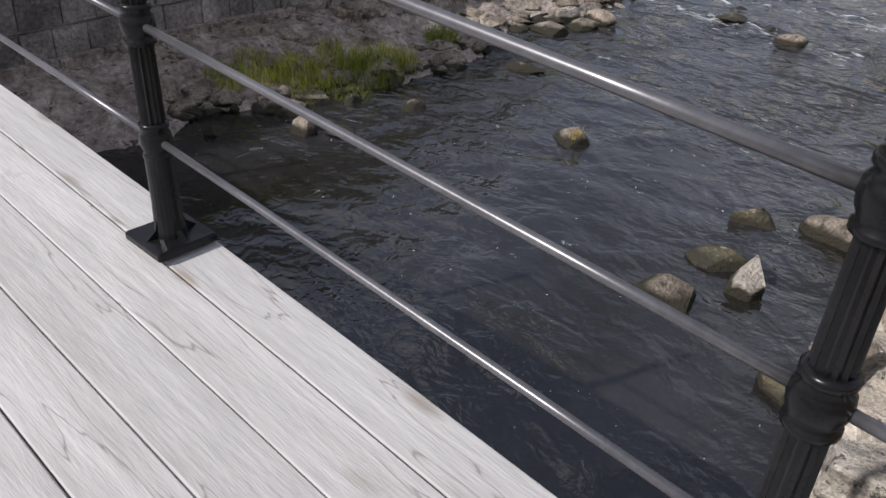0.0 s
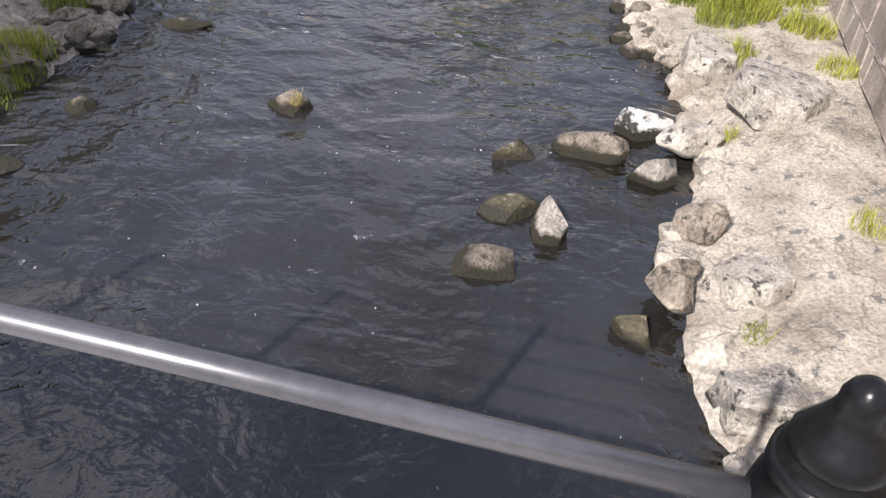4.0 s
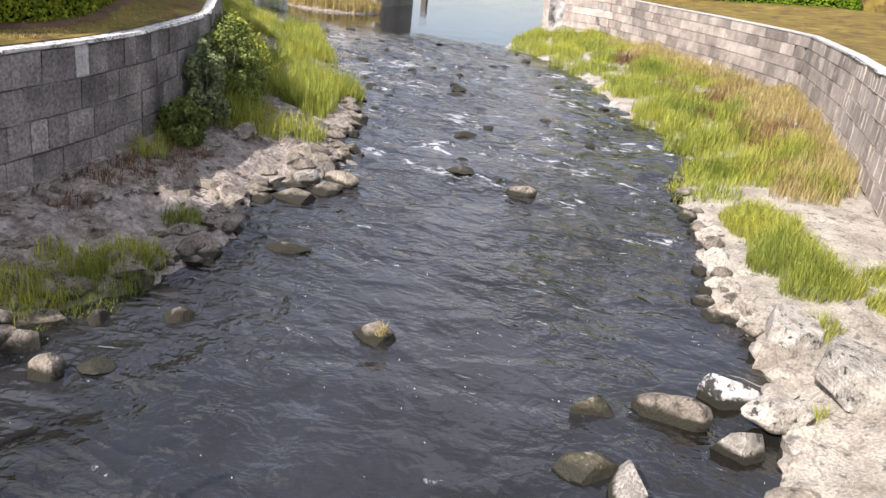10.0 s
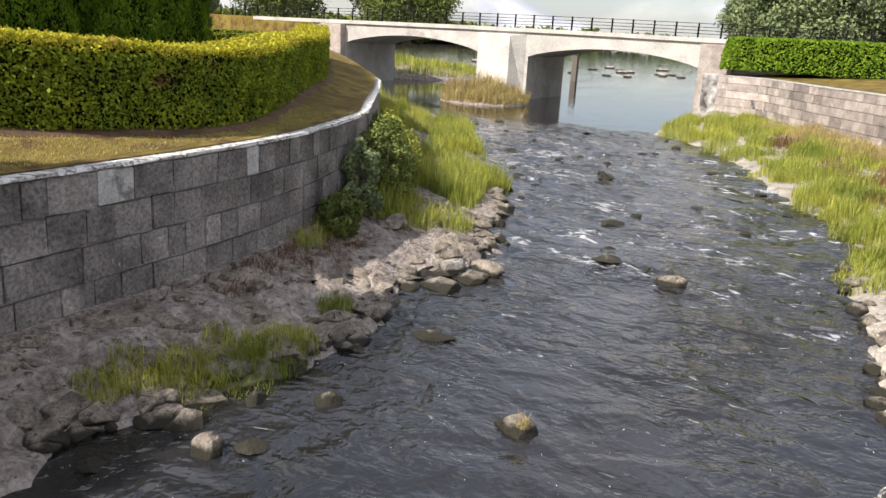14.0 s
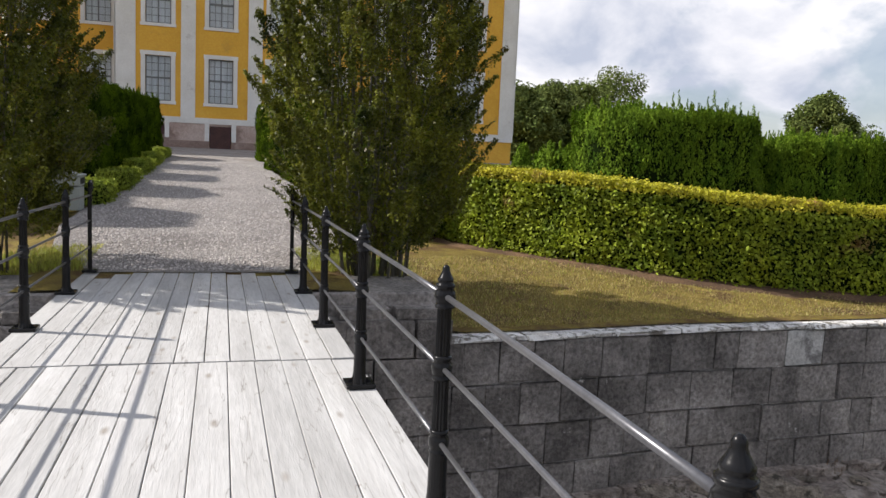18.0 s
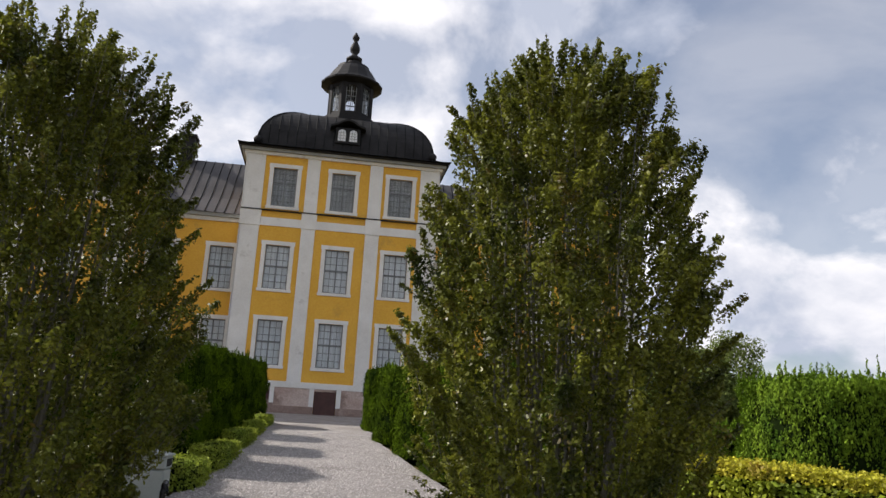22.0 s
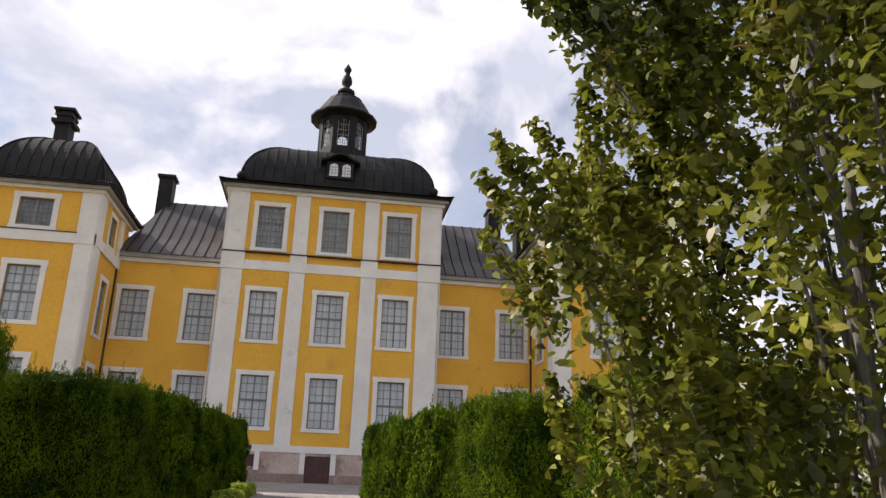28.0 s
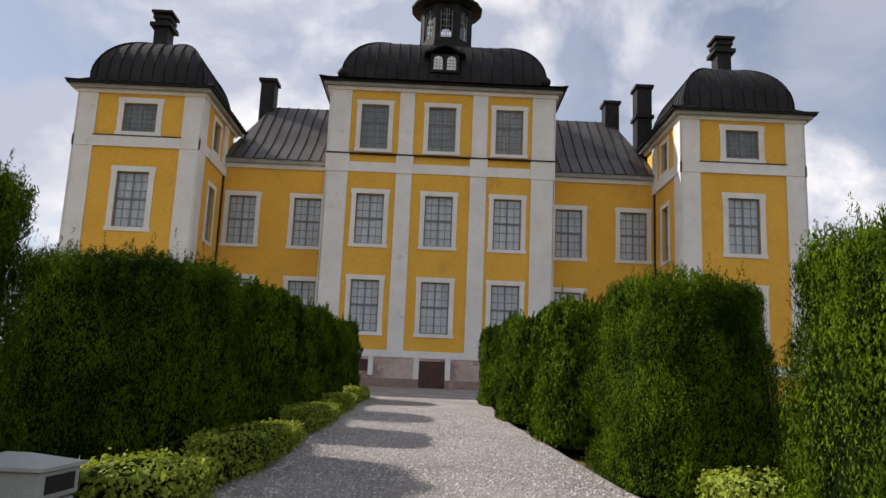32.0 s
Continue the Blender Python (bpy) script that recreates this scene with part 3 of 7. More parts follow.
def ground_z(x, y):
    """Ground on the palace side: lawn behind the river wall, rising to the palace."""
    d = y - interp(x, WALL_L)
    lawn = CAP_Z + 0.01 + 0.45 * ss(d / 3.5) + path_z(y - 2) * (1 - 0.55 * ss((abs(x) - 4) / 12)) * (1 - ss((abs(x) - 30) / 40))
    return lawn + (path_z(y) - 0.02 - lawn) * (1 - ss((abs(x) - 1.7) / 1.6))


def bank_noise(x, y, amp):
    p = Vector((x, y, 0.0))
    c = noise.cell(p * 1.6)
    return amp * (noise.noise(p * 0.9) + 0.6 * noise.noise(p * 2.7) + 0.35 * noise.noise(p * 7.0) + 0.25 * (c - 0.5))


def bank_l_z(x, y):
    s, t = interp(x, SHORE_L), interp(x, WALL_L)
    u = (y - s) / max(0.5, t - s)
    h = 0.55 * ss(max(0.0, u)) + (0.10 if u > 0 else 0.9 * u) + 0.02
    return WATER_Z + h + bank_noise(x, y, 0.2) * ss((u + 0.3) * 3) * (1 - 0.6 * ss((u - 0.6) * 3))


def bank_r_z(x, y):
    s, t = interp(x, SHORE_R), interp(x, WALL_R)
    u = (s - y) / max(0.5, s - t)
    h = 0.40 * ss(max(0.0, u) * 1.4) + (0.14 if u > 0 else 0.9 * u)
    return WATER_Z + h + bank_noise(x, y, 0.09) * ss((u + 0.3) * 3)


# ---- ground, water, banks ----
gx = sorted({*[p[0] for p in WALL_L[1:-2]], -1500, -600, -250, -120, -60, -30, -16, -10, -6, -4.2, -3.3, -2.9, -2.4, -1.9, -1.4, 0, 1.4, 1.9, 2.4, 2.9, 3.3, 4.2, 5.5, 7, 8.3, 9.8, 11.3, 12.7, 14.2, 15.6, 17, 19.4, 23, 27, 31, 36, 48, 60, 64, 66, 90, 150, 300, 700, 1600})
gt = [0.2, 0.5, 1.0, 1.8, 2.6, 3.6, 5, 6.5, 8, 10, 12, 15, 19, 24, 30, 38, 48, 60, 80, 140, 300, 800, 1800]
sheet("ground", gx, lambda x: [interp(x, WALL_L) + t for t in gt], ground_z, LAWN, "dry yellow-green mown lawn rising behind the river wall", "lawn")
gxr = [-1500, -250, -60, -20, 0, 1.7, 2.1, 2.5, 3.0, 8.4, 18, 30, 36, 40.4, 44, 48.9, 54.2, 58, 62.8, 65, 70, 72, 90, 116, 300, 700, 1600]
sheet("ground_south", gxr, lambda x: [interp(x, WALL_R) - t for t in (0.2, 0.6, 1.5, 4, 8, 16, 40, 120, 400, 1500)][::-1],
      lambda x, y: -0.26 - 0.26 * ss((3.0 - x) / 1.2) + 0.95 * ss((interp(x, WALL_R) - y) / 16), LAWN, "dry lawn on the far river bank", "lawn")
xs = [-120, -60, -40, -28, -20, -15, -11] + list(np.arange(-8, 22, 0.22)) + list(np.arange(22, 71, 0.9))
sheet("bank_north", xs, lambda x: list(np.linspace(interp(x, SHORE_L) - 1.6, interp(x, WALL_L) + 0.05, 24)), bank_l_z, BANK_L, "broken rocky river bank below the stone wall", "bank")
sheet("bank_south", xs, lambda x: list(np.linspace(interp(x, WALL_R) - 0.05, interp(x, SHORE_R) + 1.2, 22)), bank_r_z, BANK_R, "pale flat rock shelf along the river", "bank")
sheet("river_bed", [-300, 66, 1600], lambda x: [-200, 30, 400], lambda x, y: -4.8, BED, "dark river bed under the water", "river bed")


def wave(x, y):
    p = Vector((x * 1.25, y * 0.8, 3.1))
    q = (0.03 + 0.06 * ss((x - 10) / 10)) * (1 - 0.85 * ss((x - 44) / 6))
    return WATER_Z + q * (noise.noise(p * 1.1) + 0.7 * noise.noise(p * 2.6) + 0.45 * noise.noise(p * 5.5)) - 0.12 * ss((x - 46) / 4)


wx = [-120, -60, -40, -28, -20, -15, -11, -8.5, -7] + list(np.arange(-6, 14, 0.16)) + list(np.arange(14, 52, 0.34)) + [55, 62, 80, 120, 300, 800, 1600]


def water_rows(x):
    a, b = interp(x, SHORE_R) - 0.9, interp(x, SHORE_L) + 0.9
    return list(np.linspace(a, b, 60)) if x < 54 else list(np.linspace(interp(x, WALL_R) - 1, interp(x, WALL_L) + 1, 60))


sheet("water", wx, water_rows, wave, WATER, "dark peat-brown shallow river with ripples and foam", "river")


# ---- river walls: core, coping and single stones ----
def stone_mesh(seed):
    r = random.Random(seed)
    bm = bmesh.new()
    box(bm, -0.5, 0.5, -0.5, 0.5, -0.5, 0.5)
    bevelled(bm, 0.03)
    for v in bm.verts:
        if v.co.y < 0:
            v.co += Vector((r.uniform(-0.018, 0.018), r.uniform(-0.09, 0.09), r.uniform(-0.02, 0.02)))
    me = bpy.data.meshes.new("stone_block")
    bm.to_mesh(me)
    bm.free()
    return me


def along(line, x0, x1):
    pts = [(x0, interp(x0, line))] + [p for p in line if x0 < p[0] < x1] + [(x1, interp(x1, line))]
    return [Vector((*p, 0)) for p in pts]


def river_wall(name, line, x0, x1, z0, top, side, material, label, near, courses):
    """side: +1 if the river lies at smaller y. Core, coping stones, and the stones of the stretch near as parts."""
    wall = thing(name, label, "wall", kind="structure")
    pts = along(line, x0, x1)
    bm = bmesh.new()
    for a, b in zip(pts, pts[1:]):
        d = (b - a).normalized()
        n = Vector((d.y, -d.x, 0)) * side
        q = [a - n * 0.03, b - n * 0.03, b - n * 0.75, a - n * 0.75]
        lo = [bm.verts.new((p.x, p.y, z0)) for p in q]
        hi = [bm.verts.new((p.x, p.y, top - 0.07)) for p in q]
        bm.faces.new(hi)
        for k in range(4):
            bm.faces.new((lo[k], lo[(k + 1) % 4], hi[(k + 1) % 4], hi[k]))
    part("wall_core", bm, MORTAR, wall)
    meshes = [stone_mesh(k) for k in range(7)]
    for me in meshes:
        me.materials.append(material)
    pale = [stone_mesh(k + 60) for k in range(2)]
    for me in pale:
        me.materials.append(PALE_STONE)
    copes = [stone_mesh(k + 20) for k in range(4)]
    for me in copes:
        me.materials.append(CAP if side > 0 else PALE_STONE)
    r = random.Random(len(name))

    def lay(s0, s1, zc, h, depth, meshlist, nm, out_by):
        pts2 = along(line, s0, s1)
        a, b = pts2[0], pts2[-1]
        d = (b - a).normalized()
        n = Vector((d.y, -d.x, 0)) * side
        ob = new(nm, r.choice(meshlist))
        c = (a + b) / 2 + n * (out_by - depth / 2)
        ob.parent = wall
        ob.matrix_local = Matrix.LocRotScale((c.x, c.y, zc), Euler((0, 0, math.atan2(n.y, n.x) + math.pi / 2)), ((b - a).length - 0.012, depth, h - 0.012))

    x = near[0]
    for k, h in enumerate(courses):
        z = top - 0.07 - sum(courses[:k]) - h / 2
        x = near[0] - r.uniform(0, 0.5)
        while x < near[1]:
            wdt = r.uniform(0.36, 0.86)
            lay(x, x + wdt, z + r.uniform(-0.008, 0.008), h - r.uniform(0, 0.02), 0.22, pale if side > 0 and k == 0 and 8.3 < x < 12.2 and r.random() < 0.35 else meshes, "stone", 0.02 + r.uniform(0, 0.022))
            x += wdt
    if side > 0:
        feet = [stone_mesh(k + 80) for k in range(3)]
        for me in feet:
            me.materials.append(BANK_L)
        x = near[0]
        while x < 16:
            wdt = r.uniform(0.7, 1.5)
            lay(x, x + wdt, -2.88 + r.uniform(-0.02, 0.02), 0.2, 0.4, feet, "footing_stone", 0.13 + r.uniform(0, 0.05))
            x += wdt
    x = near[0]
    while x < near[1]:
        wdt = r.uniform(0.9, 1.5)
        lay(x, x + wdt, top - 0.035, 0.07, 0.45, copes, "coping_stone", 0.06)
        x += wdt
    # the far stretch, joined
    bm = bmesh.new()
    cp = bmesh.new()
    x = near[1]
    while x < x1:
        pts2 = along(line, x, min(x1, x + 1.1))
        a, b = pts2[0], pts2[-1]
        d = (b - a).normalized()
        n = Vector((d.y, -d.x, 0)) * side
        for k, h in enumerate(courses):
            z = top - 0.07 - sum(courses[:k])
            o = 0.02 + r.uniform(0, 0.02)
            off = d * (0.5 if k % 2 else 0.0)
            vs = [bm.verts.new((p.x, p.y, zz)) for zz in (z - h + 0.015, z - 0.015) for p in (a + n * o + off, b + n * o - d * 0.02 + off, b - n * 0.1 + off, a - n * 0.1 + off)]
            for f in ((0, 1, 5, 4), (4, 5, 6, 7), (1, 2, 6, 5), (3, 0, 4, 7), (0, 3, 2, 1)):
                bm.faces.new([vs[i] for i in f])
        vs = [cp.verts.new((p.x, p.y, zz)) for zz in (top - 0.07, top) for p in (a + n * 0.06, b + n * 0.06 - d * 0.015, b - n * 0.4, a - n * 0.4)]
        for f in ((0, 1, 5, 4), (4, 5, 6, 7), (1, 2, 6, 5), (3, 0, 4, 7), (2, 3, 7, 6)):
            cp.faces.new([vs[i] for i in f])
        x += 1.1
    tagged(part("far_stones", bm, material, wall), kind="stuff")
    tagged(part("far_coping", cp, CAP if side > 0 else PALE_STONE, wall), kind="stuff")
    return wall


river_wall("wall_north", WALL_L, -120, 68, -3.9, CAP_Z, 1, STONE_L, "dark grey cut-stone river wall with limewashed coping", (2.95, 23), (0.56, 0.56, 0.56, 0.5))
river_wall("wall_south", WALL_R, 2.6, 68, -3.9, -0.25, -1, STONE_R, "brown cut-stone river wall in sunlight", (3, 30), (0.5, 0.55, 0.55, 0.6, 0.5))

ws = thing("wall_south_low", "low stone quay under the south end of the footbridge", "wall", kind="structure")
part("wall_core", cube(-120, 2.6, -3.9, -3.06, -3.9, -0.62), STONE_R, ws)
part("coping", cube(-120, 2.6, -3.95, -3.0, -0.62, -0.54, 0.01), PALE_STONE, ws)

# abutment that carries the footbridge, a step higher than the wall
ab = thing("abutment", "weathered stone bridge abutment under the footbridge", "wall", kind="structure")
part("core", cube(-3.0, 3.0, 10.0, 11.6, -3.9, -0.34), MORTAR, ab)
part("fill", cube(-2.9, 2.9, 10.2, 11.6, -3.3, -0.055, 0.02), STONE_L, ab)
ab_me = [stone_mesh(40 + k) for k in range(5)]
for me in ab_me:
    me.materials.append(STONE_L)
rr = random.Random(5)
for k in range(7):
    x = -3.05
    while x < 2.8:
        wdt = min(rr.uniform(0.5, 1.1), 3.05 - x)
        s = new("stone", rr.choice(ab_me))
        s.parent = ab
        s.matrix_local = Matrix.LocRotScale((x + wdt / 2, 10.0 + rr.uniform(-0.01, 0.02), -0.58 - 0.48 * k), None, (wdt - 0.012, 0.24, 0.47))
        x += wdt
for x in (-2.5, -1.4, 1.95, 2.65):
    s = new("slab", ab_me[1])
    s.parent = ab
    s.matrix_local = Matrix.LocRotScale((x, 10.1, -0.27), None, (1.08 if x < 0 else 0.62, 0.32, 0.13))

# gravel
gp = [(11.6, -1.36, 1.40), (12.3, -1.5, 1.45), (13.5, -2.1, 2.0), (16, -2.45, 2.9), (20, -2.45, 3.0), (23, -2.5, 2.75), (28, -2.5, 2.55), (34, -2.5, 2.3), (43, -2.5, 2.4), (45, -9, 9), (47, -24, 24), (58.2, -24, 24)]


def gravel_half(y, k):
    return interp(y, [(r[0], r[k]) for r in gp])


verts, faces = [], []
gys = [11.6, 11.75, 11.9] + list(np.arange(12.02, 46, 0.4)) + [46, 47, 48, 50, 53, 58.2]
for y in gys:
    a, b = gravel_half(y, 1), gravel_half(y, 2)
    verts += [(a + (b - a) * k / 10, y, max(path_z(y), 0) + 0.012 - 0.026 * ss((12.3 - y) / 0.7) + (0.02 * noise.noise(Vector((a + (b - a) * k / 10, y, 0))) if y > 12.5 else 0) if abs(a) < 5 else path_z(y) + 0.02) for k in range(11)]
for i in range(len(gys) - 1):
    for j in range(10):
        faces.append((i * 11 + j, i * 11 + j + 1, i * 11 + j + 12, i * 11 + j + 11))
tagged(link("gravel_path", pmesh("gravel_path", verts, faces), GRAVEL, smooth=True), "pinkish-grey gravel walk leading up to the palace", "path", kind="structure")

# darker strip with a ragged edge where the gravel meets the deck
verts, faces = [], []
for k in range(33):
    x = -1.36 + 2.74 * k / 32
    far = 0.26 + 0.16 * noise.noise(Vector((x * 2.3, 4.0, 0))) + 0.07 * noise.noise(Vector((x * 9.0, 1.0, 0)))
    verts += [(x, y, max(path_z(y), 0) + 0.012 - 0.026 * ss((12.3 - y) / 0.7) + (0.008 if j < 2 else -0.006)) for j, y in enumerate((11.57 - far * 0.1, 11.6 + far * 0.7, 11.6 + far))]
for k in range(32):
    faces += [(3 * k + j, 3 * k + j + 3, 3 * k + j + 4, 3 * k + j + 1) for j in (0, 1)]
tagged(link("trodden_earth", pmesh("trodden_earth", verts, faces), DARK_GRIT, smooth=True), "dark ragged strip of grit at the end of the deck", "soil", kind="structure")

# ---- footbridge deck ----
DECK_L, DECK_R = -1.40, 1.33
deck = thing("bridge_deck", "silvery weathered wooden footbridge deck of long planks", "deck", kind="structure")
rr = random.Random(11)
def plank_mesh(x0, x1, y0, y1, dz):
    """A long board that follows the camber, with chamfered upper edges."""
    n = max(2, int((y1 - y0) / 0.7))
    bm = bmesh.new()
    rings = []
    for k in range(n + 1):
        y = y0 + (y1 - y0) * k / n
        z = deck_z(y) + dz
        rings.append([bm.verts.new(p) for p in ((x0, y, z - 0.055), (x1, y, z - 0.055), (x1, y, z - 0.004), (x1 - 0.004, y, z), (x0 + 0.004, y, z), (x0, y, z - 0.004))])
    for a, b in zip(rings, rings[1:]):
        for k in range(6):
            bm.faces.new((a[k], a[(k + 1) % 6], b[(k + 1) % 6], b[k]))
    bm.faces.new(rings[0][::-1])
    bm.faces.new(rings[-1])
    bmesh.ops.recalc_face_normals(bm, faces=bm.faces)
    return bm


for s0, s1 in ((-3.9, -1.6), (-1.6, 2.6), (2.6, 6.866), (6.866, 11.62)):
    x = DECK_R
    while x > DECK_L + 0.08:
        wdt = min(rr.choice((0.185, 0.19, 0.2, 0.215)), x - DECK_L)
        gap = rr.choice((0.003, 0.005, 0.007, 0.01))
        part("plank", plank_mesh(x - wdt + gap / 2, x - gap / 2, s0 + 0.012 + rr.uniform(0, 0.012), s1 - 0.012 - rr.uniform(0, 0.012), rr.uniform(-0.003, 0.003)), PLANK, deck)
        x -= wdt
bm = bmesh.new()
for x in (-1.15, -0.4, 0.4, 1.15):
    for k in range(14):
        y0, y1 = -3.6 + 13.7 * k / 14, -3.6 + 13.7 * (k + 1) / 14
        v = [bm.verts.new((x + u, y, deck_z(y) + z)) for y in (y0, y1) for u, z in ((-0.1, -0.42), (0.1, -0.42), (0.1, -0.07), (-0.1, -0.07))]
        for f in ((0, 1, 5, 4), (1, 2, 6, 5), (2, 3, 7, 6), (3, 0, 4, 7)):
            bm.faces.new([v[i] for i in f])
tagged(part("underframe", bm, BEAM, deck, "dark timber frame under the deck"))


# ---- iron railings ----
def make_post(parent, x, y, side):
    post = new("post", POSTS["post"])
    post.parent = parent
    post.location = (x, y, deck_z(y))
    for nm in ("base_plate", "collar", "collar", "collar", "finial"):
        me2 = POSTS[nm]
        o = new(nm, me2)
        o.parent = post
        if nm == "collar":
            o.location = (0, 0, COLLARS[len([c for c in post.children if c.name.startswith("collar")]) - 1])
    return post


COLLARS = (0.34, 0.67, 0.985)
POSTS = {}


def cache(nm, bm, smooth=True):
    me = bpy.data.meshes.new(nm)
    bm.to_mesh(me)
    bm.free()
    me.materials.append(IRON)
    if smooth:
        me.polygons.foreach_set("use_smooth", [True] * len(me.polygons))
    POSTS[nm] = me


bm = bmesh.new()
lathe(bm, [(0.052, 0.03), (0.045, 0.07), (0.042, 0.14), (0.041, 0.29)], 20)
lathe(bm, [(0.035, 0.38), (0.033, 0.63)], 28, flute=0.14)
lathe(bm, [(0.033, 0.71), (0.031, 0.94)], 28, flute=0.14)
cache("post", bm, False)
bm = bmesh.new()
box(bm, -0.10, 0.10, -0.10, 0.10, 0.004, 0.034)
bevelled(bm, 0.006)
for a in range(4):
    ca, sa = math.cos(a * math.pi / 2), math.sin(a * math.pi / 2)
    q = [bm.verts.new((ca * u - sa * v, sa * u + ca * v, z)) for v in (-0.007, 0.007) for u, z in ((0.04, 0.03), (0.09, 0.03), (0.05, 0.06), (0.04, 0.11))]
    bm.faces.new(q[:4][::-1])
    bm.faces.new(q[4:])
    for k in range(4):
        bm.faces.new((q[k], q[(k + 1) % 4], q[4 + (k + 1) % 4], q[4 + k]))
cache("base_plate", bm, False)
bm = bmesh.new()
lathe(bm, [(0.034, -0.055), (0.043, -0.05), (0.043, -0.04), (0.036, -0.035), (0.044, -0.018), (0.047, 0.0), (0.044, 0.02), (0.034, 0.034), (0.042, 0.04), (0.042, 0.052), (0.032, 0.056)], 20)
cache("collar", bm)
bm = bmesh.new()
lathe(bm, [(0.033, 1.03), (0.038, 1.035), (0.038, 1.041), (0.029, 1.045), (0.035, 1.052), (0.035, 1.059), (0.029, 1.069), (0.021, 1.083), (0.0165, 1.095), (0.0165, 1.104), (0.013, 1.113), (0.007, 1.119), (0.002, 1.121)], 20)
cache("finial", bm)
PM = -1.88
PY = (-0.05, 2.135, 4.11, 6.11, 8.09, 9.94)
for side, nm in ((1, "iron_railing"), (-1, "iron_railing")):
    rail = thing(nm, "black cast-iron bridge railing with fluted posts and three round rails", "railing", "bridge railings")
    x = 1.22 if side > 0 else -1.285
    for y in (PM,) + PY:
        make_post(rail, x, y, side)
    for z in COLLARS:
        r = 0.0128 if z > 0.9 else 0.011
        ends = (-3.9, PM) + PY + (11.52,)
        for y0, y1 in zip(ends, ends[1:]):
            pts = [(x, y0 + (y1 - y0) * k / 4, z + deck_z(y0 + (y1 - y0) * k / 4)) for k in range(5)]
            part("rail", tube(bmesh.new(), pts, r, 14), STEEL, rail, "grey painted round rail", True)
    bm = bmesh.new()
    tube(bm, [(x, 11.52, 0), (x, 11.52, 1.06), (x, 11.55, 1.11), (x, 11.61, 1.13), (x, 11.66, 1.10), (x, 11.665, 1.05), (x, 11.63, 1.03)], 0.026, 10)
    tube(bm, [(x, 11.52, 0.6), (x, 11.58, 0.58), (x, 11.60, 0.63), (x, 11.56, 0.66)], 0.016, 8)
    box(bm, x - 0.085, x + 0.085, 11.44, 11.6, 0.0, 0.03)
    part("end_post", bm, IRON, rail, "slim end post with a curled top")


# ---- boulders in the river ----
def rock_mesh(seed, material, flat=0.6):
    r = random.Random(seed)
    bm = bmesh.new()
    bmesh.ops.create_icosphere(bm, subdivisions=4, radius=1.0)
    o = Vector((r.uniform(0, 50), r.uniform(0, 50), r.uniform(0, 50)))
    cuts = [(Vector((r.uniform(-1, 1), r.uniform(-1, 1), r.uniform(-0.4, 1))).normalized(), r.uniform(0.42, 0.72)) for _ in range(14)]
    for v in bm.verts:
        p = v.co.copy()
        k = 1 + 0.22 * noise.noise(p * 1.1 + o) + 0.09 * noise.noise(p * 2.9 + o) + 0.035 * noise.noise(p * 8 + o)
        p *= k
        for n, d in cuts:
            e = p.dot(n) - d
            if e > 0:
                p -= n * e * 0.97
        p += p.normalized() * 0.02 * noise.noise(p * 12 + o)
        v.co = p
    me = bpy.data.meshes.new("rock")
    bm.to_mesh(me)
    bm.free()
    me.materials.append(material)
    me.polygons.foreach_set("use_smooth", [True] * len(me.polygons))
    me.set_sharp_from_angle(angle=radians(24))
    return me


ROCKS = {m.name: [rock_mesh(k + 10 * j, m) for k in range(4)] for j, m in enumerate((ROCK, PALE, MOSSY, LICHEN))}


def boulder(x, y, z, sx, sy, sz, rz, material, seed, label, group="boulders in the river"):
    ob = new("boulder", ROCKS[material.name][seed % 4])
    ob.matrix_basis = Matrix.LocRotScale((x, y, z), Euler((0.1 * (seed % 3 - 1), 0.1 * (seed % 2), rz)), (sx * 1.16, sy * 1.16, sz * 1.3))
    return tagged(ob, label, "rock", group)


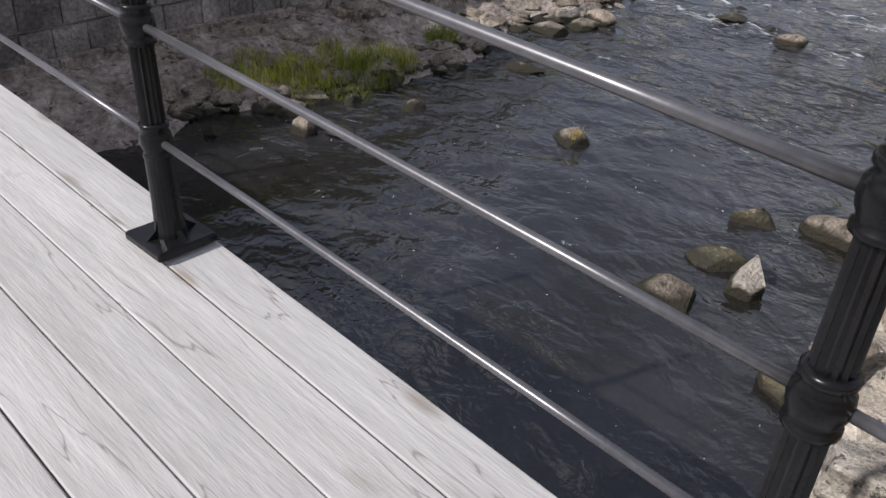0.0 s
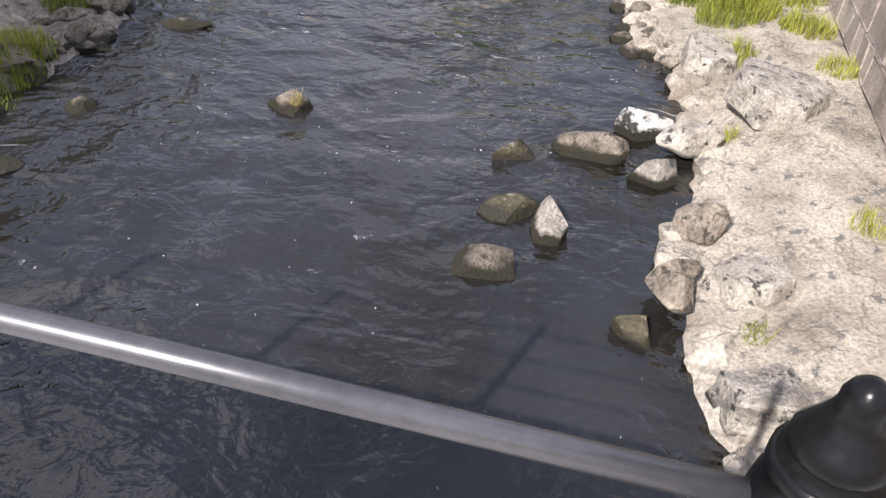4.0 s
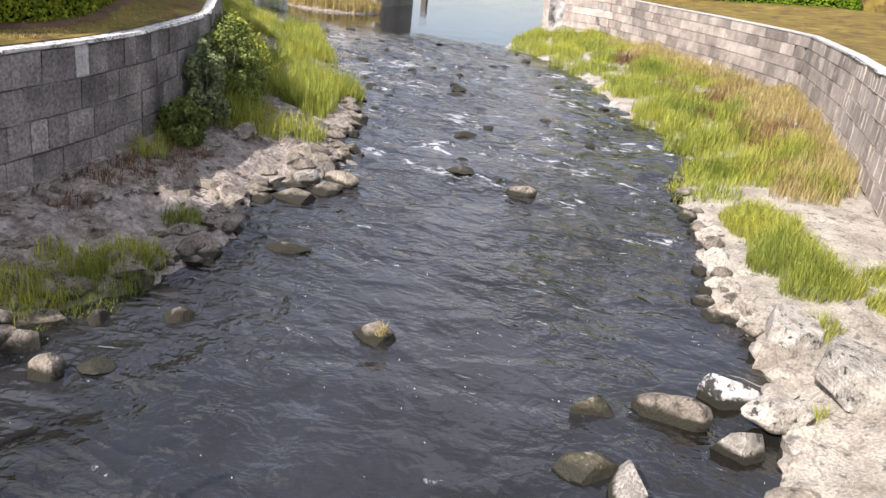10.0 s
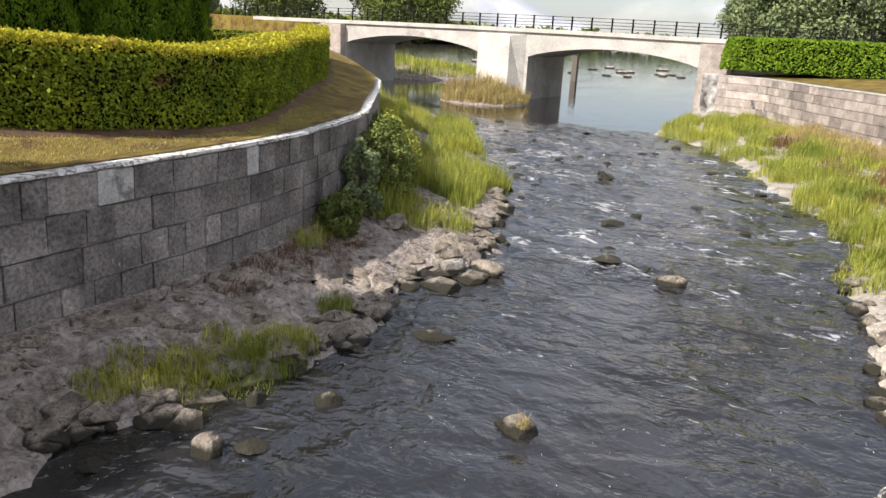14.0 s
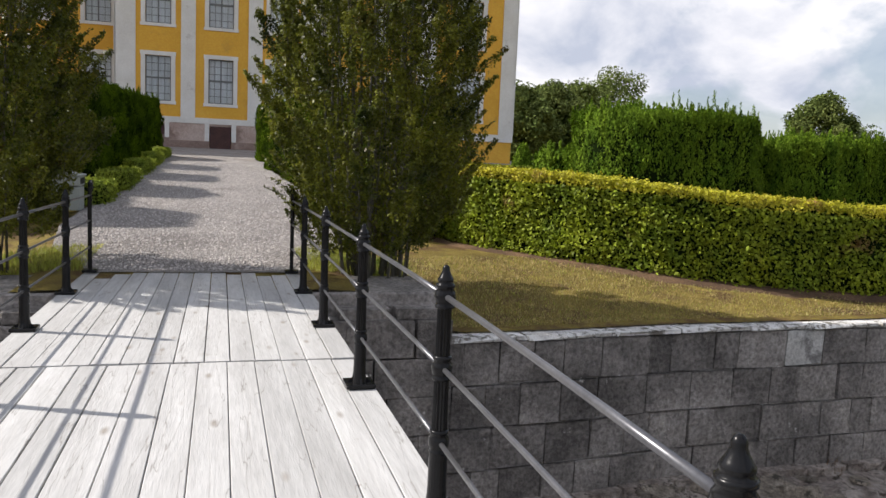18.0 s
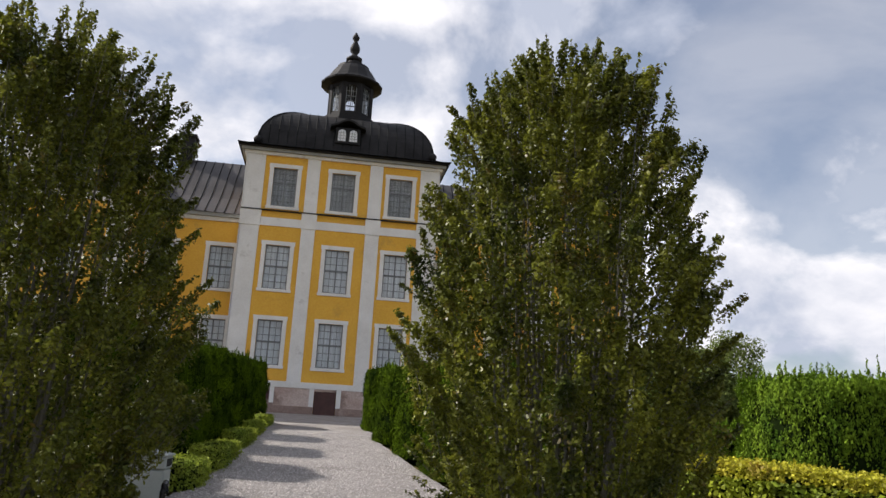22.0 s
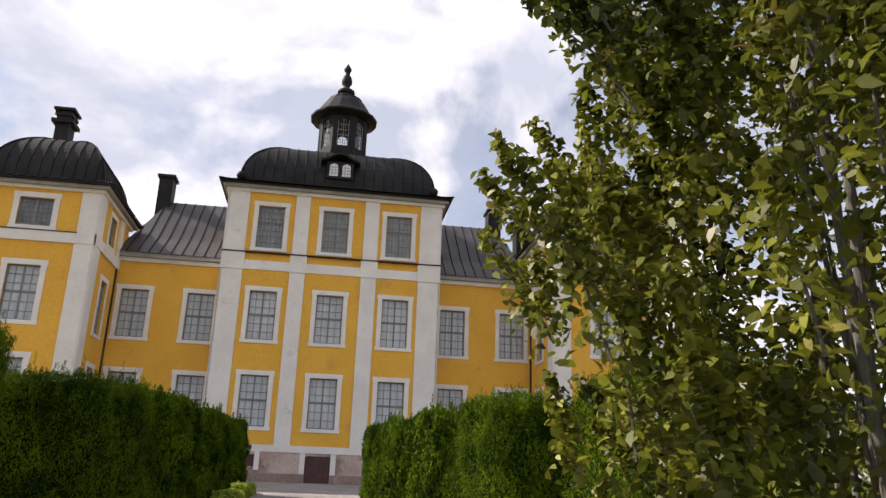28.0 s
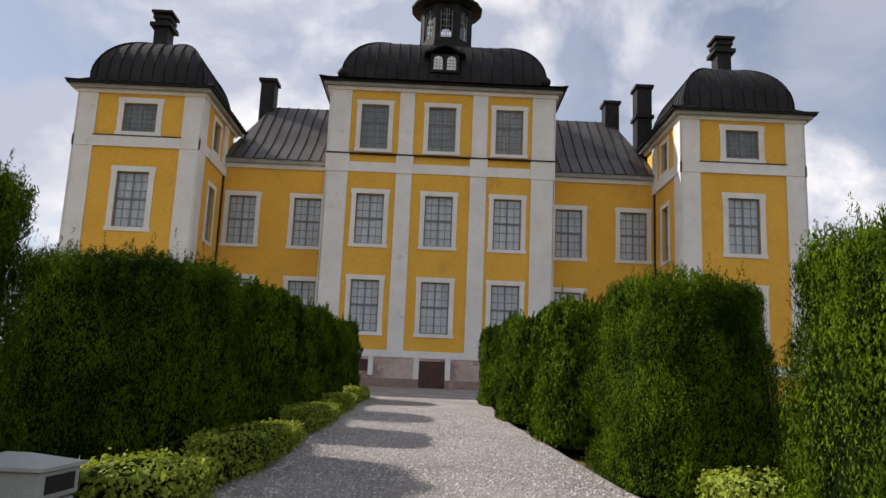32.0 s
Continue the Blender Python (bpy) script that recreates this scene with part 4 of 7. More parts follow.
W = WATER_Z
for x, y, sx, sy, sz, rz, m, k, lab in (
        (9.86, 3.9, 0.27, 0.35, 0.22, -0.3, ROCK, 0, "rounded boulder with a grass tuft in mid-stream"),
        (8.98, 6.5, 0.20, 0.27, 0.13, 0.2, ROCK, 1, "low reddish boulder near the shore"),
        (12.03, 6.48, 0.22, 0.38, 0.11, 0.2, ROCK, 2, "flat dark boulder awash in the river"),
        (18.12, 3.87, 0.34, 0.40, 0.18, 0, ROCK, 3, "rounded pale boulder in the riffle"),
        (15.7, 8.2, 0.47, 0.45, 0.40, 0.4, PALE, 1, "pale angular boulder in a shore group"),
        (14.6, 7.85, 0.38, 0.58, 0.20, 0.1, ROCK, 0, "flat boulder in a shore group"),
        (15.48, 7.48, 0.34, 0.34, 0.20, 0.7, ROCK, 2, "small boulder in a shore group"),
        (16.26, 7.62, 0.36, 0.56, 0.27, -0.4, ROCK, 3, "long boulder in a shore group"),
        (17.21, 9.07, 0.67, 0.90, 0.40, 0.4, ROCK, 1, "large slab at the foot of the bank"),
        (7.05, 6.93, 0.27, 0.22, 0.25, 0.3, ROCK, 3, "pale upright boulder at the shore"),
        (7.43, 6.51, 0.25, 0.27, 0.09, 0.3, MOSSY, 1, "algae-covered stone under the surface"),
        (7.41, 7.61, 0.27, 0.31, 0.20, 0.9, ROCK, 0, "grey boulder at the shore"),
        (13.4, -0.9, 0.36, 0.38, 0.34, 0, ROCK, 2, "rounded brown boulder at the shore"),
        (9.82, -0.03, 0.30, 0.54, 0.27, -0.05, ROCK, 3, "long pale boulder in a row from the shore"),
        (10.5, -0.74, 0.36, 0.5, 0.36, 0.1, LICHEN, 2, "white boulder spotted with black lichen"),
        (9.45, 0.78, 0.27, 0.36, 0.17, 0.4, MOSSY, 0, "algae-green boulder awash in the river"),
        (8.2, 0.66, 0.25, 0.54, 0.19, 0.25, MOSSY, 2, "flat boulder grown with algae"),
        (7.85, 0.24, 0.36, 0.22, 0.29, 0.2, PALE, 0, "upright pale boulder among algae"),
        (7.1, 0.76, 0.27, 0.40, 0.25, 0.35, ROCK, 0, "three-sided grey boulder in the current"),
        (9.4, -0.97, 0.34, 0.43, 0.31, 0.1, PALE, 3, "rounded pale boulder at the shore"),
        (10.05, -1.4, 0.25, 0.42, 0.22, 0.0, PALE, 1, "pale boulder at the edge of the shelf"),
        (8.1, -1.3, 0.26, 0.32, 0.2, 0.3, ROCK, 3, "rounded block at the edge of the shelf"),
        (6.42, -0.74, 0.25, 0.19, 0.18, 0.8, MOSSY, 3, "small green-topped stone beside the rock shelf"),
        (6.81, -1.03, 0.22, 0.28, 0.17, 0.1, ROCK, 1, "flat stone by the shelf"),
        (7.08, -1.05, 0.19, 0.27, 0.18, 0.4, ROCK, 2, "small stone by the shelf"),
        (19.06, 5.58, 0.45, 0.45, 0.13, 0.2, MOSSY, 1, "weed-grown stone in the riffle"),
        (22.58, 10, 0.45, 0.34, 0.16, 0.2, ROCK, 1, "low stone near the reeds")):
    boulder(x, y, W + 0.02 + (0.3 if y < -1 else 0.0), sx, sy, sz, rz, m, k, lab)
r = random.Random(31)
for k in range(190):
    left = k % 4 < 3
    x = (5.9 if left else 12.5) + (20 if left else 14) * r.random() ** 1.2
    line = SHORE_L if left else SHORE_R
    off = r.gauss(0.15, 0.32) if left else r.gauss(-0.02, 0.14)
    y = interp(x, line) + (off if left else -off)
    s = r.uniform(0.07, 0.26) if left else r.uniform(0.08, 0.26)
    z = (bank_l_z if left else bank_r_z)(x, y)
    boulder(x, y, max(z, W - 0.02) + s * 0.12, s * r.uniform(1, 1.6), s, s * r.uniform(0.5, 0.8), r.uniform(0, 6), ROCK if left or k % 7 else PALE, k, "loose grey stone at the water's edge", "shore stones")
for k in range(40):
    x = 17.5 + 29 * r.random()
    y = interp(x, SHORE_R) + (interp(x, SHORE_L) - interp(x, SHORE_R)) * r.random()
    s = r.uniform(0.12, 0.28)
    boulder(x, y, W + 0.0, s * 1.5, s, s * 0.45, r.uniform(0, 3), ROCK if k % 3 else MOSSY, k, "dark stone breaking the river surface", "riffle stones")


def slab_mesh(seed, material):
    r_ = random.Random(seed)
    bm = bmesh.new()
    n = r_.randint(5, 7)
    a0 = [6.283 * k / n + r_.uniform(-0.3, 0.3) for k in range(n)]
    rad_ = [r_.uniform(0.7, 1.1) for _ in range(n)]
    lo = [bm.verts.new((q * math.cos(a), q * math.sin(a), -0.5)) for a, q in zip(a0, rad_)]
    hi = [bm.verts.new((q * 0.86 * math.cos(a), q * 0.86 * math.sin(a), 0.5 + r_.uniform(-0.25, 0.25))) for a, q in zip(a0, rad_)]
    bm.faces.new(lo[::-1])
    bm.faces.new(hi)
    for k in range(n):
        bm.faces.new((lo[k], lo[(k + 1) % n], hi[(k + 1) % n], hi[k]))
    bmesh.ops.bevel(bm, geom=bm.edges[:], offset=0.07, segments=2, affect="EDGES", profile=0.6)
    bmesh.ops.triangulate(bm, faces=bm.faces[:])
    bmesh.ops.subdivide_edges(bm, edges=bm.edges[:], cuts=1)
    for v in bm.verts:
        v.co += Vector((noise.noise(v.co * 3 + Vector((seed, 0, 0))), noise.noise(v.co * 3 + Vector((0, seed, 0))), noise.noise(v.co * 3))) * 0.09
    me = bpy.data.meshes.new("rock_slab")
    bm.to_mesh(me)
    bm.free()
    me.materials.append(material)
    return me


SLABS = [slab_mesh(k, ROCK) for k in range(6)]
for x, y, z, sx, sy, sz, rz, k, lab in ((11.05, -2.5, -3.02, 0.92, 0.78, 0.42, 0.35, 11, "broad flat angular slab on the rock shelf"),
                                        (12.6, -1.75, -3.2, 0.55, 0.75, 0.36, 1.1, 12, "flat-topped block at the edge of the shelf"),
                                        (7.15, -1.75, -3.35, 0.5, 0.42, 0.4, 0.2, 13, "grey block at the broken edge of the shelf"),
                                        (5.6, -1.75, -3.35, 0.5, 0.45, 0.36, 2.2, 14, "tilted block at the broken edge of the shelf")):
    ob = new("rock_slab", slab_mesh(k, PALE))
    ob.matrix_basis = Matrix.LocRotScale((x, y, z), Euler((0.04, -0.05, rz)), (sx, sy, sz))
    tagged(ob, lab, "rock", "shelf slabs")
for k in range(130):
    x = 6.0 + 15 * r.random()
    a, b = interp(x, SHORE_L), interp(x, WALL_L)
    y = a + (b - a) * r.uniform(0.0, 0.97)
    s = r.uniform(0.12, 0.32)
    ob = new("rock_slab", SLABS[k % 6])
    ob.matrix_basis = Matrix.LocRotScale((x, y, bank_l_z(x, y) - 0.02), Euler((r.gauss(0, 0.2), r.gauss(0, 0.2), r.uniform(0, 6))), (s * r.uniform(1.0, 1.7), s, s * r.uniform(0.3, 0.6)))
    tagged(ob, "broken angular slab of rock on the river bank", "rock", "bank rubble")
SHELF = [rock_mesh(90 + k, BANK_R) for k in range(4)]
for k in range(64):
    x = 4.2 + 14 * r.random()
    y = interp(x, SHORE_R) - abs(r.gauss(0.06, 0.2))
    s = r.uniform(0.14, 0.38)
    ob = new("boulder", SHELF[k % 4])
    ob.matrix_basis = Matrix.LocRotScale((x, y, W + 0.1), Euler((0, 0, r.uniform(0, 6))), (s * r.uniform(1.0, 1.6), s, s * r.uniform(0.4, 0.75)))
    tagged(ob, "weathered block at the broken edge of the rock shelf", "rock", "shelf edge")


# ---- grass and reeds on the banks ----
def patch(name, label, spots, density, height, width, material, zf, lean=0.35):
    roots, hs = [], []
    for x, y, rad, hk in spots:
        n = int(density * math.pi * rad * rad)
        a, q = RNG.uniform(0, 2 * np.pi, n), rad * np.sqrt(RNG.uniform(0, 1, n))
        for px, py, pq in zip(x + q * np.cos(a), y + q * np.sin(a), q):
            roots.append((px, py, max(zf(px, py), W - 0.1) - 0.03))
            hs.append(height * hk * (1.15 - 0.5 * pq / rad))
    return tagged(blades(name, roots, np.array(hs), width, material, None, "", lean), label, "grass", kind="stuff")


patch("shore_grass", "long green grass tufts on the rocky shore", [(8.65, 7.79, 0.5, 0.8), (9.45, 7.93, 0.55, 1), (10.13, 8.08, 0.5, 1), (7.98, 7.93, 0.33, 0.8), (11.83, 8.47, 0.39, 1), (8.23, 8.44, 0.55, 1.0), (7.67, 8.8, 0.5, 0.9), (9.13, 8.46, 0.55, 1.0), (7.11, 8.94, 0.39, 0.8)], 620, 0.4, 0.012, REED, bank_l_z, 0.65)
patch("shelf_grass", "bright green grass tufts on the rock shelf", [(12.77, -2, 0.39, 0.8), (14.53, -2.27, 0.68, 1.2), (15.76, -1.86, 0.77, 1.2), (16.86, -1.78, 0.66, 1.1), (17.98, -1.48, 0.77, 1.2), (18.76, -1.28, 0.66, 1.1), (13.83, -3.26, 0.44, 0.8), (15.37, -3.41, 0.44, 0.9), (10.34, -1.81, 0.17, 0.6), (6.44, -1.75, 0.15, 0.5), (8.07, -2.98, 0.22, 0.5), (12.27, -3.44, 0.33, 0.6)], 900, 0.44, 0.011, REED, bank_r_z, 0.85)
patch("dry_weeds", "brown withered weeds on the rocky bank", [(10.64, 9.78, 0.39, 0.8), (11.66, 10.09, 0.44, 1), (12.79, 10.28, 0.5, 1.1), (13.67, 9.9, 0.33, 0.9), (9.42, 10.41, 0.22, 0.8), (14.59, 10.32, 0.44, 1.2)], 260, 0.34, 0.011, WEED, bank_l_z, 0.9)
patch("wall_foot_grass", "green weeds at the foot of the river wall", [(8.75, 10.72, 0.17, 0.8), (13.59, 10.7, 0.44, 1.2), (14.5, 11.01, 0.44, 1.2), (11.47, 10.9, 0.17, 0.8)], 420, 0.4, 0.012, REED, bank_l_z, 0.7)
r = random.Random(3)
sp = []
for k in range(60):
    x = 17.3 + 27 * r.random()
    a, b = interp(x, SHORE_L), interp(x, WALL_L)
    u = r.uniform(0.05, 0.85)
    sp.append((x, a + (b - a) * u, r.uniform(0.5, 0.9), r.uniform(0.8, 1.3)))
patch("reed_bank_north", "tall sunlit grass and reeds on the river bank", sp, 230, 0.85, 0.016, REED, bank_l_z, 0.45)
sp = []
for k in range(180):
    x = 20.5 + 40 * r.random() ** 1.1
    a, b = interp(x, SHORE_R), interp(x, WALL_R)
    sp.append((x, a + (b - a) * r.uniform(-0.06, 0.75), r.uniform(0.5, 0.95), r.uniform(0.5, 1.25)))
patch("reed_bank_south", "broad bank of tall green river grass", sp, 170, 0.75, 0.018, REED, bank_r_z, 0.5)
sp = []
for k in range(110):
    x = 20.5 + 34 * r.random()
    a, b = interp(x, SHORE_R), interp(x, WALL_R)
    sp.append((x, a + (b - a) * r.uniform(0.6, 1.0), r.uniform(0.5, 0.9), r.uniform(0.7, 1.2)))
patch("straw_bank_south", "dry straw-coloured grass below the river wall", sp, 150, 0.75, 0.015, STRAW, bank_r_z, 0.5)
sp = []
for k in range(60):
    x = 21 + 27 * r.random()
    a, b = interp(x, SHORE_R), interp(x, WALL_R)
    sp.append((x, a + (b - a) * r.uniform(0.35, 0.8), r.uniform(0.4, 0.9), r.uniform(0.6, 1.1)))
patch("rust_grass_south", "rust-brown seeding grass on the river bank", sp, 90, 0.75, 0.02, WEED, bank_r_z, 0.4)
patch("boulder_tuft", "tuft of grass hanging on a boulder", [(9.72, 3.78, 0.1, 0.5)], 2200, 0.36, 0.008, STRAW, lambda x, y: W + 0.16, 1.1)
isl = thing("reed_island", "small reed-grown island at the bridge pier", "island", at=(60, 29.3, W))
bm = bmesh.new()
lathe(bm, [(4.2, -0.6), (3.6, 0.05), (2.4, 0.35), (0.3, 0.5)], 24, (60, 29.3, W))
part("mound", bm, BANK_L, isl, smooth=True)
rts = []
for k in range(6000):
    a, q = r.uniform(0, 6.28), 3.7 * math.sqrt(r.random())
    rts.append((60 + q * math.cos(a), 29.3 + q * math.sin(a), W + 0.4 - 0.1 * q - 0.45 * abs(noise.noise(Vector((q * math.cos(a), q * math.sin(a), 0)) * 0.9))))
hh = [max(0.4, 2.3 - 0.42 * math.hypot(x - 60, y - 29.3) + 0.9 * noise.noise(Vector((x, y, 2.0)) * 0.8)) for x, y, z in rts]
blades("reeds", rts, np.array(hh), 0.05, STRAW, isl, "", 0.45)
rts = [(x0 + r.gauss(0, 1.6), y0 + r.gauss(0, 0.9), W) for x0, y0 in ((50, 36), (53, 38.5), (45, 31.5)) for k in range(1200)]
tagged(blades("reeds_inlet", rts, np.full(len(rts), 0.9), 0.05, REED), "reeds at the foot of the far wall", "grass", kind="stuff")


# ---- shrubs, hedges, trees ----
def shrub_block(name, label, category, x0, x1, y0, y1, z0, h, material, n, leaf, taper=0.18, rounding=0.5, group="", bulge=0.08, long=1.7, tips=0, spike=0.06):
    """A clipped shrub: near-black core painted as inner shade, and a skin of many small leaves over a rounded, tapered
    block.
    """
    ob = thing(name, label, category, group, at=((x0 + x1) / 2, (y0 + y1) / 2, z0))
    cx, cy, hx, hy = (x0 + x1) / 2, (y0 + y1) / 2, (x1 - x0) / 2, (y1 - y0) / 2
    seed = RNG.uniform(0, 100)

    def shape(a, v):
        # a: angle round, v: 0 at the foot to 1 at the middle of the top
        e = 3.2
        c, s = math.cos(a), math.sin(a)
        k = (abs(c) ** e + abs(s) ** e) ** (-1 / e)
        if v < 0.72:
            u = v / 0.72
            z, q = u * (h - rounding * 0.55), 1 - taper * u * u
        else:
            u = (v - 0.72) / 0.28
            z, q = h - rounding * 0.55 + rounding * 0.55 * math.sin(u * math.pi / 2), (1 - taper) * math.cos(u * math.pi / 2) ** 0.55
        p = Vector((cx + hx * k * c * q, cy + hy * k * s * q, z0 + z))
        nz = noise.noise(Vector((p.x * 1.3 + seed, p.y * 1.3, p.z * 1.3))) * bulge * (1 if v > 0.05 else 0.3) + 0.5 * bulge * noise.noise(Vector((p.x * 5 + seed, p.y * 5, p.z * 2.2)))
        d = Vector((c * k / hx, s * k / hy, 0.05 if v < 0.72 else 1.2 * (v - 0.6) / max(hx, hy) * 4)).normalized()
        return p + d * nz, d

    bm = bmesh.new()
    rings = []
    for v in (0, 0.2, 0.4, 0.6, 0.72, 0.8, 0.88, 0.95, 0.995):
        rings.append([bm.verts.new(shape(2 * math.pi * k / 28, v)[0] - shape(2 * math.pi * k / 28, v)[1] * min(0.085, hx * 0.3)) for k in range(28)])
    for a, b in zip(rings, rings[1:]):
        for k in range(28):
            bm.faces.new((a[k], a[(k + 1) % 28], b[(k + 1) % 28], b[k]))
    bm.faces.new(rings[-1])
    part("inner_core", bm, INNER_SHADE, ob, smooth=True)
    pts, nrm = [], []
    while len(pts) < n:
        a, v = RNG.uniform(0, 2 * math.pi), RNG.uniform(0, 1) ** 0.9
        c, s = math.cos(a), math.sin(a)
        if RNG.uniform() > (hx * abs(s) + hy * abs(c)) / (hx + hy) + 0.25 or (v > 0.72 and RNG.uniform() > 0.7 * math.cos((v - 0.72) / 0.28 * math.pi / 2) + 0.15):
            continue
        p, d = shape(a, v)
        p = p + d * float(RNG.normal(0, 0.055) - 0.035)
        pts.append(p)
        nrm.append(d + Vector((0, 0, 0.25)))
    for _ in range(tips):
        p, d = shape(RNG.uniform(0, 2 * math.pi), RNG.uniform(0.66, 0.97))
        t = float(abs(RNG.normal(0, spike)))
        for j in range(32):
            pts.append(p + Vector((*RNG.normal(0, 0.036 - 0.0009 * j, 2), t * j / 15 - 0.03)))
            nrm.append(d)
    for _ in range(tips * 4):
        # feathery sprays that stand out from the clipped face
        p, d = shape(RNG.uniform(0, 2 * math.pi), RNG.uniform(0.02, 0.9))
        way = (d * 0.6 + Vector((*RNG.normal(0, 0.25, 2), 0.9))).normalized()
        length = float(RNG.uniform(0.05, 0.13))
        for j in range(10):
            pts.append(p + d * 0.02 + way * length * j / 9 + Vector(RNG.normal(0, 0.014, 3)))
            nrm.append(d + way * 0.4)
    leaves("foliage", pts, nrm, leaf, material, ob, spread=0.5, long=long, upright=1.0 if long > 2 else 0.0)
    return ob


def tree(name, label, x, y, z, h, rad, trunk_h, n, leaf, material, seed, stems=1, group="", top=1.0, low=0.1, clumps=26, shade=BARK, fluff=(0.26, 0.42), long=1.7):
    """Trunk or several stems with limbs, and a crown of leaf clumps with gaps."""
    r = random.Random(seed)
    ob = thing(name, label, "tree", group, at=(x, y, z))
    bm = bmesh.new()
    cent = []
    cz0, cz1 = z + trunk_h, z + h
    for k in range(clumps):
        for _ in range(30):
            a, u = r.uniform(0, 6.283), r.random()
            env = math.sin(math.pi * min(1, (low + u * (1 - low))) ** 0.85) ** 0.6
            q = rad * env * math.sqrt(r.uniform(0.12, 1.0))
            c = Vector((x + q * math.cos(a), y + q * math.sin(a), cz0 + u * (cz1 - cz0)))
            if all((c - o).length > rad * fluff[0] * 0.95 for o in cent):
                break
        cent.append(c)
    for s in range(stems):
        a = 6.283 * s / stems + r.uniform(-0.3, 0.3)
        sp_ = r.uniform(0.25, 1.0)
        foot = r.uniform(0.08, 0.34) * rad if stems > 1 else 0.0
        b0 = Vector((x + foot * math.cos(a), y + foot * math.sin(a), z - 0.08))
        spread = rad * (0.62 * sp_ if stems > 1 else 0.0)
        tip = Vector((x + spread * math.cos(a), y + spread * math.sin(a), z + h * (0.86 if stems > 1 else 0.7)))
        mid = b0.lerp(tip, 0.45) - Vector((math.cos(a), math.sin(a), 0)) * spread * 0.18
        w0 = (0.024 if stems > 1 else 0.045 * h * 0.8)
        part("trunk" if stems == 1 else "stem", tube(bmesh.new(), [b0, b0.lerp(mid, 0.5), mid, mid.lerp(tip, 0.55), tip], [w0, w0 * 0.85, w0 * 0.68, w0 * 0.45, w0 * 0.15], 7), shade, ob, smooth=True)
    bm = bmesh.new()
    for c in cent[: 160]:
        base = Vector((x, y, max(z + trunk_h * 0.8, c.z - r.uniform(0.25, 0.5) * h * 0.5)))
        base += (c - base) * 0.08
        m = base.lerp(c, 0.55) + Vector((0, 0, 0.08 * h * 0.3))
        w0 = 0.018 * (1 if stems > 1 else h * 0.16)
        tube(bm, [base, m, c], [w0, w0 * 0.6, w0 * 0.2], 5)
    tagged(part("branch_work", bm, shade, ob), kind="stuff")
    per = n // len(cent)
    pts, nrm = [], []
    for c in cent:
        cr = rad * r.uniform(*fluff)
        d = RNG.normal(size=(per, 3))
        d /= np.linalg.norm(d, axis=1)[:, None]
        rr_ = cr * RNG.uniform(0.3, 1.15, per) ** 0.6
        p = np.array(c) + d * rr_[:, None] * np.array([1, 1, 1.25 if stems > 1 else 0.9])
        pts.append(p)
        nrm.append(d + np.array([0, 0, 0.5]))
    leaves("crown", np.concatenate(pts), np.concatenate(nrm), leaf, material, ob, spread=0.8, long=long)
    return ob


EGG = ((0, 0.55), (0.12, 0.84), (0.27, 1.02), (0.42, 1.06), (0.56, 1.03), (0.68, 0.95), (0.82, 0.74), (0.93, 0.52), (1, 0.22))


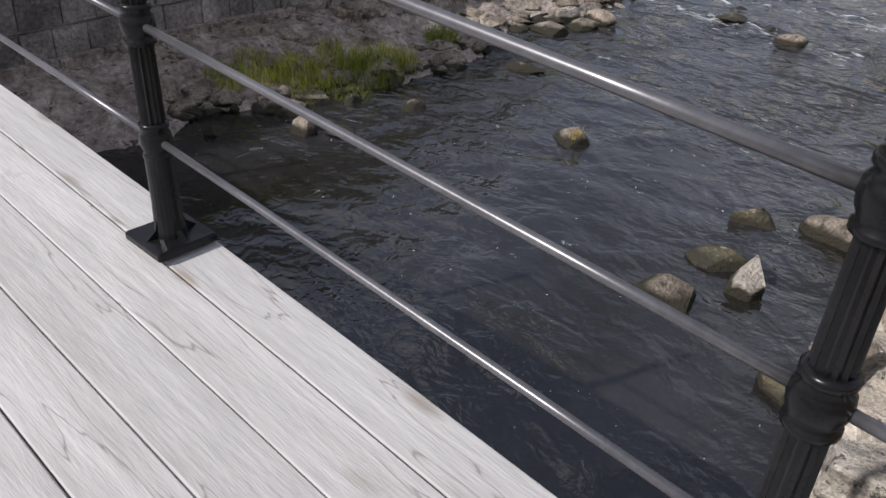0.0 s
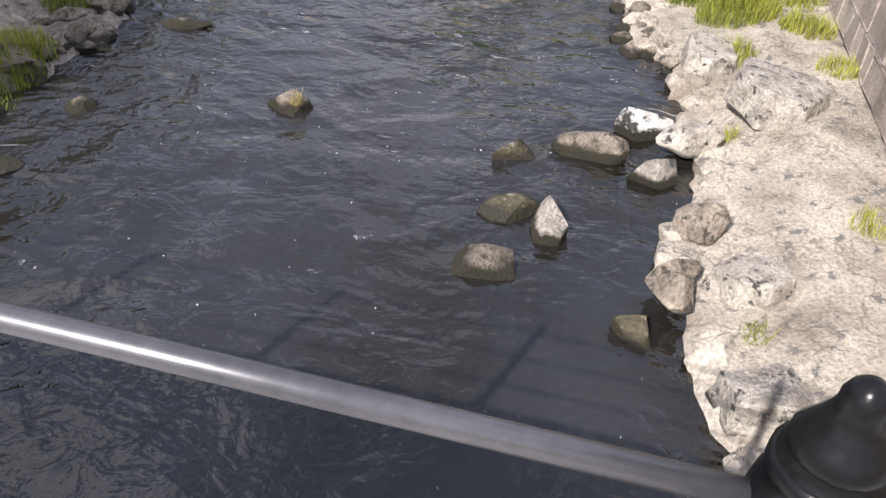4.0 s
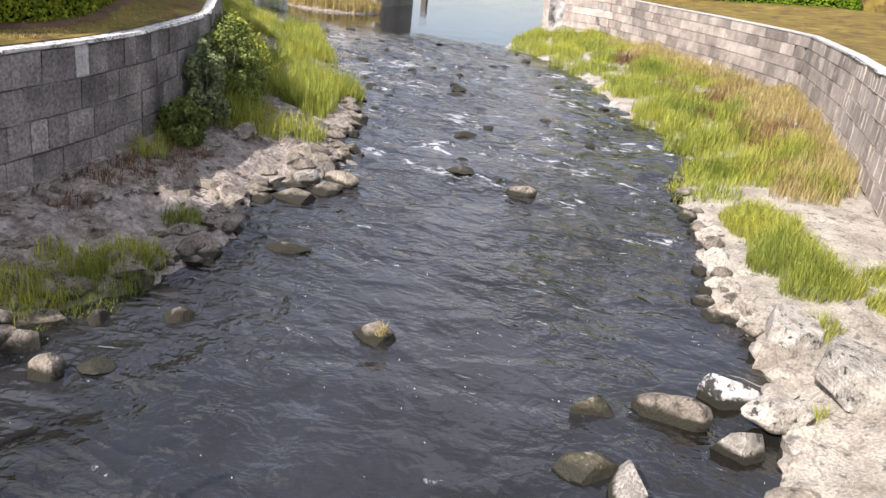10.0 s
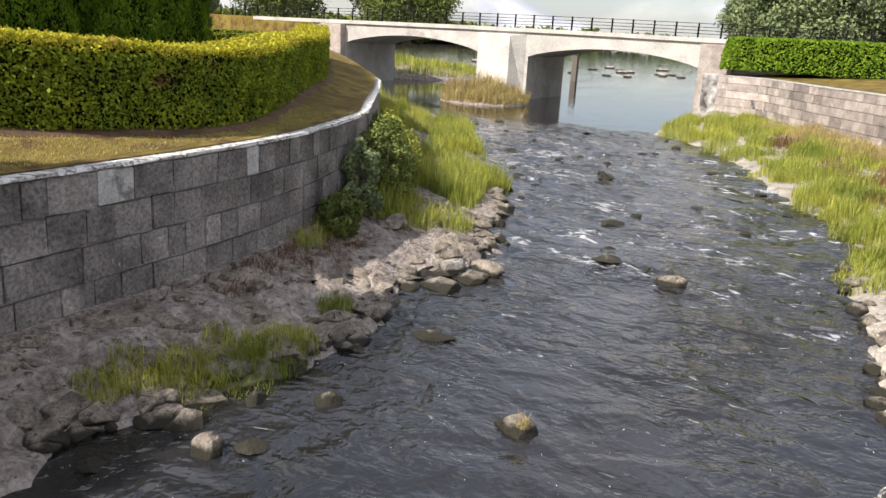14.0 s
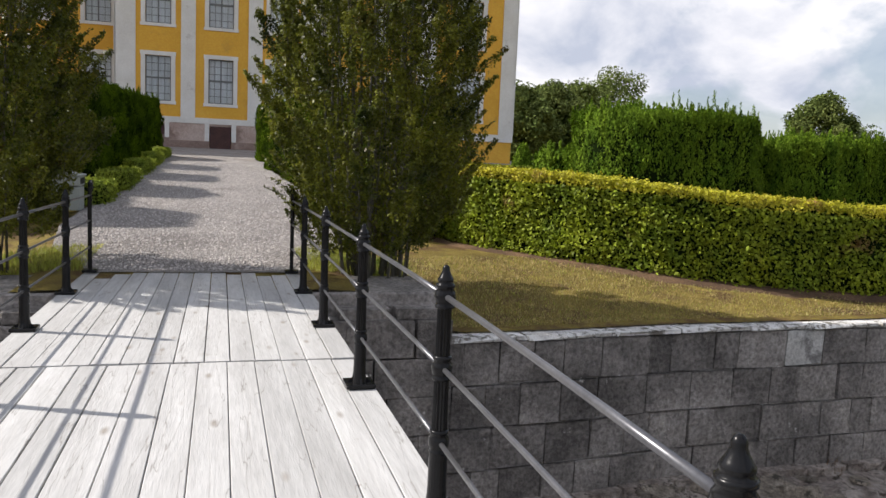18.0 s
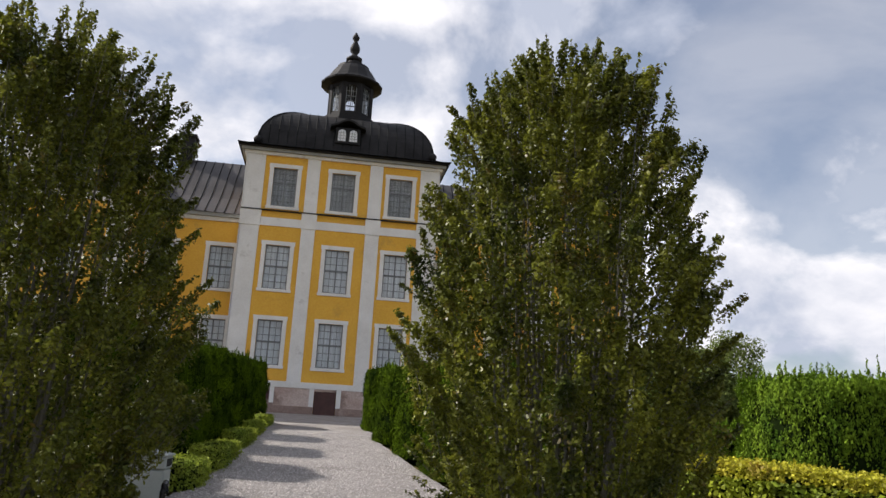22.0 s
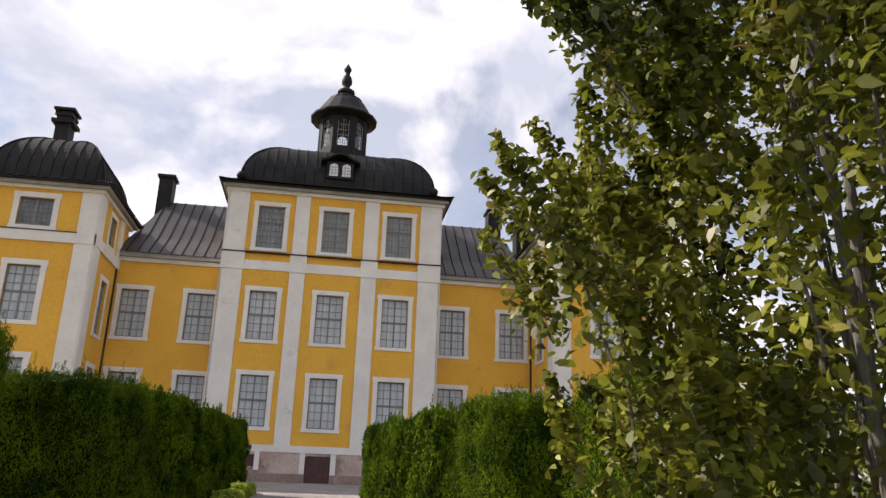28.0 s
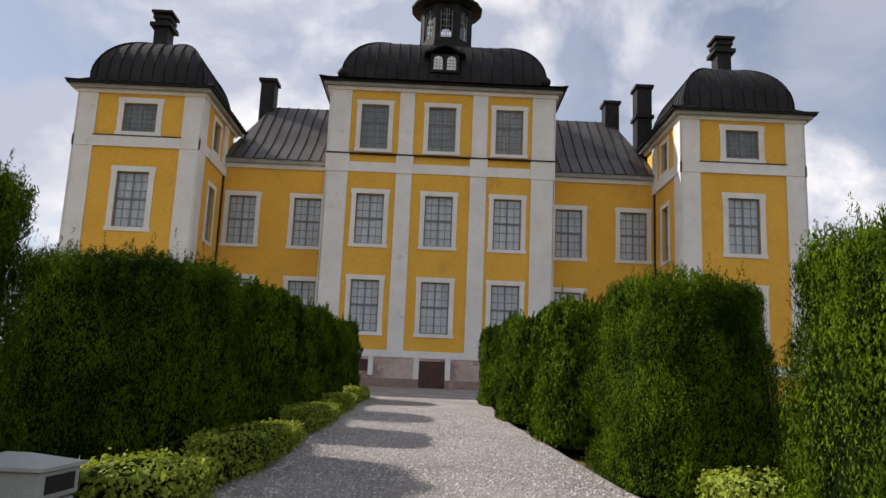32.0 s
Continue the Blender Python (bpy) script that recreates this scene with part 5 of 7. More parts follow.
def gate_tree(label, x, y, z, h, rad, foot, seed, sprays, skirt=0.0):
    """Many thin upright stems and an egg-shaped crown of leafy upright sprays, with loose shoots at the top."""
    r = random.Random(seed)
    ob = thing("oval_tree", label, "tree", "gate trees", at=(x, y, z))
    for k in range(38):
        a, q = 6.283 * k / 38 + r.uniform(-0.2, 0.2), r.uniform(0.08, 0.36) * rad
        sp_ = r.uniform(0.15, 0.62) * rad
        b0 = Vector((x + q * math.cos(a), y + q * math.sin(a), z - 0.08))
        tip = Vector((x + sp_ * math.cos(a), y + sp_ * math.sin(a), z + h * r.uniform(0.72, 0.9)))
        mid = b0.lerp(tip, 0.45) + Vector((r.uniform(-0.12, 0.12), r.uniform(-0.12, 0.12), 0))
        w0 = r.uniform(0.014, 0.03)
        part("stem", tube(bmesh.new(), [b0, b0.lerp(mid, 0.5), mid, mid.lerp(tip, 0.55), tip], [w0, w0 * 0.85, w0 * 0.68, w0 * 0.45, w0 * 0.15], 7), STEM, ob, smooth=True)
    twigs = bmesh.new()
    pts, nrm = [], []
    off = Vector((seed * 3.1, 0, 0))

    def spray(c, d, length, n, wide):
        tube(twigs, [c, c + d * length * 0.5, c + d * length], [0.006, 0.004, 0.0015], 4)
        t = RNG.uniform(0.0, 1.0, n) ** 0.8
        w = RNG.normal(size=(n, 3))
        w /= np.linalg.norm(w, axis=1)[:, None]
        pts.append(np.array(c) + np.array(d) * (t * length)[:, None] + w * (wide * (1.1 - 0.75 * t) * RNG.uniform(0.3, 1.0, n))[:, None])
        nrm.append(w * 0.7 + np.array(d) * 0.2 + np.array([0, 0, 0.55]))

    for k in range(sprays):
        a, u = r.uniform(0, 6.283), r.random() ** 0.9
        lump = 1 + 0.16 * noise.noise(Vector((math.cos(a) * 1.6, math.sin(a) * 1.6, u * 4.5)) + off)
        q = rad * interp(u, EGG) * (1 + skirt * (1 - u) ** 5) * lump * math.sqrt(r.uniform(0.42, 1.0))
        out = Vector((math.cos(a), math.sin(a) * (0.85 if math.sin(a) > 0 else 1.03), 0))
        c = Vector((x, y, z + foot + u * (h - foot - 0.45))) + out * q * 0.9
        d = (out * r.uniform(0.25, 0.75) + Vector((r.uniform(-0.2, 0.2), r.uniform(-0.2, 0.2), r.uniform(0.55, 1.0)))).normalized()
        spray(c, d, r.uniform(0.28, 0.55), 190, r.uniform(0.09, 0.16))
    for k in range(60):
        a, q = r.uniform(0, 6.283), 0.62 * rad * math.sqrt(r.random())
        c = Vector((x + q * math.cos(a), y + q * math.sin(a), z + h * (0.97 - 0.24 * (q / rad) ** 1.6) - 0.45))
        spray(c, Vector((0.25 * math.cos(a), 0.25 * math.sin(a), 1)).normalized(), r.uniform(0.35, 0.8), 44, 0.05)
    for k in range(40):
        a, u = r.uniform(0, 6.283), r.uniform(0.05, 0.8)
        out = Vector((math.cos(a), math.sin(a) * (0.85 if math.sin(a) > 0 else 1.03), 0))
        c = Vector((x, y, z + foot + u * (h - foot))) + out * rad * interp(u, EGG) * 0.86
        spray(c, (out + Vector((0, 0, r.uniform(0.4, 1.0)))).normalized(), r.uniform(0.18, 0.36), 40, 0.06)
    tagged(part("branch_work", twigs, STEM, ob), kind="stuff")
    inner = []
    while len(inner) < 26000:
        u, a, q = r.random(), r.uniform(0, 6.283), math.sqrt(r.random()) * 0.68
        w_ = interp(u, EGG) * rad * q
        inner.append((x + w_ * math.cos(a), y + w_ * math.sin(a), z + foot + 0.1 + u * (h - foot) * 0.9))
    leaves("inner_foliage", inner, RNG.normal(size=(len(inner), 3)), 0.03, LEAF, ob, spread=1.0, long=1.8, oval=True)
    leaves("crown", np.concatenate(pts), np.concatenate(nrm), 0.0245, LEAF, ob, spread=0.7, long=1.9, oval=True)
    return ob


gate_tree("multi-stemmed oval tree with small dark green leaves beside the gravel", 2.36, 11.84, -0.02, 5.85, 1.6, 0.2, 1, 720)
gate_tree("multi-stemmed oval tree in shade, with many bare stems below", -2.88, 11.95, -0.02, 5.6, 1.58, 0.35, 5, 640, skirt=0.45)

for k, (x, y, h, rad, m) in enumerate(((16.64, 11.39, 1.8, 0.55, WILLOW), (18.22, 11.78, 2.0, 0.9, FAR_LEAF), (15.05, 10.76, 0.8, 0.5, FAR_LEAF), (21.08, 13.51, 1.8, 1.0, REED), (19.83, 12.87, 1.9, 1.0, FAR_LEAF), (22.36, 14.6, 1.7, 1.0, FAR_LEAF), (24.42, 15.9, 1.5, 0.9, FAR_LEAF))):
    tree("bush", "wild bush growing at the foot of the river wall", x, y, bank_l_z(x, y), h, rad, 0.1, 4500, 0.06, m, 200 + k, 6, "wall bushes", clumps=24, low=0.25)

# long clipped hedge that follows the river wall
HL = [(4.2, 17.3), (5.05, 15.5), (6.5, 13.65), (7.6, 12.8), (8.8, 12.25), (10.2, 11.95), (11.6, 11.75), (12.8, 11.8), (14.2, 12.3), (16.2, 13.4), (23.7, 17.9), (34.6, 26.3)]
hed = thing("clipped_hedge", "long clipped green hedge with yellow-green top behind the river wall", "hedge", at=(9.8, 12.9, -0.2))
HPTS = [Vector((*p, 0)) for p in HL]
lens = [0]
for a, b in zip(HPTS, HPTS[1:]):
    lens.append(lens[-1] + (b - a).length)


def on_hedge(s):
    k = max(i for i in range(len(lens) - 1) if lens[i] <= s + 1e-6)
    a, b = HPTS[k], HPTS[k + 1]
    d = (b - a).normalized()
    n0 = Vector((d.y, -d.x, 0))
    f = (s - lens[k]) / (lens[k + 1] - lens[k])
    p = a.lerp(b, f)
    if f > 0.5 and k + 2 < len(HPTS):
        e = (HPTS[k + 2] - b).normalized()
        n0 = n0.lerp(Vector((e.y, -e.x, 0)), f - 0.5).normalized()
    elif f < 0.5 and k > 0:
        e = (a - HPTS[k - 1]).normalized()
        n0 = n0.lerp(Vector((e.y, -e.x, 0)), 0.5 - f).normalized()
    return p, n0


def hedge_top(p):
    return ground_z(p.x, p.y) + 1.55 + 0.05 * noise.noise(p * 0.8)


# near-black hull behind the leaves, coloured as the hedge's inner shade
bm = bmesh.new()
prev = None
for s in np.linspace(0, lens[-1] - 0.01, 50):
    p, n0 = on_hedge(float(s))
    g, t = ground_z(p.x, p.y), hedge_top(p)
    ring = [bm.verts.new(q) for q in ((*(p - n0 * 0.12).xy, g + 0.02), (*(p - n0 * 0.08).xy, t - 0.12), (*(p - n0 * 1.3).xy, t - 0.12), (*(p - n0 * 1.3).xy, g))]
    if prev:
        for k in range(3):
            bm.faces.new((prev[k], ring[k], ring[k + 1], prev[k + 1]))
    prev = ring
part("inner_core", bm, INNER_SHADE, hed)
pts, nrm = [], []
for k in range(92000):
    s = (lens[-1] - 0.02) * RNG.uniform() ** 1.35
    p, n0 = on_hedge(s)
    g, t = ground_z(p.x, p.y), hedge_top(p)
    if RNG.uniform() < 0.62:
        u = RNG.uniform() ** 0.85
        bul = 0.11 * noise.noise(Vector((s * 1.4, u * 3, 0))) + float(RNG.normal(0, 0.035))
        q = p + n0 * (bul - 0.03)
        pts.append((q.x, q.y, g + 0.03 + u * (t - g)))
        nrm.append((n0.x, n0.y, 0.3))
    else:
        u = RNG.uniform(0, 1.3)
        q = p - n0 * u
        pts.append((q.x, q.y, t + float(RNG.normal(-0.01, 0.035))))
        nrm.append((0, 0, 1))
tops = [k for k, (p, q) in enumerate(zip(pts, nrm)) if q[2] == 1 or p[2] > hedge_top(Vector(p)) - 0.16]
sides = sorted(set(range(len(pts))) - set(tops))
leaves("foliage", [pts[k] for k in sides], [nrm[k] for k in sides], 0.047, HEDGE, hed, spread=0.85)
leaves("top_growth", [pts[k] for k in tops], [nrm[k] for k in tops], 0.042, SUNLIT_HEDGE_TOP, hed, "yellow-green new growth with sunlight painted into its colour", spread=0.8)
# bare earth along the hedge's foot
verts, faces = [], []
for s in np.linspace(0, lens[-1] - 0.01, 90):
    p, n0 = on_hedge(float(s))
    for w_ in (-0.2, 0.12, 0.3 + 0.3 * noise.noise(p * 1.7)):
        q = p + n0 * w_
        verts.append((q.x, q.y, ground_z(q.x, q.y) + (0.06 if w_ < 0 else 0.035 if w_ == 0.12 else -0.03)))
for k in range(89):
    faces += [(3 * k + j, 3 * k + j + 1, 3 * k + j + 4, 3 * k + j + 3) for j in (0, 1)]
tagged(link("soil_strip", pmesh("soil_strip", verts, faces), SOIL, smooth=True), "bare brown earth along the foot of the hedge", "soil", kind="structure")

# tall clipped blocks on both sides of the walk
for k, (x0, x1, y0, y1) in enumerate(((3.15, 5.3, 16.2, 20.0), (2.72, 4.9, 22.4, 26.0), (2.45, 4.5, 27.9, 31.2), (2.15, 4.2, 33.6, 36.8), (2.1, 4.1, 40.5, 43.6),
                                      (-6.3, -3.35, 17.0, 20.2), (-5.7, -2.72, 22.4, 26.0), (-4.8, -2.75, 27.9, 31.2), (-4.75, -2.72, 33.6, 36.8), (-4.7, -2.6, 40.5, 43.6))):
    yc = (y0 + y1) / 2
    shrub_block("yew_block", "tall dark green clipped evergreen with rounded top beside the walk", "hedge", x0, x1, y0, y1, path_z(yc) - 0.06, 3.1 if x0 < -6 else 2.85, YEW, 105000 if yc < 25 else 30000, 0.0145 if yc < 25 else 0.028, group="clipped blocks", long=3.2, tips=560, bulge=0.21, taper=0.1, spike=0.075)
# low box edging
for x0, x1, y0, y1 in ((-2.75, -2.05, 21.6, 27.6), (-2.75, -2.1, 27.6, 33.4), (-2.75, -2.15, 33.4, 38.5), (-2.75, -2.2, 38.5, 44.5), (-3.1, -2.08, 19.2, 21.6), (3.2, 5.2, 20.4, 22.0)):
    shrub_block("box_edging", "low clipped box edging, yellow-green on top", "hedge", x0, x1, y0, y1, path_z((y0 + y1) / 2) - 0.04, 0.55, BOX, int(900 * (x1 - x0 + 0.6) * (y1 - y0)), 0.04, 0.05, 0.12, "box edging", 0.03)
# garden beyond the hedge
for x0, x1, y0, y1, h in ((10.6, 16.4, 20.4, 24.6, 3.35), (16.8, 21.6, 20.6, 24.0, 2.85), (11.0, 12.9, 25.6, 27.6, 2.0), (12.3, 13.3, 45, 46.5, 2.4), (17.6, 19.0, 45.8, 47.2, 2.3), (20.4, 21.6, 45.8, 47.0, 2.2), (22.0, 23.4, 46, 47.4, 2.2)):
    shrub_block("garden_yew", "large clipped evergreen block in the garden", "hedge", x0, x1, y0, y1, ground_z(x0, y0) - 0.05, h, SUNLIT_THUJA, 44000 if y0 < 25 else 6000, 0.038 if y0 < 25 else 0.06, group="garden blocks", bulge=0.24 if y0 < 25 else 0.08, taper=0.1 if y0 < 40 else 0.5, long=2.4, tips=700 if y0 < 25 else 60, spike=0.11)
for x0, x1, y0, y1 in ((9.5, 22, 37.5, 38.3), (8, 21, 44, 44.8), (27, 40, 34, 35.2), (28, 46, 40, 41.2)):
    shrub_block("low_garden_hedge", "low clipped garden hedge", "hedge", x0, x1, y0, y1, ground_z(x0, y0) - 0.03, 0.7, BOX, 5000, 0.085, 0.04, 0.15, "garden hedges", 0.05)
# hedge on the far side of the river
for x0, x1, y0, y1 in ((63.2, 65.0, -9, 11.6),):
    shrub_block("far_hedge", "clipped green hedge across the river", "hedge", x0, x1, y0, y1, 0.2, 2.4, SUNLIT_THUJA, 16000, 0.13, 0.03, 0.3)

# trees in the distance
for k, (x, y, z, h, rad, m) in enumerate(((33, 86, 1, 9.5, 4.5, FAR_LEAF), (39, 90, 1, 10.5, 4.5, FAR_LEAF), (44, 93, 1, 11, 5, FAR_LEAF), (57, 108, 0, 16, 7.5, FAR_LEAF), (70, 80, 0, 11.5, 4.5, FAR_LEAF), (77, 84, 0, 9, 5, WILLOW), (94, 80, 0, 21, 8.5, FAR_LEAF),
                                          (100, 62, 0, 15, 7, FAR_LEAF), (92, 8, 0, 13, 6.5, WILLOW), (96, -3, 0, 15, 7, FAR_LEAF), (88, -12, 0, 14, 7, FAR_LEAF), (84, -22, 0, 16, 8, FAR_LEAF), (76, -30, 0, 15, 7, FAR_LEAF), (110, 14, 0, 11, 6, WILLOW), (112, 70, 0, 14, 8, FAR_LEAF), (52, 96, 0, 8, 5, FAR_LEAF))):
    tree("distant_tree", "large leafy tree in the distance", x, y, z - 0.3, h, rad, h * 0.14, 27000, 0.24, m, 60 + k, 1, "distant trees", clumps=72, low=0.12, fluff=(0.2, 0.36))
# wooded horizon
for k, (x0, y0, x1, y1) in enumerate(((140, 330, 620, 170), (620, 170, 520, -160), (-200, 420, 140, 330))):
    wood = thing("far_wood", "low wooded skyline far beyond the river", "woods", kind="stuff", at=(x0, y0, -1))
    pts, nrm = [], []
    for j in range(5000):
        u = RNG.uniform()
        hgt = 9 + 5 * noise.noise(Vector((u * 40, k, 0)))
        pts.append((x0 + (x1 - x0) * u + RNG.normal(0, 4), y0 + (y1 - y0) * u + RNG.normal(0, 4), -2 + hgt * RNG.uniform() ** 0.6))
        nrm.append((-0.5, -0.7, 0.6))
    leaves("canopy", pts, nrm, 3.0, FAR_LEAF, wood)


# short dry grass on the lawn along the river wall
for nm, m, cnt, hh in (("lawn_grass", REED, 9000, 0.05), ("dry_lawn_grass", STRAW, 40000, 0.045)):
    rts = []
    for k in range(cnt):
        x = 2.95 + 14 * RNG.uniform() ** 1.3
        y0 = interp(x, WALL_L) + 0.4
        y = y0 + 3.8 * RNG.uniform() ** 1.2
        if y < interp(x, HL) - 0.25 - 0.4 * noise.noise(Vector((x * 1.3, y * 1.3, 0))) or x < 4.2:
            rts.append((x, y, ground_z(x, y) - 0.005))
    tagged(blades(nm, rts, np.full(len(rts), hh), 0.008, m, None, "", 0.8), "short dry lawn grass above the wall", "grass", kind="stuff")
rts = [(sg * float(RNG.uniform(1.42, 3.2)), float(RNG.uniform(11.7, 13.6)), 0.0) for sg in (-1, 1) for k in range(4000)]
tagged(blades("path_edge_grass", [(x, y, ground_z(x, y)) for x, y, z in rts], np.full(len(rts), 0.11), 0.008, REED, None, "", 0.7), "rough grass beside the gravel entrance", "grass", kind="stuff")


# ---- palace ----
CX, CY, BASE = 0.22, 56.36, 1.87
pal = thing("palace", "yellow rendered palace with white pilasters, dark metal domes and corner towers", "palace", at=(CX, CY, BASE))


def wall_panel(name, u0, u1, z0, z1, holes, place, thick, material):
    """A wall with real openings. place(u, d, z) gives the point d metres behind the face."""
    us = sorted({u0, u1, *[h[0] for h in holes], *[h[1] for h in holes]})
    zs = sorted({z0, z1, *[h[2] for h in holes], *[h[3] for h in holes]})
    bm = bmesh.new()
    vs = {}

    def vert(u, d, z):
        key = (round(u, 4), d, round(z, 4))
        if key not in vs:
            vs[key] = bm.verts.new(place(u, d, z))
        return vs[key]

    solid = {}
    for i, (a, b) in enumerate(zip(us, us[1:])):
        for j, (c, e) in enumerate(zip(zs, zs[1:])):
            m, k = (a + b) / 2, (c + e) / 2
            solid[i, j] = not any(h[0] < m < h[1] and h[2] < k < h[3] for h in holes)
    for (i, j), s in solid.items():
        if not s:
            continue
        a, b, c, e = us[i], us[i + 1], zs[j], zs[j + 1]
        for d in (0, thick):
            bm.faces.new([vert(a, d, c), vert(b, d, c), vert(b, d, e), vert(a, d, e)])
        for di, dj, q in ((-1, 0, (a, c, a, e)), (1, 0, (b, c, b, e)), (0, -1, (a, c, b, c)), (0, 1, (a, e, b, e))):
            if not solid.get((i + di, j + dj), False):
                bm.faces.new([vert(q[0], 0, q[1]), vert(q[2], 0, q[3]), vert(q[2], thick, q[3]), vert(q[0], thick, q[1])])
    bmesh.ops.recalc_face_normals(bm, faces=bm.faces)
    return part(name, bm, material, pal)


def frame_box(bm, place, u0, u1, z0, z1, d0, d1):
    v = [bm.verts.new(place(u, d, z)) for z in (z0, z1) for u, d in ((u0, d0), (u1, d0), (u1, d1), (u0, d1))]
    for f in ((0, 3, 2, 1), (4, 5, 6, 7), (0, 1, 5, 4), (1, 2, 6, 5), (2, 3, 7, 6), (3, 0, 4, 7)):
        bm.faces.new([v[i] for i in f])


def window(place, uc, z0, z1, wdt, cols, rows, behind, border=0.27, transom=0.5):
    """White surround, grey casements with bars, panes and a curtain or shutter behind. uc, z0..z1: the surround's outside."""
    u0, u1 = uc - wdt / 2, uc + wdt / 2
    bm = bmesh.new()
    b = border
    frame_box(bm, place, u0 - 0.04, u1 + 0.04, z1 - b, z1, -0.05, 0.02)
    frame_box(bm, place, u0 - 0.05, u1 + 0.05, z0, z0 + b * 0.75, -0.07, 0.02)
    frame_box(bm, place, u0, u0 + b, z0 + b * 0.75, z1 - b, -0.045, 0.02)
    frame_box(bm, place, u1 - b, u1, z0 + b * 0.75, z1 - b, -0.045, 0.02)
    win = part("window", bm, WHITE, pal, "white rendered surround with grey casements")
    a0, a1, c0, c1 = u0 + b, u1 - b, z0 + b * 0.75, z1 - b
    bm = bmesh.new()
    t = 0.075
    zt = c0 + (c1 - c0) * transom
    for q in ((a0, a0 + t, c0, c1), (a1 - t, a1, c0, c1), (a0, a1, c0, c0 + t), (a0, a1, c1 - t, c1), ((a0 + a1) / 2 - t * 0.6, (a0 + a1) / 2 + t * 0.6, c0, c1)) + (((a0, a1, zt - t * 0.6, zt + t * 0.6),) if transom else ()):
        frame_box(bm, place, *q, 0.14, 0.22)
    f = 0.016
    for k in range(1, cols):
        u = a0 + (a1 - a0) * k / cols
        frame_box(bm, place, u - f, u + f, c0, c1, 0.16, 0.20)
    for k in range(1, rows):
        z = c0 + (c1 - c0) * k / rows
        frame_box(bm, place, a0, a1, z - f, z + f, 0.16, 0.20)
    part("window_frame", bm, GREYWOOD, win, "grey painted casements with glazing bars")
    bm = bmesh.new()
    bm.faces.new([bm.verts.new(place(*q)) for q in ((a0, 0.185, c0), (a1, 0.185, c0), (a1, 0.185, c1), (a0, 0.185, c1))])
    pane = part("pane", bm, GLASS, win)
    pane.visible_shadow = False
    bm = bmesh.new()
    n = 14
    for k in range(n + 1):
        u = a0 + (a1 - a0) * k / n
        d = 0.225 + 0.02 * (k % 2)
        bm.verts.new(place(u, d, c0))
        bm.verts.new(place(u, d, c1))
    bm.verts.ensure_lookup_table()
    for k in range(n):
        bm.faces.new([bm.verts[2 * k], bm.verts[2 * k + 2], bm.verts[2 * k + 3], bm.verts[2 * k + 1]])
    part("curtain" if behind is CURTAIN else "shutter", bm, behind, win)
    return (a0, a1, c0, c1)


def hole(uc, z0, z1, wdt, border=0.27):
    return (uc - wdt / 2 + border, uc + wdt / 2 - border, z0 + border * 0.75, z1 - border)


def front(y):
    return lambda u, d, z: (u, y + d, z)


def inner_side(x, s):
    """A wall that looks along s in x; u runs in y."""
    return lambda u, d, z: (x - s * d, u, z)


def pilaster(place, u0, u1, z0, z1, d=0.09):
    bm = bmesh.new()
    frame_box(bm, place, u0, u1, z0, z1, -d, 0.0)
    return part("pilaster", bm, WHITE, pal, "white rendered pilaster")


def band(place, u0, u1, z0, z1, d=0.06, m=WHITE, nm="string_course"):
    bm = bmesh.new()
    frame_box(bm, place, u0, u1, z0, z1, -d, 0.0)
    return part(nm, bm, m, pal)


# levels: ground floor, main floor, upper floor (outsides of the surrounds)
ROWS = ((4.68, 8.08), (9.68, 13.12), (15.35, 18.55))
F = front(CY)
xw = (CX - 3.98, CX, CX + 3.98)
holes = [hole(x, a, b, 2.15) for x in xw for a, b in ROWS]
wall_panel("front_wall", CX - 6.6, CX + 6.6, 3.5, 19.2, holes, F, 0.5, OCHRE)
band(front(CY - 0.05), CX - 6.7, CX - 0.74, 1.5, 2.35, 0.012, SPLASH, "stained_base")
band(front(CY - 0.05), CX + 0.75, CX + 6.7, 1.5, 2.35, 0.012, SPLASH, "stained_base")
wall_panel("plinth_wall", CX - 6.68, CX + 6.68, 1.5, 3.51, [(CX - 0.72, CX + 0.73, 1.5, 3.36), (CX - 4.6, CX - 3.55, 2.7, 3.35), (CX + 3.55, CX + 4.6, 2.7, 3.35)], front(CY - 0.05), 0.5, PLINTH)
band(F, CX - 6.7, CX + 6.7, 3.51, 3.89, 0.1)
for x in xw:
    for k, (a, b) in enumerate(ROWS):
        window(F, x, a, b, 2.15, 4, 6 if k < 2 else 7, CURTAIN if k < 2 else SHUTTER, transom=0.52 if k < 2 else 0.62)
for u0, u1 in ((-6.64, -5.37), (-2.56, -1.64), (1.76, 2.7), (5.3, 6.64)):
    pilaster(F, CX + u0, CX + u1, 3.89, 14.1)
    pilaster(F, CX + u0 + 0.02, CX + u1 - 0.02, 15.17, 19.2)
    band(F, CX + u0 - 0.05, CX + u1 + 0.05, 14.1, 15.17, 0.15)
for u0, u1 in ((-5.32, -2.61), (-1.59, 1.71), (2.75, 5.25)):
    band(F, CX + u0, CX + u1, 14.15, 14.72, 0.05)
band(F, CX - 6.72, CX + 6.72, 15.17, 15.24, 0.2, ROOF, "sheet_metal_ledge")
for s in (-1, 1):
    wall_panel("pavilion_side", CY, CY + 9, 1.5, 19.2, [], inner_side(CX + s * 6.6, s), 0.4, OCHRE)
    pilaster(inner_side(CX + s * 6.6, s), CY - 0.09, CY + 1.2, 3.89, 19.2)
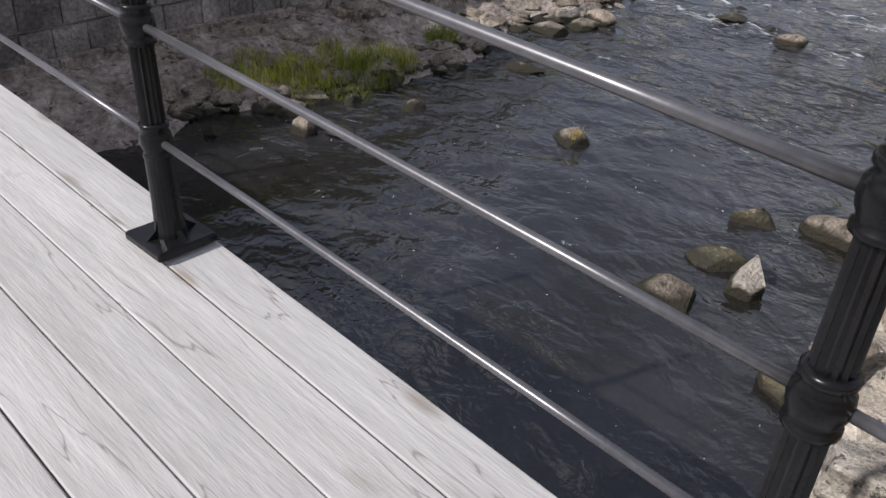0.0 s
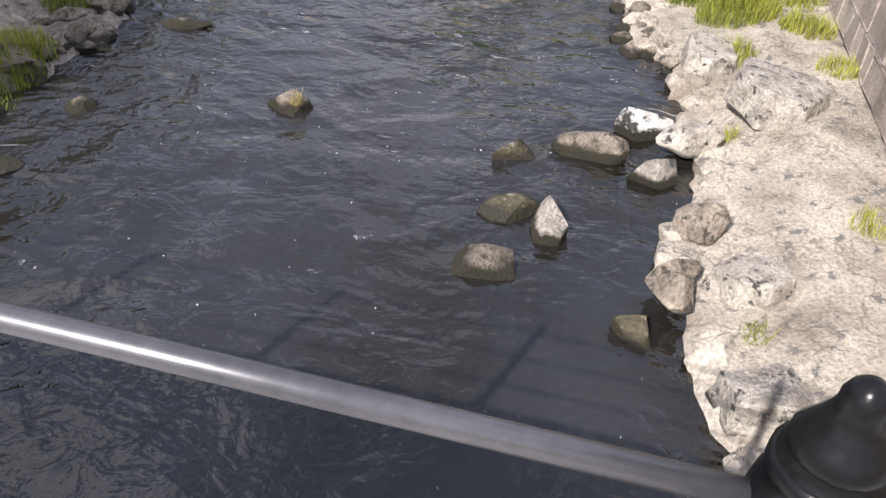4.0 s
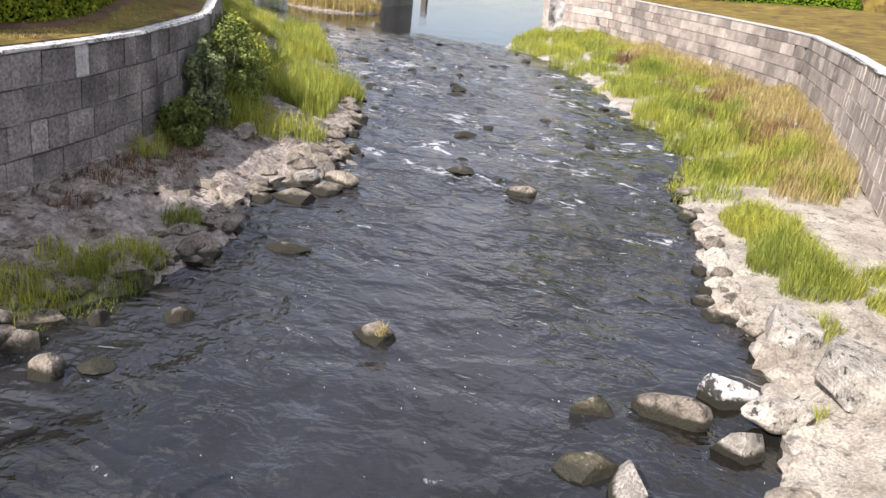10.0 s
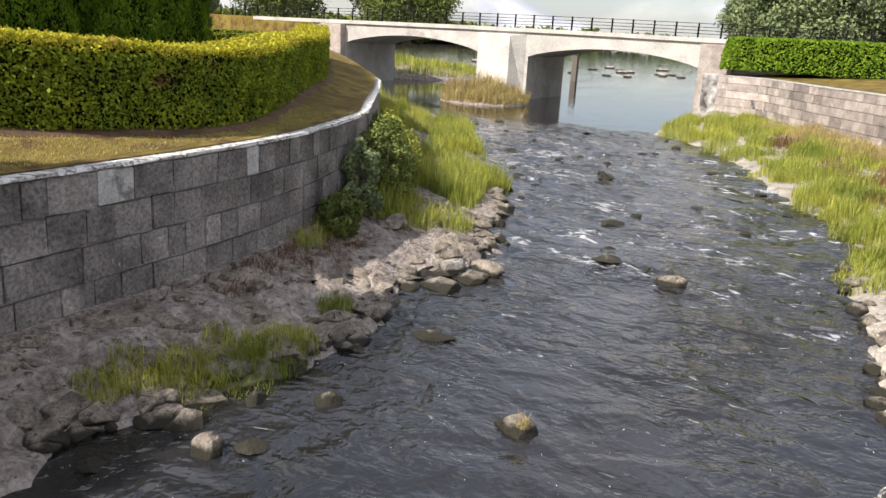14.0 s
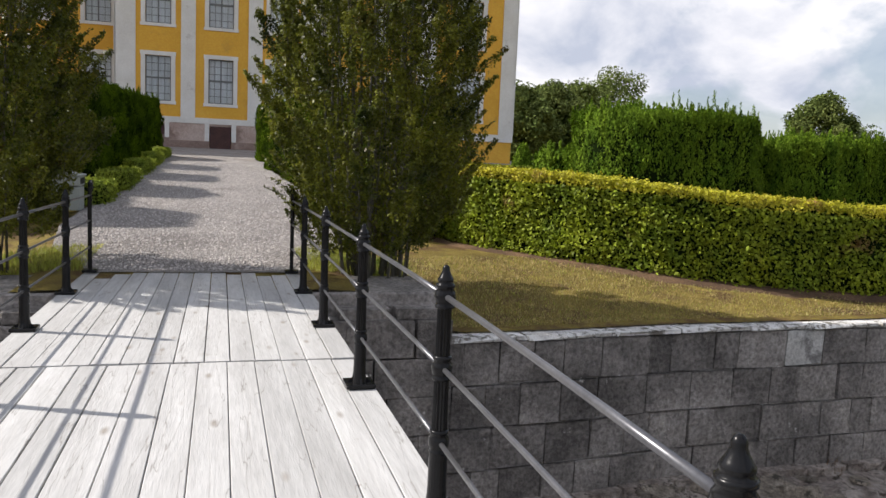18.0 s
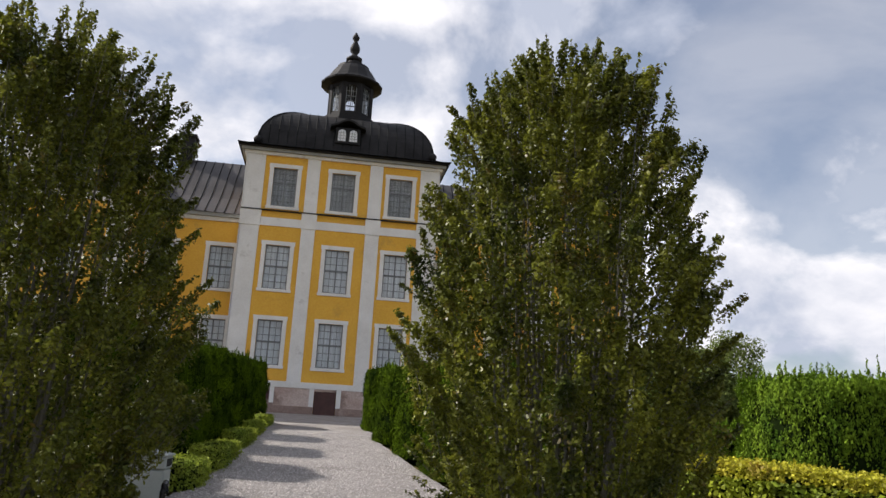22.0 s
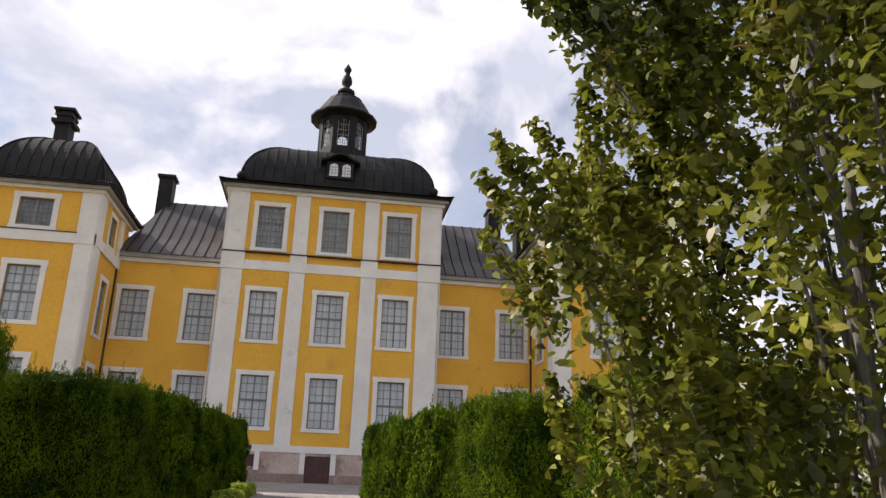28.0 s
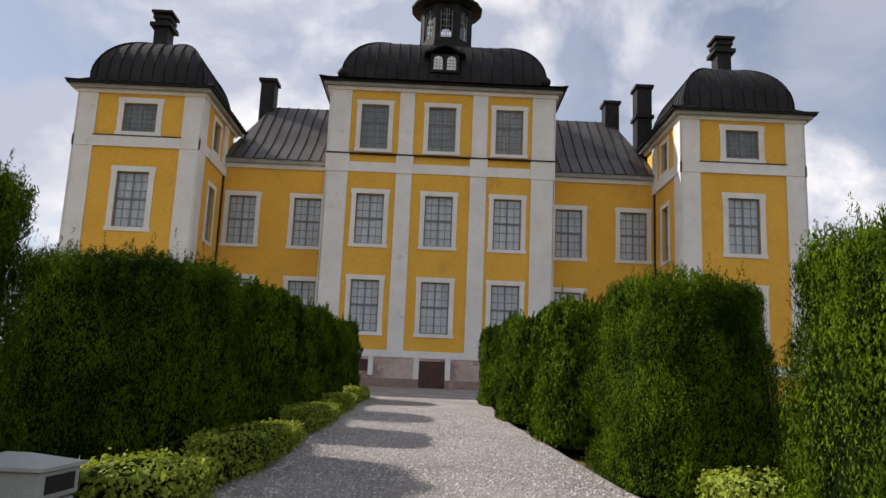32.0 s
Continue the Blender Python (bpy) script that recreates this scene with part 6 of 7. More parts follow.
# door and cellar windows
pd = part("palace_door", cube(CX - 0.7, CX + 0.71, CY + 0.05, CY + 0.15, 1.8, 3.36), DOOR, pal, "dark brown plank door")
for k in range(5):
    part("plank", cube(CX - 0.68 + 0.277 * k, CX - 0.42 + 0.277 * k, CY + 0.03, CY + 0.05, 1.86, 3.33, 0.006), DOOR, pd)
for u in (-1.02, 0.73):
    band(front(CY - 0.05), CX + u, CX + u + 0.3, 2.35, 3.51, 0.03, WHITE, "door_jamb")
for u in (-4.6, 3.55):
    part("cellar_hatch", cube(CX + u, CX + u + 1.05, CY + 0.08, CY + 0.14, 2.7, 3.35), DOOR, pal, "brown cellar shutter")
    band(front(CY - 0.05), CX + u + (1.05 if u < 0 else -0.28), CX + u + (1.33 if u < 0 else 0), 2.5, 3.51, 0.03, WHITE, "hatch_jamb")

# wings
WY = 58.1
G = front(WY)
for s in (-1, 1):
    u0, u1 = sorted((CX + s * 6.6, CX + s * 13.3))
    xs_ = (CX + s * 7.85, CX + s * 11.75)
    rows2 = ((4.68, 8.08), (9.7, 13.1))
    wall_panel("wing_wall", u0, u1, 1.5, 15.0, [hole(x, a, b, 2.15) for x in xs_ for a, b in rows2], G, 0.5, OCHRE)
    for x in xs_:
        for a, b in rows2:
            window(G, x, a, b, 2.15, 4, 6, CURTAIN, transom=0.52)
    band(G, u0, u1, 14.55, 14.8, 0.15, WHITE, "cornice")
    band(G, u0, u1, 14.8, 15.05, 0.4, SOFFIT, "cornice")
    bm = tube(bmesh.new(), [(CX + s * 13.0, WY - 0.25, 15.0), (CX + s * 13.0, WY - 0.25, 2.0)], 0.1, 8)
    part("downpipe", bm, ROOF, pal, "dark metal downpipe")


def loft(name, cx, cy, hx, hy, prof, material, seams=0.0):
    """A domed roof: rectangles that shrink by inset while they rise, with standing seams."""
    bm = bmesh.new()
    rings = []
    for inset, z in prof:
        ax, ay = max(0.05, hx - inset), max(0.05, hy - inset)
        rings.append([bm.verts.new((cx + a * ax, cy + b * ay, z)) for a, b in ((-1, -1), (1, -1), (1, 1), (-1, 1))])
    for a, b in zip(rings, rings[1:]):
        for k in range(4):
            bm.faces.new((a[k], a[(k + 1) % 4], b[(k + 1) % 4], b[k]))
    bm.faces.new(rings[-1])
    ob = part(name, bm, material, pal, "dark sheet-metal dome with standing seams")
    if seams:
        bm = bmesh.new()
        for axis, half, other in ((0, hx, hy), (1, hy, hx)):
            n = int(2 * half / seams)
            for k in range(1, n):
                u = -half + 2 * half * k / n
                for sgn in (-1, 1):
                    pts = []
                    for inset, z in prof[:-3]:
                        if inset > half - abs(u) + 0.02:
                            break
                        v = sgn * (other - inset + 0.015)
                        pts.append((cx + u, cy + v, z + 0.015) if axis == 0 else (cx + v, cy + u, z + 0.015))
                    if len(pts) > 1:
                        tube(bm, pts, 0.028, 4)
        for k in range(4):
            a, b = ((-1, -1), (1, -1), (1, 1), (-1, 1))[k]
            tube(bm, [(cx + a * (hx - i), cy + b * (hy - i), z + 0.02) for i, z in prof[:-2] if i < min(hx, hy)], 0.05, 5)
        tagged(part("standing_seams", bm, SEAM, ob), kind="stuff")
    return ob


def dome_profile(z0, z1, over, reach, n=14):
    """Eave flare, then a full round curve up to the crown."""
    pr = [(0.0, z0), (over * 0.55, z0 + 0.16), (over, z0 + 0.42)]
    for k in range(1, n + 1):
        s_ = math.cos(math.pi / 2 * k / n)
        pr.append((over + reach * (1 - s_), z0 + 0.42 + (z1 - z0 - 0.42) * (1 - s_ ** 2.0) ** (1 / 2.0)))
    return pr


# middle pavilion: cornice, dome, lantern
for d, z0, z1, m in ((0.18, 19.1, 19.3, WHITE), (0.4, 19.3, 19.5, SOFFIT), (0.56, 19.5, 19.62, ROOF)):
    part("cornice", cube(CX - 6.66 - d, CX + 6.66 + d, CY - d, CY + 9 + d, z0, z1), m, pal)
DCX, DCY = CX, CY + 4.4
dome = loft("dome", DCX, DCY, 7.3, 5.2, [(i, z) for i, z in dome_profile(19.62, 23.75, 1.1, 3.95)], ROOF, 0.62)
for s in (-1, 1):
    for y in (CY - 0.35, CY + 9.2):
        bm = bmesh.new()
        bmesh.ops.create_icosphere(bm, subdivisions=2, radius=0.3)
        bmesh.ops.translate(bm, verts=bm.verts, vec=(CX + s * 6.1, y + 0.45, 20.2))
        part("corner_ball", bm, ROOF, pal, smooth=True)
lan = thing("lantern", "dark octagonal roof lantern with arched windows and a turned finial", "roof lantern", at=(DCX, DCY, 23.33))
lan.parent = None
bm = bmesh.new()
lathe(bm, [(2.1, 22.63), (2.1, 23.48), (1.95, 23.53), (1.95, 23.88), (1.8, 23.93)], 8, (DCX, DCY, 0), turn=math.pi / 8)
part("drum_base", bm, ROOF, lan)
LR = 1.72
for k in range(8):
    a = math.pi / 8 + k * math.pi / 4
    b = a + math.pi / 4
    p, q = Vector((DCX + LR * math.cos(a), DCY + LR * math.sin(a), 0)), Vector((DCX + LR * math.cos(b), DCY + LR * math.sin(b), 0))
    d = (q - p).normalized()
    n0 = Vector((d.y, -d.x, 0))
    L = (q - p).length

    def pl(u, dd, z, p=p, d=d, n0=n0):
        return tuple(p + d * u - n0 * dd + Vector((0, 0, z)))

    bm = bmesh.new()
    frame_box(bm, pl, -0.06, 0.27, 23.93, 26.48, -0.06, 0.16)
    frame_box(bm, pl, L - 0.27, L + 0.06, 23.93, 26.48, -0.06, 0.16)
    frame_box(bm, pl, 0.27, L - 0.27, 23.93, 24.15, -0.02, 0.14)
    frame_box(bm, pl, 0.27, L - 0.27, 26.23, 26.48, -0.02, 0.14)
    for j in range(6):
        x0, x1 = 0.27 + (L - 0.54) * j / 6, 0.27 + (L - 0.54) * (j + 1) / 6
        t = abs((j + 0.5) / 3 - 1)
        frame_box(bm, pl, x0, x1, 25.83 + 0.4 * math.sqrt(max(0, 1 - t * t)), 26.23, 0.0, 0.12)
    face = part("lantern_side", bm, ROOF, lan)
    bm = bmesh.new()
    for u in (0.27, L / 2 - 0.03, L - 0.33):
        frame_box(bm, pl, u, u + 0.06, 24.15, 26.18, 0.04, 0.09)
    for j in range(1, 5):
        z = 24.15 + 2.0 * j / 5
        frame_box(bm, pl, 0.27, L - 0.27, z - 0.02, z + 0.02, 0.05, 0.08)
    for u in (0.5, L - 0.5):
        frame_box(bm, pl, u - 0.015, u + 0.015, 24.15, 26.18, 0.05, 0.08)
    part("window_frame", bm, GREYWOOD, face)
bm = bmesh.new()
lathe(bm, [(1.85, 26.45), (2.1, 26.55), (2.36, 26.62), (2.38, 26.74), (2.22, 26.84), (2.02, 27.05), (1.82, 27.35), (1.55, 27.8), (1.3, 28.12), (1.24, 28.16), (1.22, 28.3), (0.8, 28.36), (0.66, 28.5), (0.56, 28.72), (0.34, 28.95)], 16, (DCX, DCY, 0), turn=math.pi / 16)
part("lantern_roof", bm, ROOF, lan)
bm = bmesh.new()
lathe(bm, [(0.45, 28.8), (0.62, 28.88), (0.62, 29.08), (0.42, 29.2), (0.26, 29.36), (0.2, 29.5), (0.36, 29.68), (0.39, 29.95), (0.33, 30.2), (0.19, 30.42), (0.15, 30.6), (0.26, 30.76), (0.28, 30.92), (0.16, 31.1), (0.1, 31.24), (0.03, 31.34)], 14, (DCX, DCY, 0))
part("finial", bm, ROOF, lan, smooth=True)
# dormer
dm = bmesh.new()
box(dm, CX - 0.85, CX + 0.85, CY + 0.2, CY + 3, 20.6, 21.75)
part("dormer", dm, ROOF, pal, "small dark dormer with two arched windows")
bm = bmesh.new()
pts = [(-1.25, 21.7), (-0.8, 21.85), (-0.4, 22.12), (0, 22.25), (0.4, 22.12), (0.8, 21.85), (1.25, 21.7)]
top = [[bm.verts.new((CX + x, y, z + 0.14)) for x, z in pts] for y in (CY + 0.0, CY + 3)]
low = [[bm.verts.new((CX + x, y, z)) for x, z in pts] for y in (CY + 0.0, CY + 3)]
for k in range(6):
    bm.faces.new((top[0][k], top[0][k + 1], top[1][k + 1], top[1][k]))
    bm.faces.new((low[0][k], low[1][k], low[1][k + 1], low[0][k + 1]))
    bm.faces.new((top[0][k + 1], top[0][k], low[0][k], low[0][k + 1]))
part("dormer_roof", bm, ROOF, pal)
for s in (-1, 1):
    bm = bmesh.new()
    arch = [bm.verts.new((CX + s * 0.4 + 0.27 * math.cos(a), CY + 0.17, 21.35 + 0.27 * math.sin(a))) for a in np.linspace(0, math.pi, 9)] + [bm.verts.new((CX + s * 0.4 - 0.27, CY + 0.17, 20.75)), bm.verts.new((CX + s * 0.4 + 0.27, CY + 0.17, 20.75))]
    bm.faces.new(arch[::-1])
    pn = part("dormer_pane", bm, CURTAIN, pal)
    bm = bmesh.new()
    for u in (-0.09, 0.09):
        frame_box(bm, front(CY + 0.14), CX + s * 0.4 + u - 0.012, CX + s * 0.4 + u + 0.012, 20.75, 21.58, 0, 0.02)
    for z in (20.95, 21.15, 21.35):
        frame_box(bm, front(CY + 0.14), CX + s * 0.4 - 0.27, CX + s * 0.4 + 0.27, z - 0.012, z + 0.012, 0, 0.02)
    part("window_bars", bm, GREYWOOD, pn)

# wing roofs with hips at their outer ends
bm = bmesh.new()
e = [bm.verts.new(p) for p in ((CX - 14.6, WY - 0.5, 15.05), (CX + 14.6, WY - 0.5, 15.05), (CX + 14.6, WY + 11.5, 15.05), (CX - 14.6, WY + 11.5, 15.05))]
mid_ = [bm.verts.new(p) for p in ((CX - 12.9, WY + 1.5, 16.6), (CX + 12.9, WY + 1.5, 16.6), (CX + 12.9, WY + 9.5, 16.6), (CX - 12.9, WY + 9.5, 16.6))]
rd = [bm.verts.new(p) for p in ((CX - 11.7, WY + 5.5, 20.5), (CX + 11.7, WY + 5.5, 20.5))]
for k in range(4):
    bm.faces.new((e[k], e[(k + 1) % 4], mid_[(k + 1) % 4], mid_[k]))
bm.faces.new((mid_[0], mid_[1], rd[1], rd[0]))
bm.faces.new((mid_[1], mid_[2], rd[1]))
bm.faces.new((mid_[2], mid_[3], rd[0], rd[1]))
bm.faces.new((mid_[3], mid_[0], rd[0]))
wr = part("wing_roof", bm, WING_ROOF, pal, "dark sheet-metal hip roof with standing seams")
bm = bmesh.new()
for k in range(-21, 22):
    x = CX + k * 0.66
    if abs(k * 0.66) < 6.7:
        continue
    f = min(1.0, (12.9 - abs(k * 0.66)) / 1.2)
    pts = [(x, WY - 0.5, 15.08), (x, WY + 1.5, 16.63)]
    if f > 0:
        pts.append((x, WY + 1.5 + 4.0 * f, 16.63 + 3.9 * f))
    tube(bm, pts, 0.035, 4)
tagged(part("standing_seams", bm, SEAM, wr), kind="stuff")


def chimney(x, y, z0, z1, wdt, label, steps):
    bm = bmesh.new()
    box(bm, x - wdt / 2, x + wdt / 2, y - wdt * 0.6, y + wdt * 0.6, z0, z1 - 0.1)
    for dz, o, h in steps:
        box(bm, x - wdt / 2 - o, x + wdt / 2 + o, y - wdt * 0.6 - o, y + wdt * 0.6 + o, z1 - dz, z1 - dz + h)
    part("chimney", bm, ROOF, pal, label)


chimney(CX - 12.0, WY + 5.5, 17.5, 22.4, 0.95, "dark metal-clad chimney", ((0.25, 0.14, 0.2),))
chimney(CX + 11.6, WY + 5.5, 17.5, 21.9, 0.95, "dark metal-clad chimney", ((0.25, 0.12, 0.2),))
chimney(CX + 13.0, WY + 2.5, 15.5, 21.9, 0.95, "tall dark chimney", ((0.25, 0.12, 0.2), (2.3, 0.12, 0.2)))

# corner towers
TY = 52.84
for s in (-1, 1):
    tc_ = CX + s * 16.33
    u0, u1 = tc_ - 3.33, tc_ + 3.33
    T = front(TY)
    rows3 = ((4.4, 7.9), (9.33, 12.87), (14.56, 16.7))
    hs = [hole(tc_, a, b, 2.3 if k < 2 else 2.4) for k, (a, b) in enumerate(rows3)]
    wall_panel("tower_wall", u0, u1, 1.5, 16.95, hs, T, 0.45, OCHRE)
    for k, (a, b) in enumerate(rows3):
        window(T, tc_, a, b, 2.3 if k < 2 else 2.4, 4 if k < 2 else 6, 6, CURTAIN if k < 2 else SHUTTER, transom=0.52 if k < 2 else 0, border=0.3)
    band(T, u0 - 0.1, u1 + 0.1, 13.92, 14.5, 0.12)
    band(T, u0 + 0.95, u1 - 0.95, 14.5, 14.55, 0.16, ROOF, "sheet_metal_ledge")
    band(T, u0 - 0.06, u1 + 0.06, 3.2, 3.7, 0.1)
    for a, b in ((u0 - 0.02, u0 + 1.0), (u1 - 1.0, u1 + 0.02)):
        pilaster(T, a, b, 3.7, 13.92)
        pilaster(T, a, b, 14.5, 16.95)
    for q in (-1, 1):
        S = inner_side(tc_ + q * 3.33, q)
        side_rows = ((4.4, 7.9), (9.33, 12.87), (14.56, 16.7)) if q == -s else ()
        wall_panel("tower_side", TY + 0.45, TY + 6.6, 1.5, 16.95, [hole(TY + 3.0, a, b, 1.7, 0.25) for a, b in side_rows], S, 0.44, OCHRE)
        for k, (a, b) in enumerate(side_rows):
            window(S, TY + 3.0, a, b, 1.7, 4, 6, CURTAIN if k < 2 else SHUTTER, border=0.25, transom=0.52 if k < 2 else 0)
        pilaster(S, TY - 0.09, TY + 1.0, 3.7, 13.92)
        pilaster(S, TY - 0.09, TY + 1.0, 14.5, 16.95)
        pilaster(S, TY + 4.45, TY + 5.25, 14.5, 16.95)
        band(S, TY - 0.12, TY + 5.25, 13.92, 14.5, 0.12)
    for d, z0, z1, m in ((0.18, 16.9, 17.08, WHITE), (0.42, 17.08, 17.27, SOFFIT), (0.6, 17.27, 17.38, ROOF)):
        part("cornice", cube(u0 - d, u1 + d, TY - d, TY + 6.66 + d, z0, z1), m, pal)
    loft("tower_dome", tc_, TY + 3.33, 3.98, 3.98, dome_profile(17.38, 21.1, 0.9, 3.03), ROOF, 0.6)
    chimney(tc_ + (0.25 if s > 0 else -0.5), TY + 3.33, 20.6, 23.4, 0.82, "dark stepped chimney on the tower dome", ((1.15, 0.22, 0.22), (0.65, 0.1, 0.2), (0.3, 0.2, 0.15)))
part("rear_block", cube(CX - 18, CX + 18, WY + 0.6, WY + 11, 1.2, 14.9), OCHRE, pal)

# ---- road bridge across the river ----
BX = 66.0
rb = thing("road_bridge", "pale concrete road bridge with two flat arches and an iron railing", "bridge", at=(BX, 30, W))


def arch_face(y0, y1, rise, spring):
    return [(y0 + (y1 - y0) * k / 20, spring + rise * math.sin(math.pi * k / 20) ** 0.75) for k in range(21)]


def top_z(y):
    return 2.35 + 0.1 * math.sin((y - 8) / 40 * math.pi)


bm = bmesh.new()
ys_ = sorted({7.0, 12.0, 13.6, 28.3, 33.3, 48.0, 52.0} | {round(a, 3) for a, _ in arch_face(13.6, 28.3, 1.0, 0.05)} | {round(a, 3) for a, _ in arch_face(33.3, 48.0, 1.0, 0.2)})


def under(y):
    for a, b, h, s_ in ((13.6, 28.3, 1.0, 0.05), (33.3, 48.0, 1.0, 0.2)):
        if a < y < b:
            return s_ + h * math.sin(math.pi * (y - a) / (b - a)) ** 0.75
    return None


for a, b in zip(ys_, ys_[1:]):
    ua, ub = under((a * 0.999 + b * 0.001)), under(a * 0.001 + b * 0.999)
    za, zb = (ua, ub) if under((a + b) / 2) is not None else (-4.0, -4.0)
    v = [bm.verts.new(p) for x in (BX, BX + 9) for p in ((x, a, za), (x, b, zb), (x, b, top_z(b) - 0.35), (x, a, top_z(a) - 0.35))]
    bm.faces.new((v[3], v[2], v[1], v[0]))
    bm.faces.new(v[4:])
    bm.faces.new((v[0], v[1], v[5], v[4]))
    bm.faces.new((v[2], v[3], v[7], v[6]))
    if za == -4.0:
        bm.faces.new((v[0], v[4], v[7], v[3]))
        bm.faces.new((v[1], v[2], v[6], v[5]))
bmesh.ops.remove_doubles(bm, verts=bm.verts[:], dist=0.001)
part("arched_span", bm, CONCRETE, rb)
bm = bmesh.new()
for a, b in zip(range(0, 60, 4), range(4, 64, 4)):
    v = [bm.verts.new(p) for x in (BX - 0.22, BX + 9.2) for p in ((x, a, top_z(a) - 0.34), (x, b, top_z(b) - 0.34), (x, b, top_z(b)), (x, a, top_z(a)))]
    bm.faces.new((v[3], v[2], v[1], v[0]))
    bm.faces.new(v[4:])
    bm.faces.new((v[2], v[3], v[7], v[6]))
    bm.faces.new((v[0], v[1], v[5], v[4]))
part("deck_edge", bm, CONCRETE, rb)
bm = bmesh.new()
v = [bm.verts.new(p) for p in ((BX - 1.7, 29.4, -4.0), (BX - 1.7, 32.4, -4.0), (BX + 0.1, 33.3, -4.0), (BX + 0.1, 28.4, -4.0), (BX - 0.8, 29.8, 1.75), (BX - 0.8, 32.1, 1.75), (BX + 0.1, 33.3, 1.95), (BX + 0.1, 28.4, 1.95))]
for f in ((0, 4, 5, 1), (1, 5, 6, 2), (3, 7, 4, 0), (4, 7, 6, 5)):
    bm.faces.new([v[i] for i in f])
part("cutwater", bm, CONCRETE, rb, "battered stone-faced pier nose")
for y in (12.2, 49.4):
    part("abutment", cube(BX - 0.8, BX + 0.2, y - 1.3, y + 1.3, -4.0, 1.95, 0.05), STONE_R, rb)
fence = thing("bridge_fence", "dark iron fence on the road bridge", "railing", at=(BX, 31, 2.4))
pm = None
for k in range(46):
    y = -14 + 1.75 * k
    if pm is None:
        bm = cube(-0.06, 0.06, -0.06, 0.06, 0, 1.15, 0.01)
        pm = bpy.data.meshes.new("fence_post")
        bm.to_mesh(pm)
        bm.free()
        pm.materials.append(IRON)
    o = new("fence_post", pm)
    o.parent = fence
    o.location = Vector((BX - 0.05, y, top_z(max(0, min(60, y))) - 0.02)) - fence.location
for h in (0.3, 0.55, 0.8, 1.08):
    part("fence_rail", tube(bmesh.new(), [(BX - 0.05, -14 + 4 * k, top_z(max(0, min(60, -14 + 4 * k))) + h) for k in range(20)], 0.025, 6), IRON, fence)
tagged(part("road", cube(BX - 0.2, BX + 9.2, -60, 7.0, -0.5, 2.3), LAWN), "approach embankment of the road bridge", "road", kind="structure")
tagged(part("road_north", cube(BX - 0.2, BX + 9.2, 52, 160, -0.6, 2.25), LAWN), "approach embankment of the road bridge", "road", kind="structure")
bm = bmesh.new()
box(bm, 104, 104.8, 37.4, 38.1, -4.0, -0.3)
pr = part("old_pier", bm, BEAM)
tagged(pr, "lone dark pier standing in the far water", "pier")
r = random.Random(77)
fm = bmesh.new()
for k in range(26):
    ic = bmesh.ops.create_icosphere(fm, subdivisions=2, radius=1.0)
    mt = Matrix.LocRotScale((150 + r.gauss(0, 12), 36 + r.gauss(0, 20), W - 0.1), Euler((0, 0, r.uniform(0, 3))), (r.uniform(0.4, 1.0), r.uniform(0.4, 1.6), r.uniform(0.25, 0.5)))
    for v in ic["verts"]:
        v.co = mt @ (v.co * (1 + 0.3 * noise.noise(v.co * 2 + Vector((k, 0, 0)))))
tagged(part("far_shallows", fm, PALE), "pale stones in the far shallows", "rocks", kind="stuff")

# grassy bank beyond the northern arch
fb = thing("far_bank", "grassy bank beyond the road bridge", "bank", at=(88, 58, W))
bm = bmesh.new()
lathe(bm, [(15, -0.6), (13, 0.3), (8, 1.1), (0.4, 1.5)], 28, (88, 58, W))
part("mound", bm, BANK_L, fb, smooth=True)
rts, hh = [], []
for k in range(7000):
    a, q = r.uniform(0, 6.283), 13.2 * math.sqrt(r.random())
    x, y = 88 + q * math.cos(a), 58 + q * math.sin(a)
    rts.append((x, y, W + 1.4 - 0.1 * q))
    hh.append(max(0.5, 1.2 + 1.1 * noise.noise(Vector((x * 0.35, y * 0.35, 1)))))
blades("tall_grass", rts, np.array(hh), 0.09, REED, fb, "", 0.4)

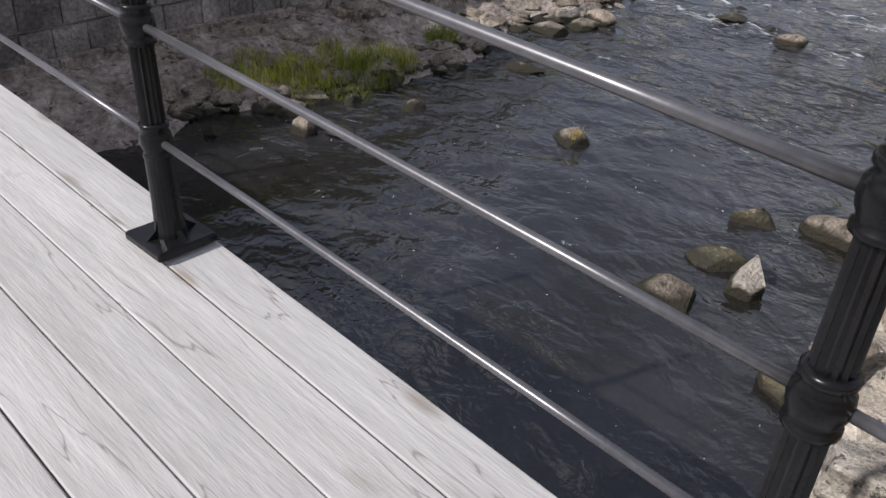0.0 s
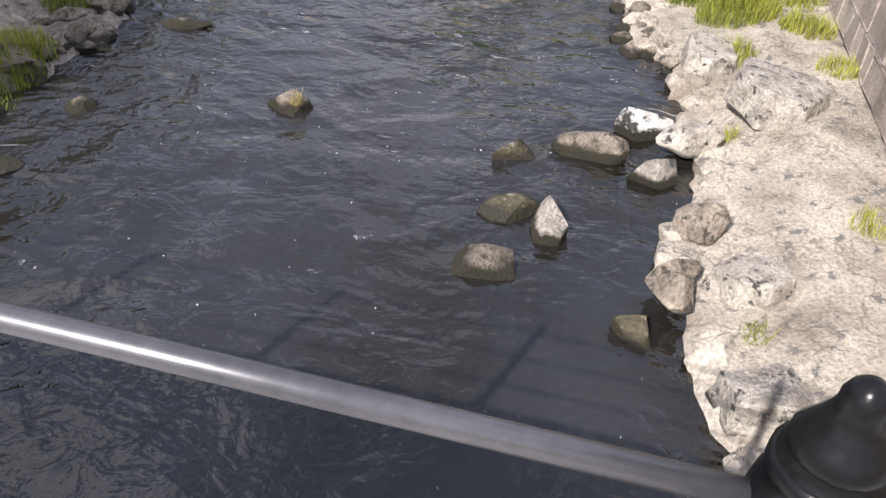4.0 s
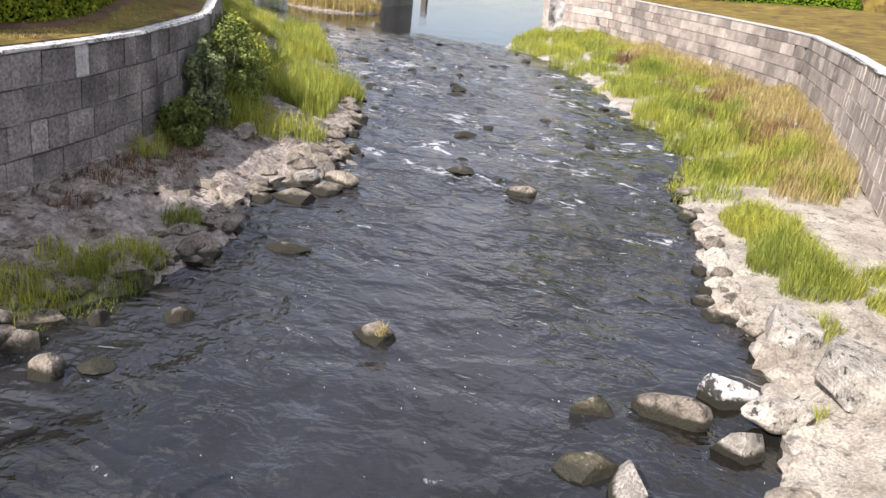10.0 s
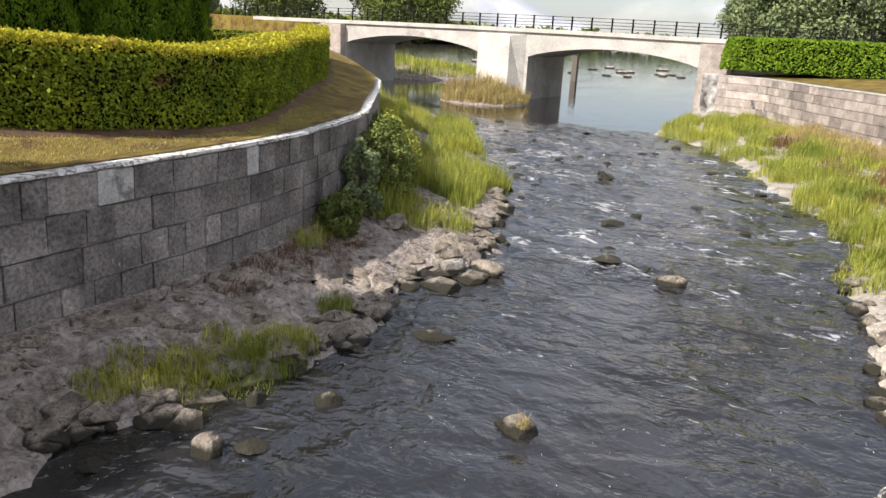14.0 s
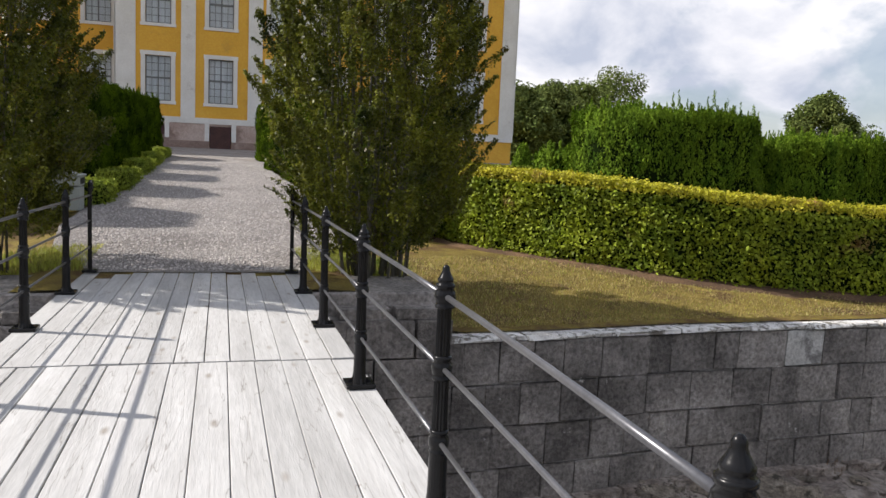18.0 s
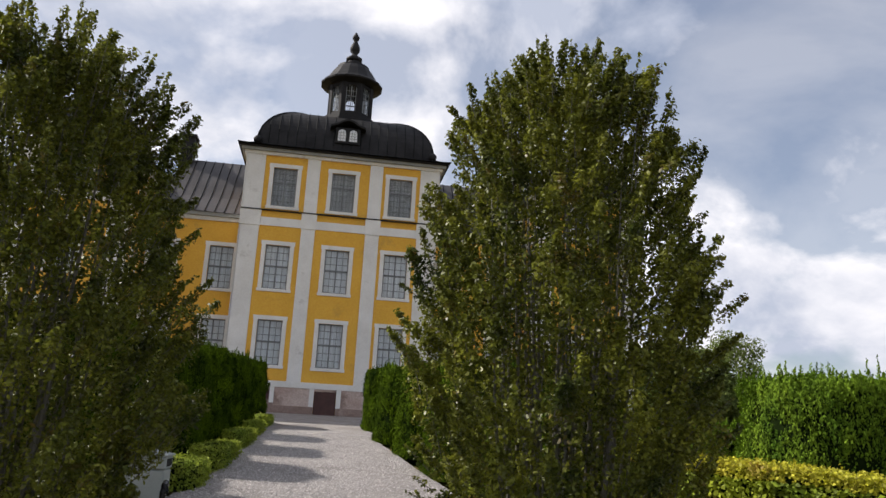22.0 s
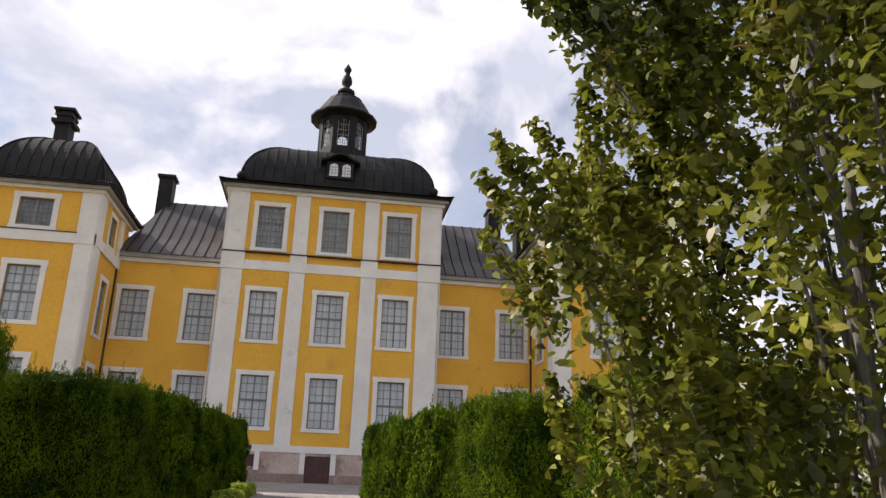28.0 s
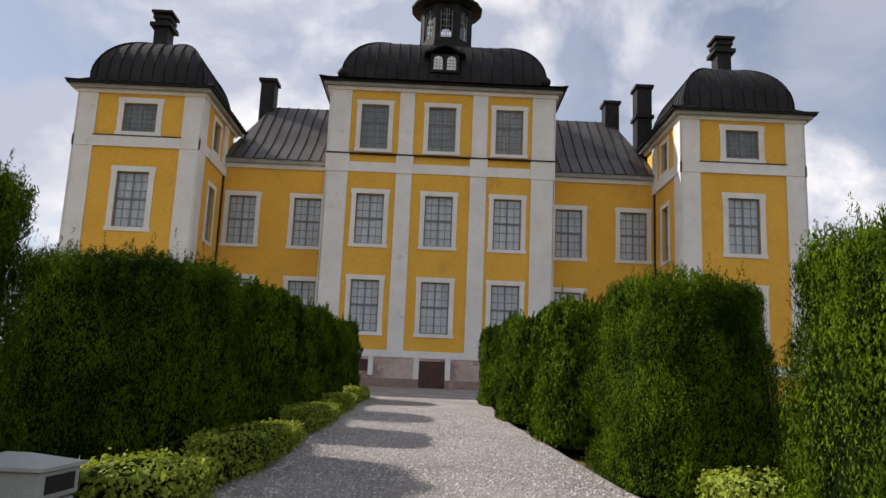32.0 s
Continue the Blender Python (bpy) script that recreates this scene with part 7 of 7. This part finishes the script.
# ---- litter bin ----
bz = path_z(18.3)
lb = thing("litter_bin", "grey-green metal litter bin with a hipped lid beside the walk", "litter bin", at=(-2.750, 18.3, bz))
part("body", cube(-3.060, -2.440, 18.0, 18.6, bz + 0.02, bz + 0.50, 0.02), BINM, lb)
part("hood", cube(-3.070, -2.430, 17.99, 18.61, bz + 0.515, bz + 0.72, 0.015), BINM, lb)
bm = bmesh.new()
box(bm, -3.100, -2.400, 17.96, 18.64, bz + 0.72, bz + 0.745)
v = [bm.verts.new(p) for p in ((-3.100, 17.96, bz + 0.746), (-2.400, 17.96, bz + 0.746), (-2.400, 18.64, bz + 0.746), (-3.100, 18.64, bz + 0.746), (-2.830, 18.3, bz + 0.82), (-2.670, 18.3, bz + 0.82))]
for f in ((0, 1, 5, 4), (1, 2, 5), (2, 3, 4, 5), (3, 0, 4)):
    bm.faces.new([v[i] for i in f])
part("lid", bm, BINM, lb)
# no hole in the hood: a near-black plate paints the opening's shade
part("slot", cube(-2.435, -2.422, 18.08, 18.52, bz + 0.56, bz + 0.68), DARK, lb, "near-black plate painted as the shade of the opening")
part("lock", lathe(bmesh.new(), [(0.015, -0.01), (0.015, 0.01)], 10, (-2.700, 17.992, bz + 0.4)), IRON, lb)

# ---- loose gravel ----
n = 36000
yy = 11.7 + 26 * RNG.uniform(0, 1, n) ** 1.1
xx = np.array([gravel_half(y, 1) + (gravel_half(y, 2) - gravel_half(y, 1)) * u for y, u in zip(yy, RNG.uniform(0.01, 0.99, n))])
s = RNG.uniform(0.008, 0.024, n)
base = np.array([[1, 0, 0], [0, 1, 0], [-1, 0, 0], [0, -1, 0], [0, 0, 0.8]], float)
ang = RNG.uniform(0, 6.28, n)
rot = np.stack([np.cos(ang), -np.sin(ang), np.sin(ang), np.cos(ang)], 1).reshape(-1, 2, 2)
pv = base[None] * s[:, None, None] * RNG.uniform(0.7, 1.4, (n, 1, 3))
pv[:, :, :2] = np.einsum("nij,nkj->nki", rot, pv[:, :, :2])
pv += np.stack([xx, yy, [path_z(y) + 0.016 - 0.026 * ss((12.3 - y) / 0.7) for y in yy]], 1)[:, None]
fc = (np.arange(n)[:, None, None] * 5 + np.array([[0, 1, 4], [1, 2, 4], [2, 3, 4], [3, 0, 4]])[None]).reshape(-1, 3)
tagged(link("loose_gravel", pmesh("loose_gravel", pv.reshape(-1, 3).tolist(), fc.tolist()), PEBBLE), "loose gravel stones on the walk", "gravel", kind="stuff")
